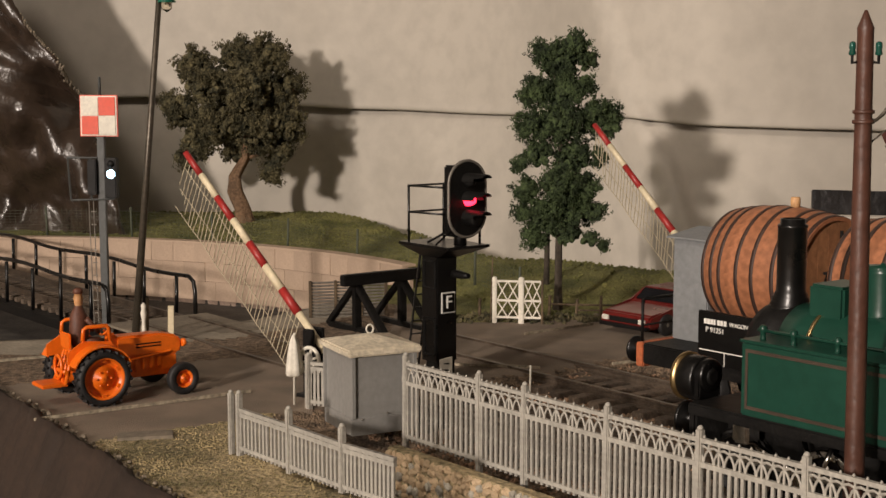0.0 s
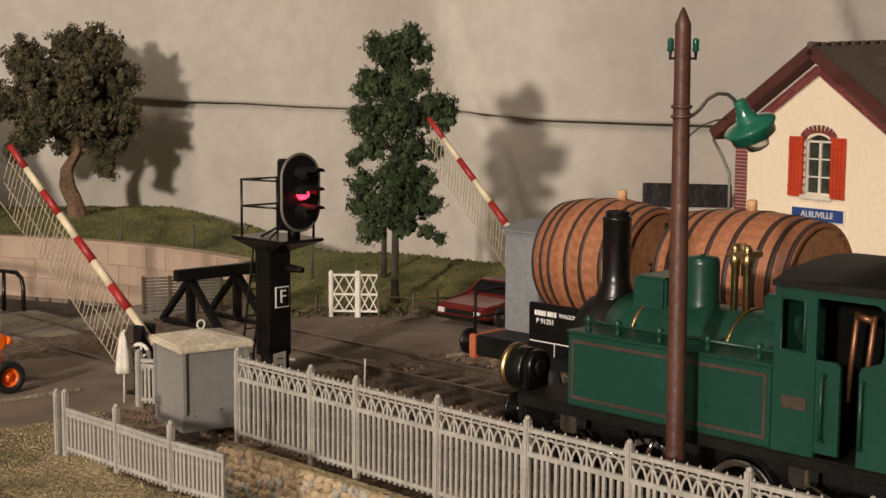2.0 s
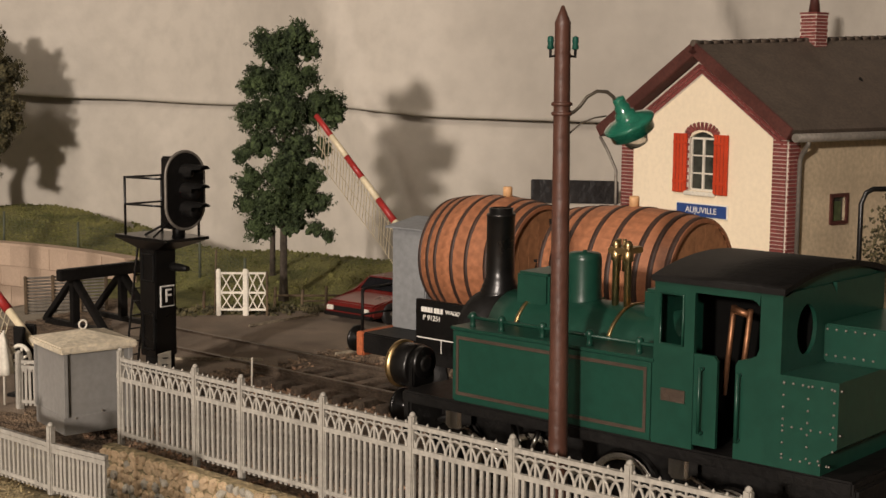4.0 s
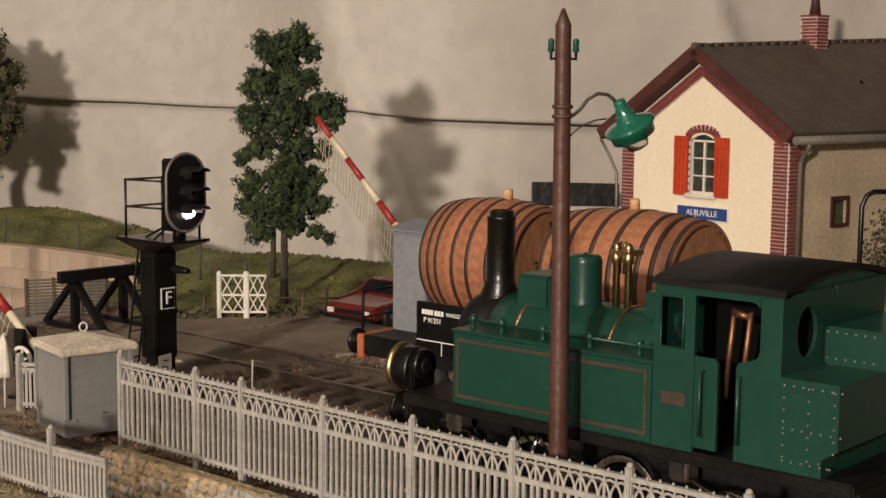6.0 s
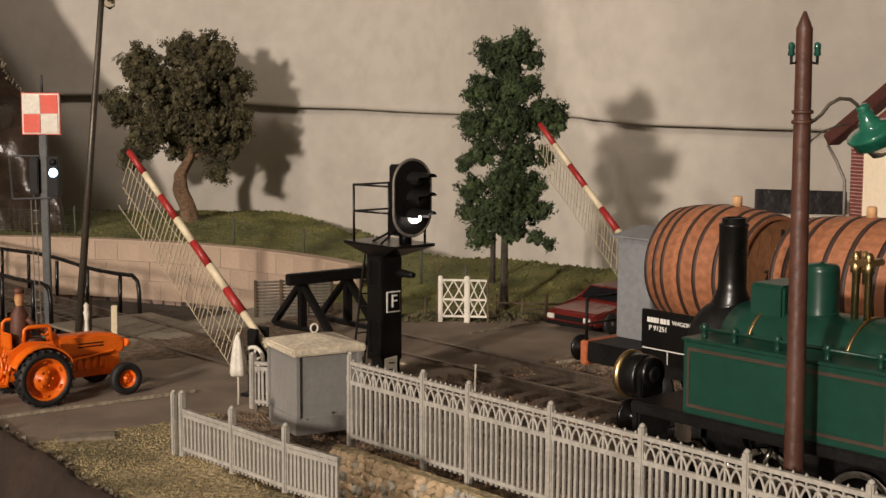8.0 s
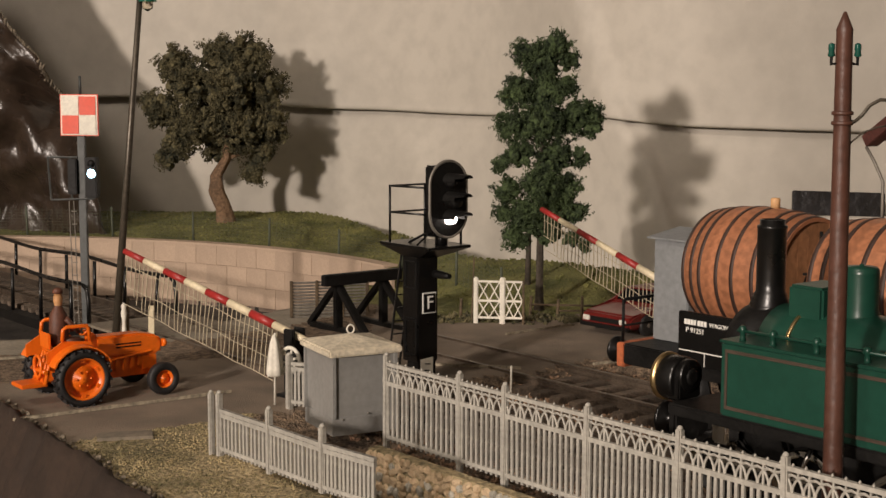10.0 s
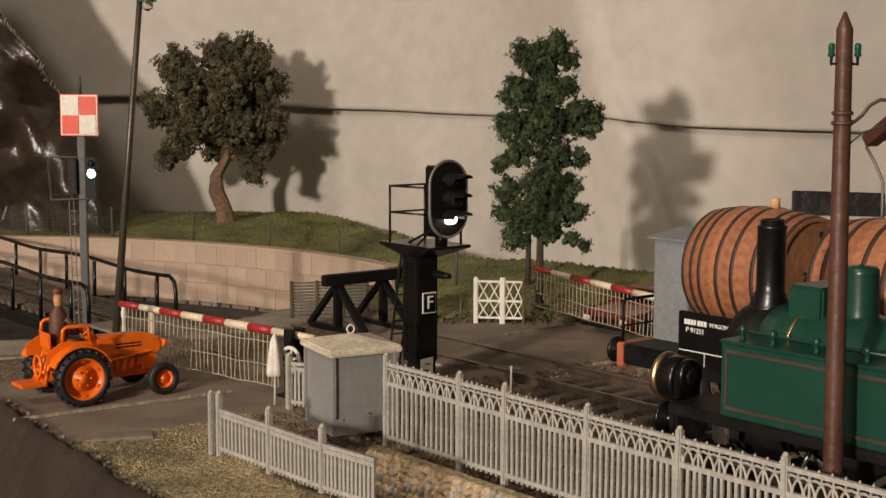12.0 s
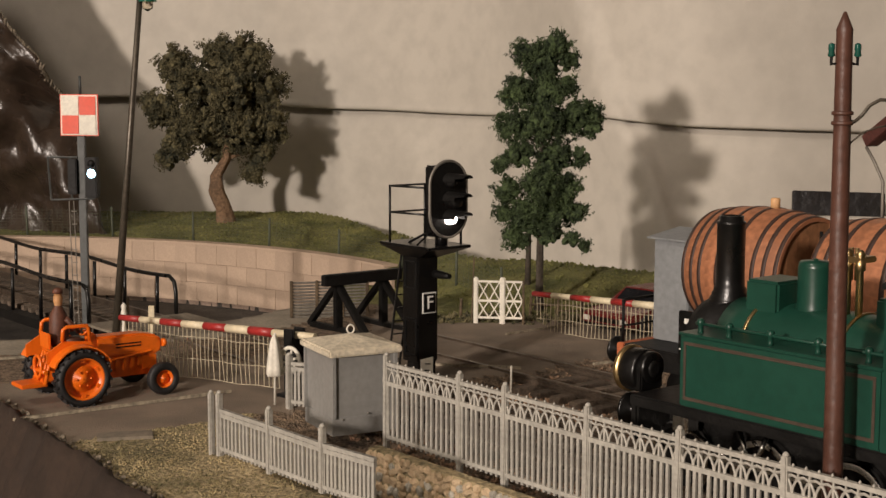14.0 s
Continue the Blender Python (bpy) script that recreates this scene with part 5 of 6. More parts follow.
lad = part("ladder", B(), ZINC, cs)
for x in (-0.0058, -0.0030):
    part("stile", rod(B(), (x, -0.004, 0.0), (x - 0.002, -0.002, 0.072), 0.0003, seg=6), ZINC, lad)
for k in range(9):
    part("rung", rod(B(), (-0.006, -0.0035, 0.006 + k * 0.0075), (-0.003, -0.0035, 0.006 + k * 0.0075), 0.0003, seg=6), ZINC, lad)

# ---- leaning lamp post ----
lp = thing("lamp_post", "tall leaning dull metal lamp post with a small green lamp", "street lamp", pose(-0.170, 0.775, 0))
part("post", rod(B(), (-0.0010, 0, -0.003), (0.0185, 0.0, 0.205), 0.0022, 0.0015, 14), METALPOST, lp)
bm = B()
tube(bm, [(0.0185, 0, 0.1985), (0.0205, -0.001, 0.2005), (0.0215, -0.002, 0.1975)], 0.0005)
part("arm", bm, METALPOST, lp)
bm = B()
lathe(bm, [(0.0016, 0.1960), (0.0018, 0.1900), (0.0030, 0.1868), (0.0050, 0.1845), (0.0048, 0.1838)], 24, pose(0.0212, -0.002, 0))
part("shade", bm, GREENGLASS, lp)
part("bulb", lathe(B(), [(0.0020, 0.1855), (0.0030, 0.1830), (0.0028, 0.1805), (0.0004, 0.1788)], 16, pose(0.0212, -0.002, 0)), BULB, lp)

# ---- buffer stop at the end of the track ----
bs = thing("buffer_stop", "black timber buffer stop with slanting braces", "buffer stop", TRACK @ pose(-0.6575, 0.4716, 0))
part("beam", box(B(), -0.0025, 0.0025, -0.030, 0.024, 0.0270, 0.0335, 0.0005), SOOT, bs)
for y in (-0.018, 0.014):
    part("upright", box(B(), -0.005, -0.001, y - 0.0022, y + 0.0022, -0.002, 0.0290, 0.0004), SOOT, bs)
    bm = B()
    box(bm, 0, 0.042, y - 0.002, y + 0.002, -0.0018, 0.0018, 0.0004, m=pose(-0.004, 0, 0.028, 0, 43, 0))
    part("brace", bm, SOOT, bs)
    bm = B()
    box(bm, 0, 0.040, y - 0.0018, y + 0.0018, -0.0016, 0.0016, 0.0004, m=pose(-0.003, 0, 0.028, 0, 137, 0))
    part("brace", bm, SOOT, bs)
part("foot_beam", box(B(), -0.030, 0.030, -0.020, -0.016, -0.001, 0.0025, 0.0004), SOOT, bs)
part("foot_beam", box(B(), -0.030, 0.030, 0.012, 0.016, -0.001, 0.0025, 0.0004), SOOT, bs)

# ---- corrugated screen behind it ----
scr = thing("sleeper_screen", "screen fence of grey stacked slats between posts", "fence", pose(-0.080, 0.845, -0.002, 0, 0, 14))
for k in range(4):
    part("post", box(B(), k * 0.0155 - 0.0009, k * 0.0155 + 0.0009, -0.001, 0.001, 0, 0.0245, 0.0003), FENCEWOOD, scr)
me_ = mesh_of("slat", rod(B(), (0, 0, 0), (0.0155, 0, 0), 0.0007, seg=6), ZINC)
for k in range(3):
    for r_ in range(12):
        piece("slat", me_, scr, pose(k * 0.0155, 0.001, 0.0022 + r_ * 0.0019))

# ---- small white gate beyond the crossing ----
gate = thing("wicket_gate", "white lattice wicket gate with heavier gateposts", "gate", pose(0.0305, 0.828, 0.0, 0, 0, -9))
for x, w_ in ((0.0, 0.0013), (0.0158, 0.0016)):
    part("gatepost", box(B(), x - w_, x + w_, -w_, w_, -0.002, 0.0275, 0.0005), WHITE, gate)
part("end_post", box(B(), 0.0275, 0.0288, -0.001, 0.001, -0.002, 0.0262, 0.0003), FENCEWOOD, gate)
for xa, xb in ((0.0013, 0.0142), (0.0174, 0.0275)):
    for z in (0.0035, 0.0135, 0.0250):
        part("rail", box(B(), xa, xb, -0.0005, 0.0005, z - 0.0006, z + 0.0006), WHITE, gate)
    for k in range(2):
        z0, z1 = (0.0035, 0.0135) if k == 0 else (0.0135, 0.0250)
        xm_ = (xa + xb) / 2
        for p0_, p1_ in ((xa, xm_), (xm_, xb)):
            part("lattice_bar", rod(B(), (p0_, 0, z0), (p1_, 0, z1), 0.00042, seg=6), WHITE, gate)
            part("lattice_bar", rod(B(), (p1_, 0, z0), (p0_, 0, z1), 0.00042, seg=6), WHITE, gate)
bm = B()
rod(bm, (-0.0025, 0, -0.002), (-0.0012, 0, 0.039), 0.0005, seg=6)
part("stake", bm, FENCEWOOD, gate)

# ---- low rustic fence and far fence posts ----
rf = thing("rustic_fence", "low rustic fence of rough brown posts and rails", "fence")
for k, x in enumerate((0.022, 0.0645, 0.081, 0.0955, 0.1125, 0.129)):
    y = 0.852 - 0.05 * (x - 0.08)
    part("post", rod(B(), (x, y, -0.004), (x + 0.0006, y, 0.0105 + 0.002 * (k % 2)), 0.0011, 0.0009, 7), FENCEWOOD, rf)
part("rail", rod(B(), (0.0645, 0.853, 0.0072), (0.1125, 0.8505, 0.0066), 0.0007, seg=6), FENCEWOOD, rf)
part("rail", rod(B(), (0.081, 0.852, 0.0035), (0.129, 0.8495, 0.0040), 0.0006, seg=6), FENCEWOOD, rf)

bf = thing("bank_fence", "thin green posts with sagging wire netting along the bank", "fence")
prev = None
for k in range(14):
    a = radians(148 - k * 10.2)
    x, y = PIT.x + (PIT_R + 0.03) * math.cos(a), PIT.y + (PIT_R + 0.03) * math.sin(a)
    z = ground_height(x, y)
    part("post", rod(B(), (x, y, z - 0.004), (x + random.uniform(-0.001, 0.001), y, z + 0.0255), 0.0010, 0.0009, 8), MESHGREEN, bf)
    if prev:
        bm = B()
        for h in np.arange(0.003, 0.0245, 0.0024):
            rod(bm, (prev[0], prev[1], prev[2] + h), (x, y, z + h), 0.00011, seg=3, caps=False)
        for q_ in range(1, 17):
            u = q_ / 17
            xx, yy, zz = (prev[i] * (1 - u) + (x, y, z)[i] * u for i in range(3))
            rod(bm, (xx, yy, zz + 0.002), (xx, yy, zz + 0.0245), 0.00009, seg=3, caps=False)
        part("net", bm, MESHGREEN, bf)
    prev = (x, y, z)

# ---- folded white parasol and hand wheel beside the hut ----
fl = thing("rolled_flag", "rolled cream-white flag standing beside the hut", "flag", pose(-0.0655, 0.612, 0))
bm = B()
lathe(bm, [(0.0022, 0.0128), (0.0036, 0.0135), (0.0034, 0.0165), (0.0028, 0.0220), (0.0018, 0.0280), (0.0006, 0.0312)], 14)
for v in bm.verts:
    a = math.atan2(v.co.y, v.co.x)
    k = 1 + 0.28 * math.sin(5 * a)
    v.co.x, v.co.y = v.co.x * k, v.co.y * k
part("cloth", bm, WHITE, fl)
part("staff", rod(B(), (0, 0, -0.001), (0.0004, 0, 0.0320), 0.0005), WHITE, fl)
hw = thing("hand_wheel", "small black and white barrier winding wheel", "wheel", pose(-0.0588, 0.614, 0.0, 0, 0, -25))
bm = B()
tube(bm, [(0.0048 * math.cos(a), 0, 0.0195 + 0.0056 * math.sin(a)) for a in np.linspace(0, 2 * math.pi, 19)], 0.0009, 8)
part("rim", bm, WHITE, hw)
for k in range(3):
    a = k * math.pi / 3 + 0.3
    part("spoke", rod(B(), (-0.0045 * math.cos(a), 0, 0.0195 - 0.0052 * math.sin(a)), (0.0045 * math.cos(a), 0, 0.0195 + 0.0052 * math.sin(a)), 0.0006, seg=6), WHITE, hw)
part("axle_plate", lathe(B(), [(0.0040, 0), (0.0040, 0.0008)], 16, pose(0, 0.0016, 0.0195, 90, 0, 0)), BLACK, hw)
part("bracket", box(B(), -0.001, 0.001, 0.001, 0.003, 0.0, 0.0195), SOOT, hw)

# ---- tractor (local x ahead, y to its left) ----
tractor = thing("farm_tractor", "bright orange model farm tractor with black tyres", "tractor", pose(-0.1490, 0.6095, 0, 0, 0, 36))
RW, FW = 0.0123, 0.0074
TW = 0.0360


def wheel(x, y, r, w_, rim, out):
    m_ = pose(x, y, r, 90 if out < 0 else -90, 0, 0)
    bm = B()
    lathe(bm, [(rim, -w_ / 2), (r * 0.90, -w_ / 2), (r * 0.99, -w_ * 0.36), (r, -w_ * 0.1), (r, w_ * 0.1), (r * 0.99, w_ * 0.36), (r * 0.90, w_ / 2), (rim, w_ / 2), (rim * 0.97, w_ * 0.2)], 36, m_, caps=False)
    wh_ = part("wheel", bm, TYRE, tractor)
    if r > 0.01:
        lug = shared("lug:", lambda: box(B(), -0.0005, 0.0005, -0.0002, 0.0007, -w_ * 0.52, 0), TYRE)
        for k in range(22):
            for sg in (-1, 1):
                a = 2 * math.pi * (k + (0.5 if sg > 0 else 0)) / 22
                piece("lug", lug, wh_, m_ @ Matrix.Rotation(a, 4, "Z") @ Matrix.Translation((0, r - 0.0002, 0)) @ Matrix.Rotation(0.45 * sg, 4, "Y") @ (Matrix.Identity(4) if sg < 0 else Matrix.Rotation(math.pi, 4, "Y")))
    bm = B()
    lathe(bm, [(rim * 1.0, w_ * 0.42), (rim * 0.93, w_ * 0.46), (rim * 0.88, w_ * 0.05), (rim * 0.62, w_ * -0.05), (rim * 0.55, w_ * 0.16), (rim * 0.22, w_ * 0.24), (rim * 0.20, w_ * 0.36), (0.0003, w_ * 0.38)], 32, m_, caps=False)
    part("rim", bm, ORANGE, wh_)
    bm = B()
    for k in range(6):
        a = 2 * math.pi * k / 6
        lathe(bm, [(rim * 0.055, 0), (rim * 0.05, 0.0006), (0.00005, 0.0007)], 8, m_ @ Matrix.Translation((rim * 0.36 * math.cos(a), rim * 0.36 * math.sin(a), w_ * 0.23)))
        if r > 0.01:
            box(bm, -rim * 0.10, rim * 0.10, rim * 0.76, rim * 0.88, w_ * 0.15, w_ * 0.26, m=m_ @ Matrix.Rotation(a, 4, "Z"))
    part("hub_bolt", bm, ORANGE, wh_)


wheel(0.0, 0.0, RW, 0.0062, 0.0094, -1)
wheel(0.0, TW, RW, 0.0062, 0.0094, 1)
wheel(0.0390, 0.0015, FW, 0.0042, 0.0042, -1)
wheel(0.0390, TW - 0.0015, FW, 0.0042, 0.0042, 1)
YM = TW / 2
def longer(ob):
    """The bonnet and engine reach a little past the front axle."""
    for v in ob.data.vertices:
        v.co.x = 0.012 + (v.co.x - 0.012) * 1.22
    return ob


bm = B()
prism(bm, [(0.012, 0.0175), (0.0375, 0.0165), (0.0388, 0.0190), (0.0388, 0.0225), (0.0370, 0.0252), (0.0300, 0.0270), (0.0120, 0.0272)], 0.0092, pose(0, YM - 0.0046, 0))
bmesh.ops.bevel(bm, geom=bm.edges[:], offset=0.0011, segments=2, affect="EDGES")
longer(part("bonnet", bm, ORANGE, tractor))
longer(part("engine_block", box(B(), 0.013, 0.036, YM - 0.0036, YM + 0.0036, 0.0075, 0.0178, 0.0005), ORANGE, tractor))
bm = B()
for x in (0.0195, 0.0225, 0.0255, 0.0285):
    box(bm, x, x + 0.0018, YM - 0.0048, YM - 0.0034, 0.0100 + (x - 0.019) * 0.2, 0.0165, 0.0003)
rod(bm, (0.0180, YM - 0.0046, 0.0160), (0.0340, YM - 0.0046, 0.0185), 0.0006, seg=6)
longer(part("manifold", bm, ORANGE, tractor))
longer(part("side_grille", box(B(), 0.0300, 0.0362, YM - 0.0047, YM - 0.0040, 0.0100, 0.0165, 0.0003), ORANGE, tractor))
bm = B()
for z in (0.0212, 0.0226):
    box(bm, 0.0200, 0.0300, YM - 0.0048, YM - 0.0044, z, z + 0.0006)
longer(part("louvre", bm, SOOT, tractor))
part("filter", lathe(B(), [(0.0018, 0.0), (0.0018, 0.0055), (0.0013, 0.0062)], 14, pose(0.0165, YM - 0.0062, 0.0120)), CHROME, tractor)
part("grille_nose", lathe(B(), [(0.0018, 0), (0.0019, 0.0014), (0.0012, 0.0020)], 14, pose(0.0444, YM - 0.0045, 0.0215, 0, 90, 0)), ORANGE, tractor)
part("grille_nose", lathe(B(), [(0.0018, 0), (0.0019, 0.0014), (0.0012, 0.0020)], 14, pose(0.0444, YM + 0.0045, 0.0215, 0, 90, 0)), ORANGE, tractor)
part("gearbox", box(B(), -0.004, 0.014, YM - 0.0046, YM + 0.0046, 0.0075, 0.0190, 0.0008), ORANGE, tractor)
part("rear_axle", rod(B(), (0, 0.002, RW), (0, TW - 0.002, RW), 0.0024), ORANGE, tractor)
part("front_axle", box(B(), 0.0377, 0.0404, 0.003, TW - 0.003, 0.0065, 0.0088, 0.0004), ORANGE, tractor)
for y in (0.0015, TW - 0.0015):
    bm = B()
    n = 12
    ra = []
    for k in range(n + 1):
        a = radians(25 + 130 * k / n)
        rr_ = RW + 0.0022
        ra.append([bm.verts.new((rr_ * s_ * math.cos(a), y + dy, RW + rr_ * s_ * math.sin(a))) for s_ in (1.0, 0.955) for dy in (-0.0032, 0.0038)])
    for k in range(n):
        for i, j in ((0, 1), (1, 3), (3, 2), (2, 0)):
            bm.faces.new((ra[k][i], ra[k][j], ra[k + 1][j], ra[k + 1][i]))
    part("mudguard", bm, ORANGE, tractor)
    bm = B()
    yi = y + (0.004 if y < YM else -0.004)
    prism(bm, [(-0.0135, 0.0190), (0.010, 0.0190), (0.0125, 0.0215), (0.006, 0.0272), (-0.006, 0.0285), (-0.0135, 0.0240)], 0.0008, pose(0, yi, 0))
    part("wing_plate", bm, ORANGE, tractor)
    bm = B()
    tube(bm, [(-0.0065, yi, 0.0285), (-0.0060, yi, 0.0335), (-0.0045, yi, 0.0345), (0.0040, yi, 0.0345), (0.0055, yi, 0.0335), (0.0062, yi, 0.0275)], 0.0009, 8)
    part("grab_bar", bm, ORANGE, tractor)
bm = B()
box(bm, -0.0090, -0.0010, YM - 0.0055, YM + 0.0055, 0.0225, 0.0240, 0.0005)
box(bm, -0.0098, -0.0086, YM - 0.0055, YM + 0.0055, 0.0240, 0.0310, 0.0005)
part("seat", bm, ORANGE, tractor)
bm = B()
tube(bm, [(0.0120, YM, 0.0250), (0.0085, YM, 0.0305)], 0.0006, 8)
tube(bm, [(0.0085 + 0.0015 * math.cos(a), YM + 0.0042 * math.sin(a), 0.0305 + 0.0020 * math.cos(a)) for a in np.linspace(0, 2 * math.pi, 17)], 0.0005, 6)
part("steering_wheel", bm, ORANGE, tractor)
part("dash", box(B(), 0.0098, 0.0130, YM - 0.0035, YM + 0.0035, 0.0225, 0.0290, 0.0008), ORANGE, tractor)
hitch = part("hitch", box(B(), -0.0230, -0.0110, YM - 0.0065, YM + 0.0065, 0.0080, 0.0098, 0.0004), ORANGE, tractor)
for y in (YM - 0.0065, YM - 0.0025, YM + 0.0025, YM + 0.0065):
    part("lift_arm", rod(B(), (-0.0125, y, 0.0090), (-0.0080, y * 0.7 + YM * 0.3, 0.0230), 0.0009, seg=8), ORANGE, hitch)
part("crossbar", rod(B(), (-0.0125, YM - 0.008, 0.0145), (-0.0125, YM + 0.008, 0.0145), 0.0010, seg=8), ORANGE, hitch)
part("lift_ring", tube(B(), [(-0.0135, YM - 0.0012 + 0.0042 * math.cos(a), 0.0165 + 0.0048 * math.sin(a)) for a in np.linspace(0, 2 * math.pi, 15)], 0.0008, 6), ORANGE, hitch)
# seated figurine, one plain mesh
bm = B()
lathe(bm, [(0.0030, 0.0240), (0.0042, 0.0260), (0.0044, 0.0320), (0.0038, 0.0385), (0.0022, 0.0415), (0.0016, 0.0425), (0.0020, 0.0440), (0.0021, 0.0462), (0.0016, 0.0478), (0.0024, 0.0480), (0.0022, 0.0498), (0.0006, 0.0505)], 16, pose(-0.0030, YM, 0))
for v in bm.verts:
    v.co.y = YM + (v.co.y - YM) * 0.9
rod(bm, (-0.001, YM - 0.0035, 0.0370), (0.0050, YM - 0.0032, 0.0300), 0.0013, 0.0010, 8)
rod(bm, (-0.001, YM + 0.0035, 0.0370), (0.0050, YM + 0.0032, 0.0300), 0.0013, 0.0010, 8)
rod(bm, (-0.001, YM - 0.0020, 0.0262), (0.0075, YM - 0.0022, 0.0258), 0.0017, 0.0014, 8)
rod(bm, (-0.001, YM + 0.0020, 0.0262), (0.0075, YM + 0.0022, 0.0258), 0.0017, 0.0014, 8)
for f in bm.faces:
    zc = f.calc_center_median().z
    f.material_index = 1 if 0.0425 < zc < 0.0478 else 0
fig = tagged(part("figurine", bm, [COAT, SKIN], None, m=tractor.matrix_basis.copy()), "brown-coated toy figurine seated on the tractor", "figurine")

# ---- red car beyond the crossing ----
car = thing("hatchback_car", "dark red model hatchback parked on the road edge", "car", pose(0.1136, 0.7737, 0, 0, 0, 40))
prof = [(0.0, 0.0045), (0.0005, 0.0100), (0.0030, 0.0122), (0.0260, 0.0150), (0.0360, 0.0225), (0.0600, 0.0228), (0.0760, 0.0165), (0.0820, 0.0150), (0.0830, 0.0045)]
bm = B()
prism(bm, prof, 0.037, pose(0, 0, 0))
bmesh.ops.bevel(bm, geom=bm.edges[:], offset=0.0012, segments=2, affect="EDGES")
part("body", bm, CARRED, car)
for y in (-0.0003, 0.0368):
    bm = B()
    prism(bm, [(0.0285, 0.0155), (0.0372, 0.0216), (0.0470, 0.0219), (0.0470, 0.0155)], 0.0005, pose(0, y, 0))
    part("side_window", bm, CARGLASS, car)
    bm = B()
    prism(bm, [(0.0485, 0.0155), (0.0485, 0.0219), (0.0590, 0.0219), (0.0680, 0.0165)], 0.0005, pose(0, y, 0))
    part("side_window", bm, CARGLASS, car)
bm = B()
prism(bm, [(-0.0048, 0), (0.0048, 0), (0.0048, 0.0004), (-0.0048, 0.0004)], 0.031, Matrix.Translation((0.0312, 0.003, 0.0190)) @ Matrix.Rotation(radians(-36), 4, "Y"))
part("windscreen", bm, CARGLASS, car)
part("grille", box(B(), -0.0006, 0.0004, 0.008, 0.029, 0.0072, 0.0098), SOOT, car)
part("bumper", box(B(), -0.0014, 0.0020, 0.0005, 0.0365, 0.0040, 0.0062, 0.0004), SOOT, car)
for y in (0.0025, 0.0300):
    part("headlight", box(B(), -0.0007, 0.0006, y, y + 0.0048, 0.0072, 0.0100, 0.0003), LAMPCLEAR, car)
for x in (0.0150, 0.0660):
    for y in (0.0, 0.037):
        m_ = pose(x, y, 0.0062, 90 if y < 0.01 else -90, 0, 0)
        bm = B()
        lathe(bm, [(0.0042, -0.002), (0.0060, -0.0016), (0.0062, 0.0), (0.0060, 0.0010), (0.0042, 0.0012)], 24, m_)
        w_ = part("wheel", bm, TYRE, car)
        part("hubcap", lathe(B(), [(0.0042, 0.0010), (0.0030, 0.0006), (0.0012, 0.0012), (0.0002, 0.0013)], 20, m_), ZINC, w_)

# ---- station house ----
house = thing("station_house", "ochre rendered station house with brick quoins, red shutters and brown roof", "house", pose(0.3915, 0.850, 0, 0, 0, 28.5))
GW, GE, GA, GL = 0.144, 0.1050, 0.1530, 0.235
SLOPE = (GA - GE) / (GW / 2)
T = 0.004
wy0, wy1, wz0, wz1 = 0.0595, 0.0822, 0.0640, 0.1000
bm = B()
FM = Matrix(((0, 1, 0, 0), (1, 0, 0, 0), (0, 0, 1, 0), (0, 0, 0, 1)))
zt = lambda y: GE + SLOPE * (GW / 2 - abs(y - GW / 2))
arch = [(wy0 + (wy1 - wy0) * k / 8, wz1 + 0.0042 * math.sin(math.pi * k / 8)) for k in range(9)]
prism(bm, [(0, 0), (wy0, 0), (wy0, zt(wy0)), (0, GE)], T, FM)
prism(bm, [(wy1, 0), (GW, 0), (GW, GE), (wy1, zt(wy1))], T, FM)
prism(bm, [(wy0, 0), (wy1, 0), (wy1, wz0), (wy0, wz0)], T, FM)
prism(bm, arch + [(wy1, zt(wy1)), (GW / 2, GA), (wy0, zt(wy0))], T, FM)
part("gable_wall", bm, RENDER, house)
sx0, sx1, sz0, sz1 = 0.0490, 0.0640, 0.0465, 0.0625
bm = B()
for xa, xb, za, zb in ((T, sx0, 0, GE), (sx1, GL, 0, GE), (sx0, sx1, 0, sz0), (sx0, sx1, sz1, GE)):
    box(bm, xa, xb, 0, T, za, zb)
part("side_wall", bm, SHADERENDER, house)
part("back_wall", box(B(), T, GL, GW - T, GW, 0, GE), SHADERENDER, house)
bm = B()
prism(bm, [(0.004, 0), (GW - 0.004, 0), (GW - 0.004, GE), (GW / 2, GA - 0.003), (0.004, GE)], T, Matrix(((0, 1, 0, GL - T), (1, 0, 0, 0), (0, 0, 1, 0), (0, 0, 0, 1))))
part("end_wall", bm, SHADERENDER, house)
win = part("window", B(), WHITE, house)
part("pane", box(B(), 0.0026, 0.0030, wy0, wy1, wz0, wz1 + 0.004), PANE, win)
for ya, yb, za, zb in ((wy0, wy0 + 0.0014, wz0, wz1 + 0.002), (wy1 - 0.0014, wy1, wz0, wz1 + 0.002), (wy0, wy1, wz0, wz0 + 0.0014), (wy0, wy1, wz1 - 0.0010, wz1 + 0.0004), (0.0700, 0.0716, wz0, wz1), (wy0, wy1, wz0 + 0.0115, wz0 + 0.0125), (wy0, wy1, wz0 + 0.0235, wz0 + 0.0245)):
    part("frame_bar", box(B(), 0.0014, 0.0026, ya, yb, za, zb), WHITE, win)
part("sill", box(B(), -0.0030, 0.003, wy0 - 0.002, wy1 + 0.002, wz0 - 0.0030, wz0 - 0.0002, 0.0004), WHITE, win)
me_b = mesh_of("brick", box(B(), -0.0007, 0.0007, -0.0026, 0.0026, -0.00095, 0.00095), BRICK)
me_h = mesh_of("brick", box(B(), -0.0007, 0.0007, -0.0014, 0.0014, -0.00095, 0.00095), BRICK)
arch_b = part("window_arch", B(), BRICK, house)
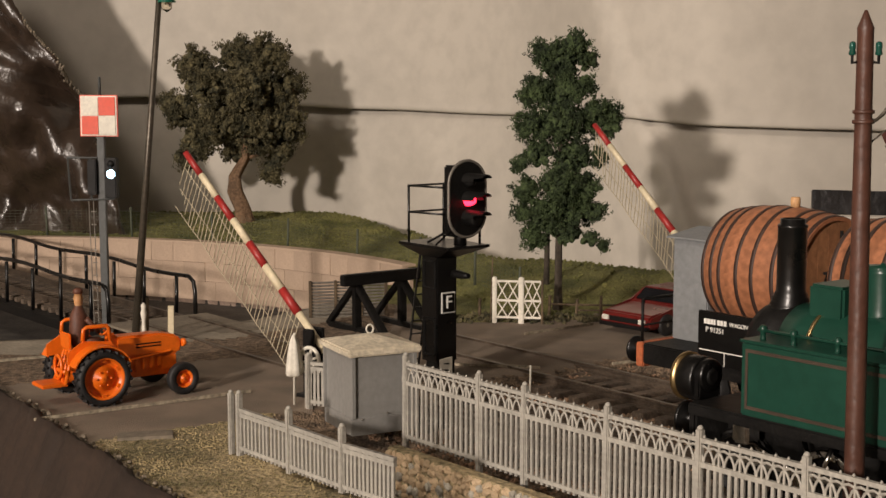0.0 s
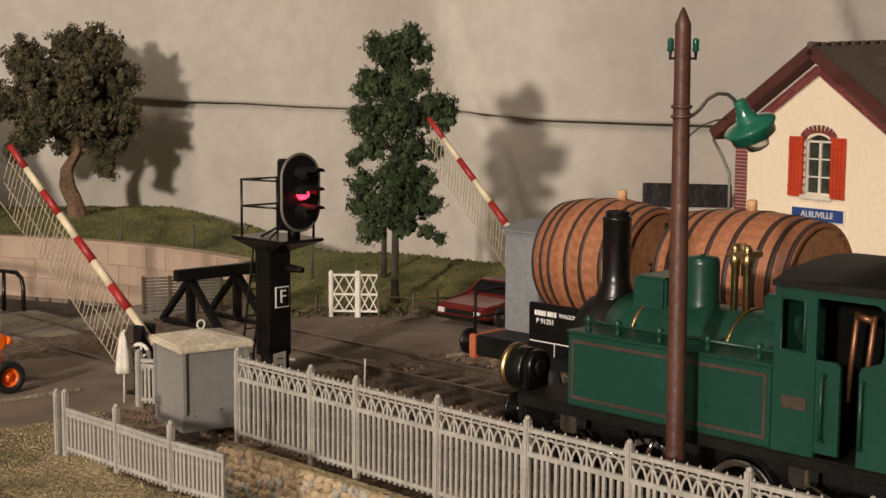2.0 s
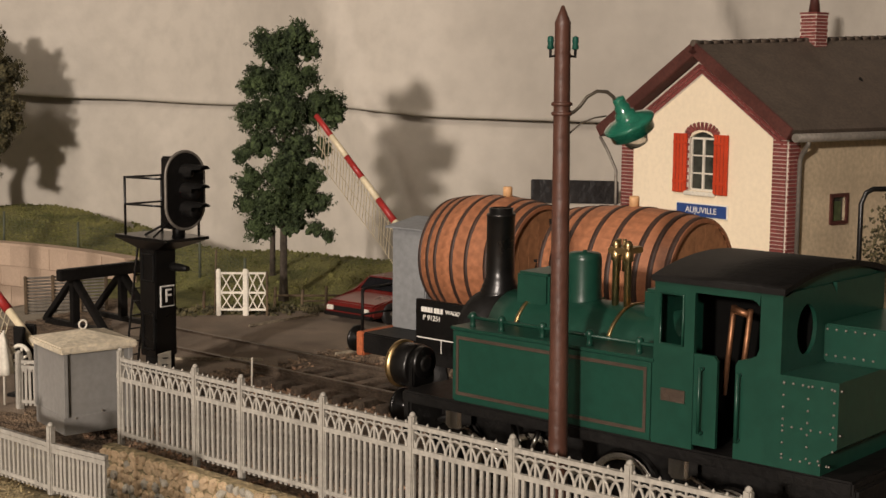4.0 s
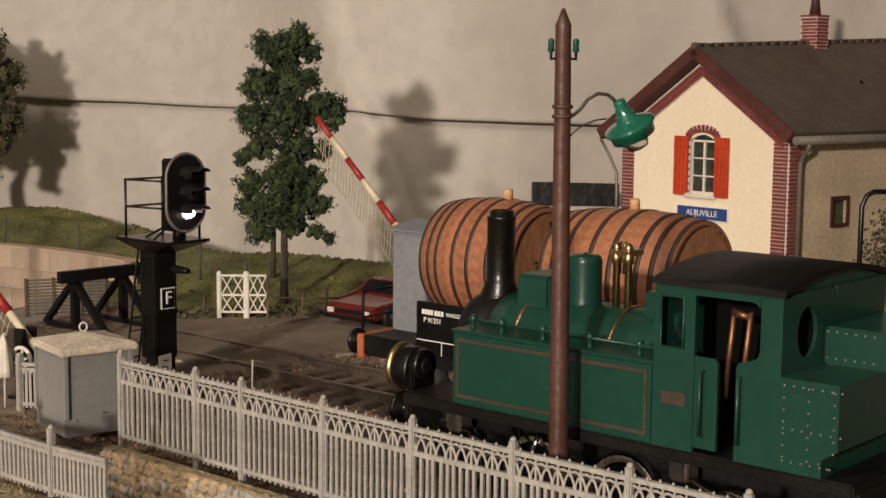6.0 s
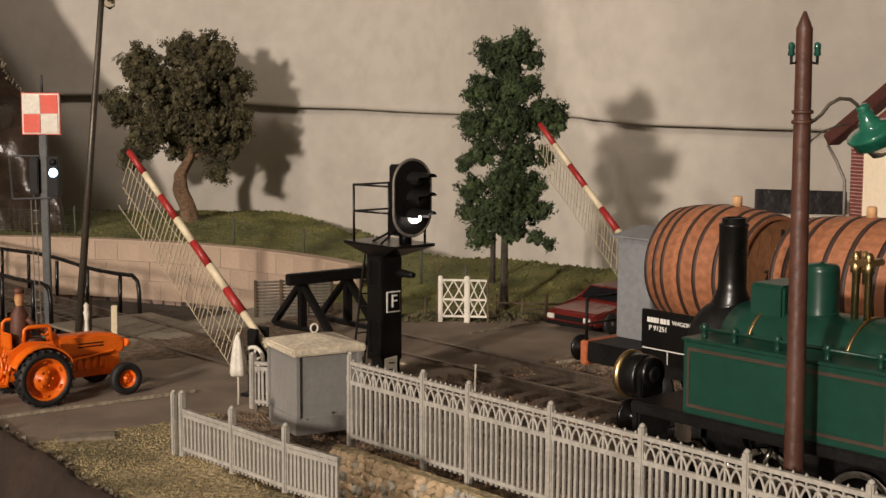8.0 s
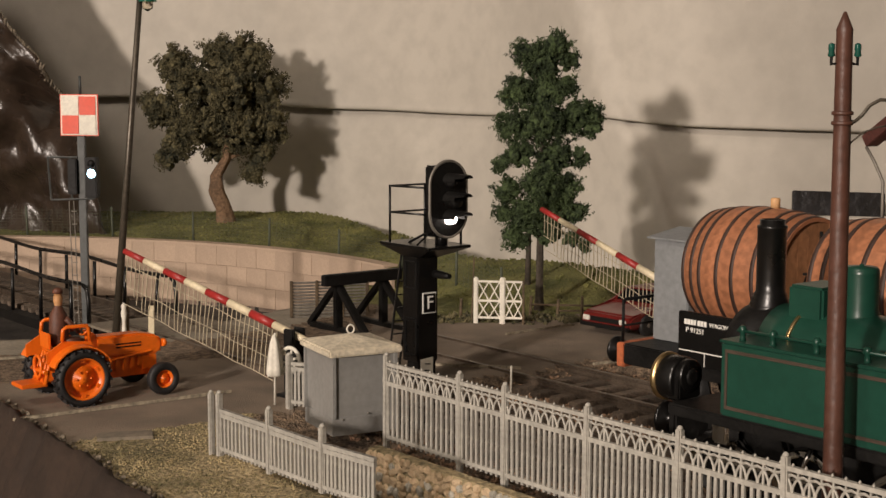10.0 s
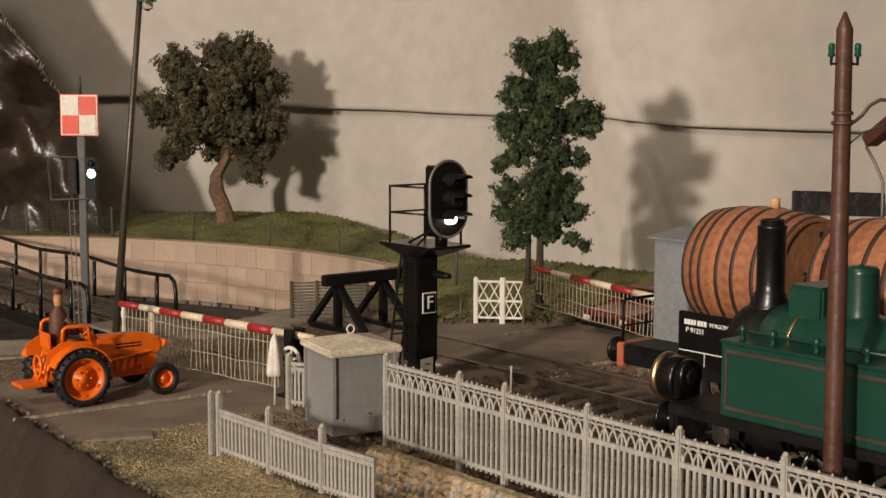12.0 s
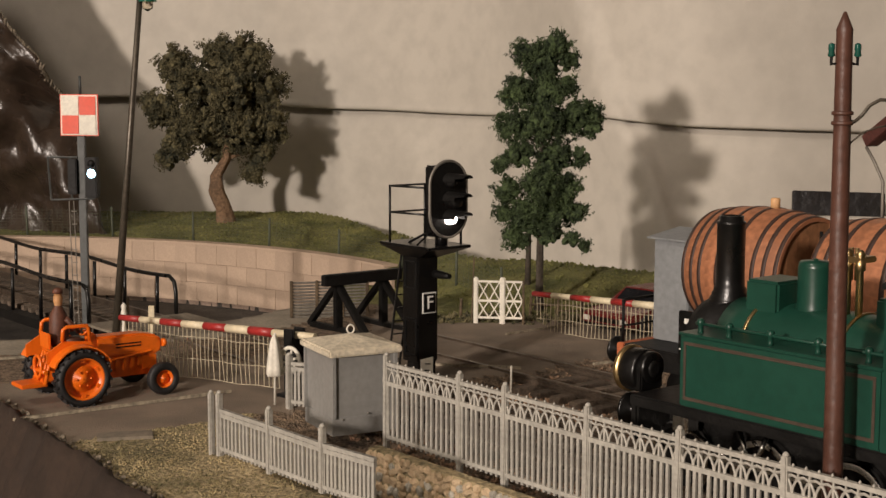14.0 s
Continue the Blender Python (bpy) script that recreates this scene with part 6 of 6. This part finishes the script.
for k in range(13):
    u = k / 12
    a = math.pi * (1 - u)
    y, z = (wy0 + wy1) / 2 + (wy1 - wy0) / 2 * 1.12 * math.cos(a), wz1 + 0.0020 + 0.0062 * math.sin(a)
    ob_ = piece("brick", me_b, arch_b, pose(-0.0004, y, z) @ Matrix.Rotation(a if a < 9 else 0, 4, "X"))
for ya in (wy0 - 0.0016, wy1 + 0.0016):
    jamb = part("window_jamb", box(B(), -0.0004, 0.0010, ya - 0.0022, ya + 0.0022, wz0, wz1 + 0.002), BRICKJOINT, house)
    for k in range(15):
        piece("brick", me_h, jamb, pose(-0.0006, ya + (0.0006 if k % 2 else -0.0006), wz0 + 0.0014 + k * 0.0025))
for nm, ya in (("quoin", 0.0052), ("quoin", GW - 0.0052)):
    q_ = part("quoin", box(B(), -0.0008, 0.001, ya - 0.0052, ya + 0.0052, 0.0, GE), BRICKJOINT, house)
    for k in range(34):
        z = 0.020 + k * 0.0025
        for j in range(2):
            off = -0.0026 if k % 2 == 0 else -0.0052
            yy = ya + off + j * 0.0052 + (0.0 if k % 2 == 0 else 0.0026)
            piece("brick", me_b, q_, pose(-0.0011, yy, z))
qs = part("quoin", box(B(), 0.0, 0.0100, -0.0008, 0.001, 0.0, GE), BRICKJOINT, house)
for k in range(34):
    for j in range(2):
        piece("brick", me_b, qs, pose(0.0026 + j * 0.0052 + (0.0005 if k % 2 else 0), -0.0011, 0.020 + k * 0.0025, 0, 0, 90))
# brick band under the gable verge
for sg in (-1, 1):
    L_ = math.hypot(GW / 2, GA - GE)
    vb = part("verge_band", box(B(), -0.0008, 0.001, 0.0, L_, -0.0085, 0.0008, m=Matrix.Translation((0, 0 if sg < 0 else GW, GE)) @ (Matrix.Identity(4) if sg < 0 else Matrix.Scale(-1, 4, (0, 1, 0))) @ Matrix.Rotation(math.atan2(GA - GE, GW / 2), 4, "X")), BRICKJOINT, house)
    ang_ = math.atan2(GA - GE, GW / 2)
    for r_ in range(3):
        for k in range(15):
            u = (k + 0.5 + (0.5 if r_ == 1 else 0)) / 15.5 * L_
            y, z = u * math.cos(ang_) + 0.0020 * (r_ + 0.5) * math.sin(ang_), GE + u * math.sin(ang_) - (0.0012 + 0.0026 * r_) * math.cos(ang_) - 0.001
            piece("brick", me_b, vb, pose(-0.0011, y if sg < 0 else GW - y, z, math.degrees(ang_) * (1 if sg < 0 else -1), 0, 0))
for ya, yb in ((0.0828, 0.0948), (0.0470, 0.0588)):
    sh = part("shutter", box(B(), -0.0026, -0.0012, ya, yb, 0.0625, 0.1028, 0.0003), SHUTTER, house)
    for z in (0.0690, 0.0960):
        part("ledge", box(B(), -0.0033, -0.0026, ya + 0.0006, yb - 0.0006, z, z + 0.0018), SHUTTER, sh)
    for k in range(1, 4):
        y = ya + (yb - ya) * k / 4
        part("board_joint", box(B(), -0.0027, -0.0025, y - 0.00012, y + 0.00012, 0.0630, 0.1023), VERGE, sh)
sg_ = part("name_sign", box(B(), -0.0016, -0.0002, 0.0462, 0.0912, 0.0462, 0.0558, 0.0003), LETTER, house, "blue enamel station name sign")
part("sign_field", box(B(), -0.0020, -0.0015, 0.0470, 0.0904, 0.0469, 0.0551), ENAMELBLUE, sg_)
words("sign_lettering", "AUJUVILLE", 0.0059, LETTER, sg_, pose(-0.0021, 0.0687, 0.0510, 90, 0, -90))
# roof
ridge_z = 0.1635


def sag(ob):
    """The worn roof climbs a little towards its far end."""
    for v in ob.data.vertices:
        v.co.z += 0.040 * max(0.0, v.co.x) * min(1.0, max(0.0, (v.co.z - GE) / (ridge_z - GE)))
    return ob


for sg in (-1, 1):
    ov = 0.0110 if sg < 0 else 0.0170
    bm = B()
    L_ = math.hypot(GW / 2 + ov, (GW / 2 + ov) * SLOPE)
    m_ = Matrix.Translation((0, GW / 2, ridge_z)) @ Matrix.Rotation((math.atan(SLOPE)) * (1 if sg < 0 else -1), 4, "X")
    box(bm, -0.0095, GL + 0.012, -L_ if sg < 0 else 0.0, 0.0 if sg < 0 else L_, -0.0030, 0.0004, m=m_)
    rp = sag(part("roof_slope", bm, ROOF, house))
    for k in range(9):
        y = (k + 1) * L_ / 9.5
        sag(part("tile_course", box(B(), -0.0090, GL + 0.011, (-y if sg < 0 else y) - 0.0004, (-y if sg < 0 else y) + 0.0004, 0.0003, 0.00055, m=m_), ROOF, rp))
    part("bargeboard", box(B(), -0.0115, -0.0095, -L_ if sg < 0 else 0, 0 if sg < 0 else L_, -0.0072, 0.0012, 0.0004, m=m_), VERGE, rp)
    part("soffit", box(B(), -0.0095, 0.0, -L_ if sg < 0 else 0, 0 if sg < 0 else L_, -0.0072, -0.0030, m=m_), VERGE, rp)
me_r = mesh_of("ridge_tile", lathe(B(), [(0.0020, 0), (0.0024, 0.0010), (0.0020, 0.0100)], 12, pose(0, 0, 0, 0, 90, 0)), ROOF)
rt = sag(part("ridge", rod(B(), (-0.011, GW / 2, ridge_z - 0.0005), (GL, GW / 2, ridge_z - 0.0005), 0.0018), ROOF, house))
for k in range(25):
    piece("ridge_tile", me_r, rt, pose(-0.012 + k * 0.0100, GW / 2, ridge_z + 0.040 * max(0.0, k * 0.01 - 0.012), 0, -2.3 if k > 1 else 0, 0))
bm = B()
rod(bm, (-0.010, -0.0130, 0.1035), (GL, -0.0130, 0.1035), 0.0028, seg=12)
part("gutter", bm, ZINC, house)
bm = B()
tube(bm, [(0.004, -0.0130, 0.1025), (0.005, -0.012, 0.099), (0.008, -0.005, 0.092), (0.009, -0.003, 0.088), (0.009, -0.003, 0.0)], 0.0016, 10)
part("downpipe", bm, ZINC, house)
bm = B()
tube(bm, [(-0.006, GW + 0.018, 0.098), (-0.004, GW + 0.012, 0.088), (-0.003, GW + 0.004, 0.074), (-0.003, GW + 0.003, 0.0)], 0.0011, 8)
part("downpipe", bm, ZINC, house)
chim = part("chimney", box(B(), 0.1120, 0.1256, 0.0645, 0.0785, 0.156, 0.1870), BRICKJOINT, house)
for k in range(11):
    z = 0.1610 + k * 0.0024
    for j in range(3):
        piece("brick", me_b, chim, pose(0.1123, 0.0670 + j * 0.0045 - (0.0010 if k % 2 else 0), z) @ Matrix.Diagonal((1, 0.80, 1, 1)))
        piece("brick", me_b, chim, pose(0.1144 + j * 0.0044 - (0.0010 if k % 2 else 0), 0.0648, z, 0, 0, 90) @ Matrix.Diagonal((1, 0.80, 1, 1)))
part("cap", box(B(), 0.1112, 0.1264, 0.0637, 0.0793, 0.1868, 0.1882, 0.0005), BRICK, chim)
part("chimney_pot", lathe(B(), [(0.0042, 0.1884), (0.0026, 0.2020), (0.0024, 0.2080)], 16, pose(0.1188, 0.0715, 0)), VERGE, chim)
sw = part("side_window", box(B(), sx0, sx1, 0.0020, 0.0026, sz0, sz1), PANE, house)
for xa, xb, za, zb in ((sx0 - 0.0025, sx0, sz0 - 0.002, sz1 + 0.0025), (sx1, sx1 + 0.0025, sz0 - 0.002, sz1 + 0.0025), (sx0, sx1, sz1, sz1 + 0.0025), (sx0, sx1, sz0 - 0.0025, sz0)):
    part("brick_surround", box(B(), xa, xb, -0.0012, 0.0020, za, zb), VERGE, sw)
part("curtain", box(B(), sx0 + 0.004, sx1 - 0.003, 0.0012, 0.0018, sz0, sz1 - 0.003), CURTAIN, sw)
part("roof_vent", lathe(B(), [(0.0030, -0.002), (0.0022, 0.004), (0.0008, 0.006)], 10, pose(0.118, 0.030, 0.136)), SOOT, house)

# bush and bent pipe beside the house
rng = random.Random(9)
bush = thing("bush", "loose olive green shrub beside the house", "shrub", pose(0.4620, 0.835, 0))
vs, fs = [], []
for i in range(2600):
    lean = rng.gauss(0, 0.010)
    c = Vector((0.010 + lean + rng.choice((-0.014, -0.004, 0.006, 0.016)), rng.gauss(0, 0.009), 0.006 + 0.062 * rng.random() * math.exp(-(lean / 0.02) ** 2)))
    s_ = 0.0009 + 0.0012 * rng.random()
    o_ = len(vs)
    R_ = Euler((rng.random() * 6, rng.random() * 6, rng.random() * 6)).to_matrix()
    for p in ((1, 0, 0), (-0.6, 0.8, 0), (-0.6, -0.8, 0), (0.1, 0.1, 0.7), (0, 0, -0.6)):
        vs.append(tuple(c + R_ @ (Vector(p) * s_)))
    fs += [(o_, o_ + 1, o_ + 3), (o_ + 1, o_ + 2, o_ + 3), (o_ + 2, o_, o_ + 3), (o_ + 1, o_, o_ + 4), (o_ + 2, o_ + 1, o_ + 4), (o_, o_ + 2, o_ + 4)]
me_ = bpy.data.meshes.new("foliage")
me_.from_pydata(vs, [], fs)
me_.materials.append(LEAF1)
ob_ = new("foliage", me_)
ob_.parent = bush
part("stem", rod(B(), (0, 0, -0.002), (0.001, 0, 0.03), 0.002, 0.001, 8), BARK1, bush)
hoop = thing("pipe_hoop", "black bent pipe standing behind the engine", "pipe", TRACK @ pose(-0.2468, 0.55, 0))
bm = B()
s2 = Tc @ Vector((1, 0, 0))
tube(bm, [Vector((0, 0, -0.002)), Vector((0, 0, 0.090)), s2 * 0.002 + Vector((0, 0, 0.0945)), s2 * 0.005 + Vector((0, 0, 0.096)), s2 * 0.045 + Vector((0, 0, 0.096)), s2 * 0.048 + Vector((0, 0, 0.0945)), s2 * 0.05 + Vector((0, 0, 0.090)), s2 * 0.05 + Vector((0, 0, -0.002))], 0.0011, 10)
part("pipe", bm, BLACK, hoop)

# black painted panel leaning against the backdrop foot
bp_ = tagged(part("black_panel", box(B(), -0.033, 0.033, 0, 0.004, -0.010, 0.007, 0.0006), COALMAT, None, m=pose(0.2945, 1.0, 0.0585, -8, 1.5, 0)), "glossy black rough-painted panel on a ledge", "panel")
tagged(part("ledge", box(B(), 0.255, 0.34, 1.0, 1.035, -0.02, 0.048, 0.001), BACKDROP), "grey ledge under the black panel", "ledge")


# ---- rock faces ----
def rock_sheet(name, label, x0, x1, z0, z1, f, nx, nz, material):
    v_ = [f(x0 + (x1 - x0) * i / nx, z0 + (z1 - z0) * k / nz) for k in range(nz + 1) for i in range(nx + 1)]
    f_ = [(k * (nx + 1) + i, k * (nx + 1) + i + 1, (k + 1) * (nx + 1) + i + 1, (k + 1) * (nx + 1) + i) for k in range(nz) for i in range(nx)]
    me_ = bpy.data.meshes.new(name)
    me_.from_pydata(v_, [], f_)
    me_.materials.append(material)
    me_.polygons.foreach_set("use_smooth", [True] * len(f_))
    ob_ = tagged(new(name, me_), label, "rock face")
    s_ = ob_.modifiers.new("thickness", "SOLIDIFY")
    s_.thickness = 0.004
    return ob_


def rockface(u, z):
    edge = float(np.interp(z, (0, 0.033, 0.135, 0.21, 0.32), (-0.262, -0.266, -0.303, -0.357, -0.43))) + 0.008 * noise.noise(Vector((z * 40, 0, 5)))
    x = edge - u
    y = 1.17 + 0.10 * u + 0.030 * noise.noise(Vector((u * 16, z * 12, 2))) + 0.022 * abs(noise.noise(Vector((u * 26 + z * 9, z * 20 - u * 8, 7)))) + 0.0015 * noise.noise(Vector((u * 80, z * 70, 7))) + 0.05 * max(0, z)
    k = 1.03
    return (x * k, y * k, 0.14 + (z - 0.14) * k)


rock = rock_sheet("rock_face", "shiny dark brown painted rock face with a pale plaster edge", 0.0, 0.4, 0.0, 0.32, rockface, 110, 90, ROCK)
bm = B()
for k in range(140):
    p = Vector(rockface(0.0, 0.06 + 0.25 * k / 140))
    r = 0.0013 + 0.0014 * noise.noise(Vector((k * 0.9, 2, 0)))
    o = 0.0022 * noise.noise(Vector((k * 0.7, 5, 0)))
    lathe(bm, [(r * 0.5, -2.2 * r), (r, -r), (r * 0.8, r), (r * 0.3, 2.2 * r)], 6, pose(p.x - 0.001 + o, p.y - 0.002, p.z + o, k * 37 % 40, k * 53 % 40, 0))
part("plaster_edge", bm, CUTEDGE, rock, "pale crumbling plaster edge")


# the cut front of the landscape: a ragged pale lip over a brown painted slope
def front_slope(u, v):
    """u along the front edge, v from the lip (0) down to the table (1)."""
    s = -0.08 + 0.52 * u
    off = edge_wave(s)
    p = EDGE_A + EDGE_D * s + EDGE_N * (off + 0.0005 + 0.05 * v + 0.004 * noise.noise(Vector((u * 12, v * 5, 3))) * v)
    z = 0.0010 + 0.0012 * noise.noise(Vector((s * 90, 0, 1))) - 0.10 * v - 0.02 * v * v
    return (p.x, p.y, z)


ob_ = rock_sheet("landscape_front", "matt dark brown painted front slope of the landscape", 0.0, 1.0, 0.0, 1.0, front_slope, 260, 24, NEARROCK)
bm = B()
rng = random.Random(12)
for k in range(260):
    s = -0.06 + 0.5 * k / 260
    p = EDGE_A + EDGE_D * s + EDGE_N * (edge_wave(s) + rng.uniform(-0.0025, 0.0008))
    r = rng.uniform(0.0005, 0.0014)
    lathe(bm, [(r * 0.5, -r), (r, 0), (r * 0.6, r * 0.8)], 5, pose(p.x, p.y, rng.uniform(-0.0005, 0.0012), rng.uniform(0, 60), rng.uniform(0, 60), 0))
tagged(part("edge_crumbs", bm, CUTEDGE), "pale plaster crumbs along the cut landscape edge", "rubble", kind="stuff")

# ---- retaining wall of rubble below the railway fence ----
rng = random.Random(4)
WALL_C = 0.3127
rub = thing("rubble_wall", "low retaining wall of ochre and grey rubble under the fence", "stone wall", TRACK)
bm = B()
box(bm, -0.4362, -0.20, WALL_C + 0.0006, WALL_C + 0.0062, -0.034, 0.0006, 0.0004)
part("core", bm, EARTH, rub)
protos = []
for k in range(9):
    b2 = B()
    bmesh.ops.create_icosphere(b2, subdivisions=2, radius=1.0)
    for v in b2.verts:
        p = v.co.copy()
        q = Vector([math.copysign(abs(a) ** 0.85, a) for a in p])
        v.co = Vector((q.x, q.y * 0.8, q.z)) * (0.86 + 0.30 * noise.noise(p * 1.7 + Vector((k * 9, 0, 0))))
    protos.append(mesh_of("stone", b2, STONE if k % 3 else STONEGREY))
z = 0.0004
while z > -0.030:
    h = rng.uniform(0.0024, 0.0040)
    s = -0.4365 + rng.uniform(0, 0.004)
    while s < -0.26:
        w_ = rng.uniform(0.0024, 0.0056)
        piece("stone", rng.choice(protos), rub, pose(s + w_ / 2, WALL_C + rng.uniform(0.0002, 0.0010), z - h / 2 + rng.uniform(-0.0006, 0.0006), rng.uniform(-8, 8), rng.uniform(-40, 40), rng.uniform(-10, 10)) @ Matrix.Diagonal((w_ * 0.58, 0.0017, h * 0.64, 1)))
        s += w_
    z -= h

# ---- road lines, cover slab, small stakes ----


def strip(name, label, a, b, w_, mt, z=0.0012):
    a, b = Vector(a), Vector(b)
    L_ = (b - a).length
    bm = B()
    n = 24
    for i in range(n):
        x0_, x1_ = L_ * i / n, L_ * (i + 1) / n
        ww = w_ * (0.75 + 0.4 * random.random())
        box(bm, x0_, x1_, -ww / 2, ww / 2, -0.001, 0.0003)
    return tagged(part(name, bm, mt, None, m=pose(a.x, a.y, z, 0, 0, math.degrees(math.atan2(b.y - a.y, b.x - a.x)))), label, kind="structure")


strip("road_line_1", "worn pale road edge line", (-0.1710, 0.5805), (-0.088, 0.6360), 0.0014, LINE)
strip("road_line_2", "worn pale road edge line", (-0.255, 0.692), (-0.185, 0.7290), 0.0014, LINE)
strip("road_line_3", "worn pale edge of the crossing boards", (0.0, 0.7000), (0.048, 0.6900), 0.0008, LINE)
strip("road_line_4", "worn pale edge of the crossing boards", (0.046, 0.7860), (0.088, 0.8200), 0.0008, LINE)
strip("road_line_5", "worn pale edge of the crossing boards", (0.085, 0.7000), (0.112, 0.7150), 0.0008, LINE)
slab = tagged(part("cover_slab", box(B(), -0.011, 0.011, -0.0052, 0.0052, -0.002, 0.0012, 0.0004), SLABMAT, None, m=pose(-0.1190, 0.5545, 0, 0, 0, 12)), "thin pale stone cover slab on the verge", "slab")
for x, y, h, mt, w_ in ((-0.1490, 0.765, 0.020, PALEWOOD, 0.0016), (-0.166, 0.785, 0.0215, FENCEWOOD, 0.0008), (0.0400, 0.640, 0.012, WHITE, 0.0004)):
    tagged(part("marker_post", box(B(), -w_, w_, -w_, w_, -0.002, h, 0.0002), CREAM if mt is PALEWOOD else mt, None, m=pose(x, y, 0, 0, 1, 10)), "short upright marker post beside the track", "post")
fl2 = tagged(part("white_figure", lathe(B(), [(0.0010, 0.0), (0.0014, 0.006), (0.0010, 0.012), (0.0018, 0.0165), (0.0012, 0.0185), (0.0016, 0.0205), (0.0003, 0.0222)], 10), WHITE, None, m=pose(-0.1630, 0.762, 0)), "small white painted point indicator", "indicator")

# ---- loose scatter: flock crumbs on the verge, chips in the ballast, tufts on the bank ----


def scatter(name, label, n_, material, where, size, seed):
    rg = random.Random(seed)
    vs, fs = [], []
    k = 0
    while k < n_:
        x, y = where(rg)
        z = ground_height(x, y)
        s_ = rg.uniform(*size)
        R_ = Euler((rg.random() * 6, rg.random() * 6, rg.random() * 6)).to_matrix()
        o_ = len(vs)
        for p in ((1, 0, 0), (-0.7, 0.8, 0), (-0.6, -0.8, 0.1), (0.1, 0.1, 0.8), (0, 0, -0.7)):
            v = R_ @ (Vector(p) * s_)
            vs.append((x + v.x, y + v.y, z + v.z + s_ * 0.2))
        fs += [(o_, o_ + 1, o_ + 3), (o_ + 1, o_ + 2, o_ + 3), (o_ + 2, o_, o_ + 3), (o_ + 1, o_, o_ + 4), (o_ + 2, o_ + 1, o_ + 4), (o_, o_ + 2, o_ + 4)]
        k += 1
    me_ = bpy.data.meshes.new(name)
    me_.from_pydata(vs, [], fs)
    me_.materials.append(material)
    return tagged(new(name, me_), label, kind="stuff")


def verge_spot(rg):
    while True:
        x, y = rg.uniform(-0.20, 0.02), rg.uniform(0.40, 0.60)
        if ground_kind(x, y) == 0 and not past_edge(x, y) and noise.noise(Vector((x * 45, y * 45, 2))) + rg.uniform(-0.5, 0.5) > -0.1:
            return x, y


def ballast_spot(rg):
    p = on_track(rg.uniform(-0.505, -0.25), rg.uniform(0.33, 0.53))
    return p.x, p.y


def bank_spot(rg):
    while True:
        x, y = rg.uniform(-0.35, 0.24), rg.uniform(0.83, 1.4)
        if ground_kind(x, y) == 3 and (Vector((x, y)) - PIT).length > PIT_R + 0.012:
            return x, y


scatter("verge_scatter", "coarse straw and olive scatter on the verge", 6500, SCATTER, verge_spot, (0.0003, 0.0007), 21)
scatter("ballast_chips", "loose brown ballast chips between the sleepers", 6500, CHIPS, ballast_spot, (0.0006, 0.0015), 22)
scatter("bank_tufts", "short flock grass tufts on the bank", 9000, GRASS, bank_spot, (0.0006, 0.0018), 23)
scatter("bank_weeds", "dark weeds and twigs at the foot of the bank", 500, LEAF1, lambda rg: (rg.uniform(-0.01, 0.13), 0.842 + rg.gauss(0, 0.008)), (0.0010, 0.0028), 24)


def motions():
    """Everything that moves: the two booms, the added signal lens covers and the engine."""
    near0 = pose(*NEAR_PIV, 0, 0, near_head)
    far0 = pose(*FAR_PIV, 0, 0, far_head)
    near_lift = ((0, 45.8), (8.0, 45.8), (8.4, 45.7), (8.5, 45.0), (8.6, 41.5), (8.7, 36.0), (9.2, 26.0), (10.0, 16.0), (10.8, 10.6), (11.2, 8.6), (11.6, 3.9), (12.0, 2.3), (12.2, 0.0), (12.8, -0.6), (14, -1.3))
    far_lift = ((0, 41.5), (8.0, 41.5), (8.5, 41.3), (8.6, 40.2), (8.7, 37.0), (9.2, 28.0), (10.0, 18.0), (10.8, 12.1), (11.4, 6.7), (12.0, 3.3), (12.6, 0.3), (12.9, -1.9), (14, -3.0))
    walk(near_boom, [(t, near0 @ pose(0, 0, 0, 0, -a, 0)) for t, a in near_lift])
    walk(far_boom, [(t, far0 @ pose(0, 0, 0, 0, -a, 0)) for t, a in far_lift])
    # the skirts swing towards the plumb line as the booms rise
    for hung, lift, share in ((near_skirt, near_lift, 0.55), (far_skirt, far_lift, 0.90)):
        for ob, place, deep in hung:
            rows = []
            for t, a in lift:
                b = share * a
                if deep:
                    rows.append((t, pose(place.x - deep * math.sin(radians(b)), 0, place.z - deep * math.cos(radians(b)))))
                else:
                    rows.append((t, pose(place.x, 0, place.z, 0, b, 0)))
            walk(ob, rows)
    rz, wz = lens_z["red"], lens_z["white"]
    walk(red_off_cover, [(t, pose(x, 0, rz)) for t, x in ((0, 0.0188), (2.30, 0.0188), (2.40, 0.0272), (14, 0.0272))])
    walk(white_off_cover, [(t, pose(x, 0, wz)) for t, x in ((0, 0.0272), (5.0, 0.0272), (5.1, 0.0188), (14, 0.0188))])
    l0 = TRACK @ pose(LOCO_S, LOCO_C, 0)
    walk(loco, [(t, l0 @ pose(-dx, 0, 0)) for t, dx in ((0, 0), (12.9, 0), (13.05, 0.0005), (13.3, 0.0040), (13.5, 0.0066), (14, 0.0175))])


motions()
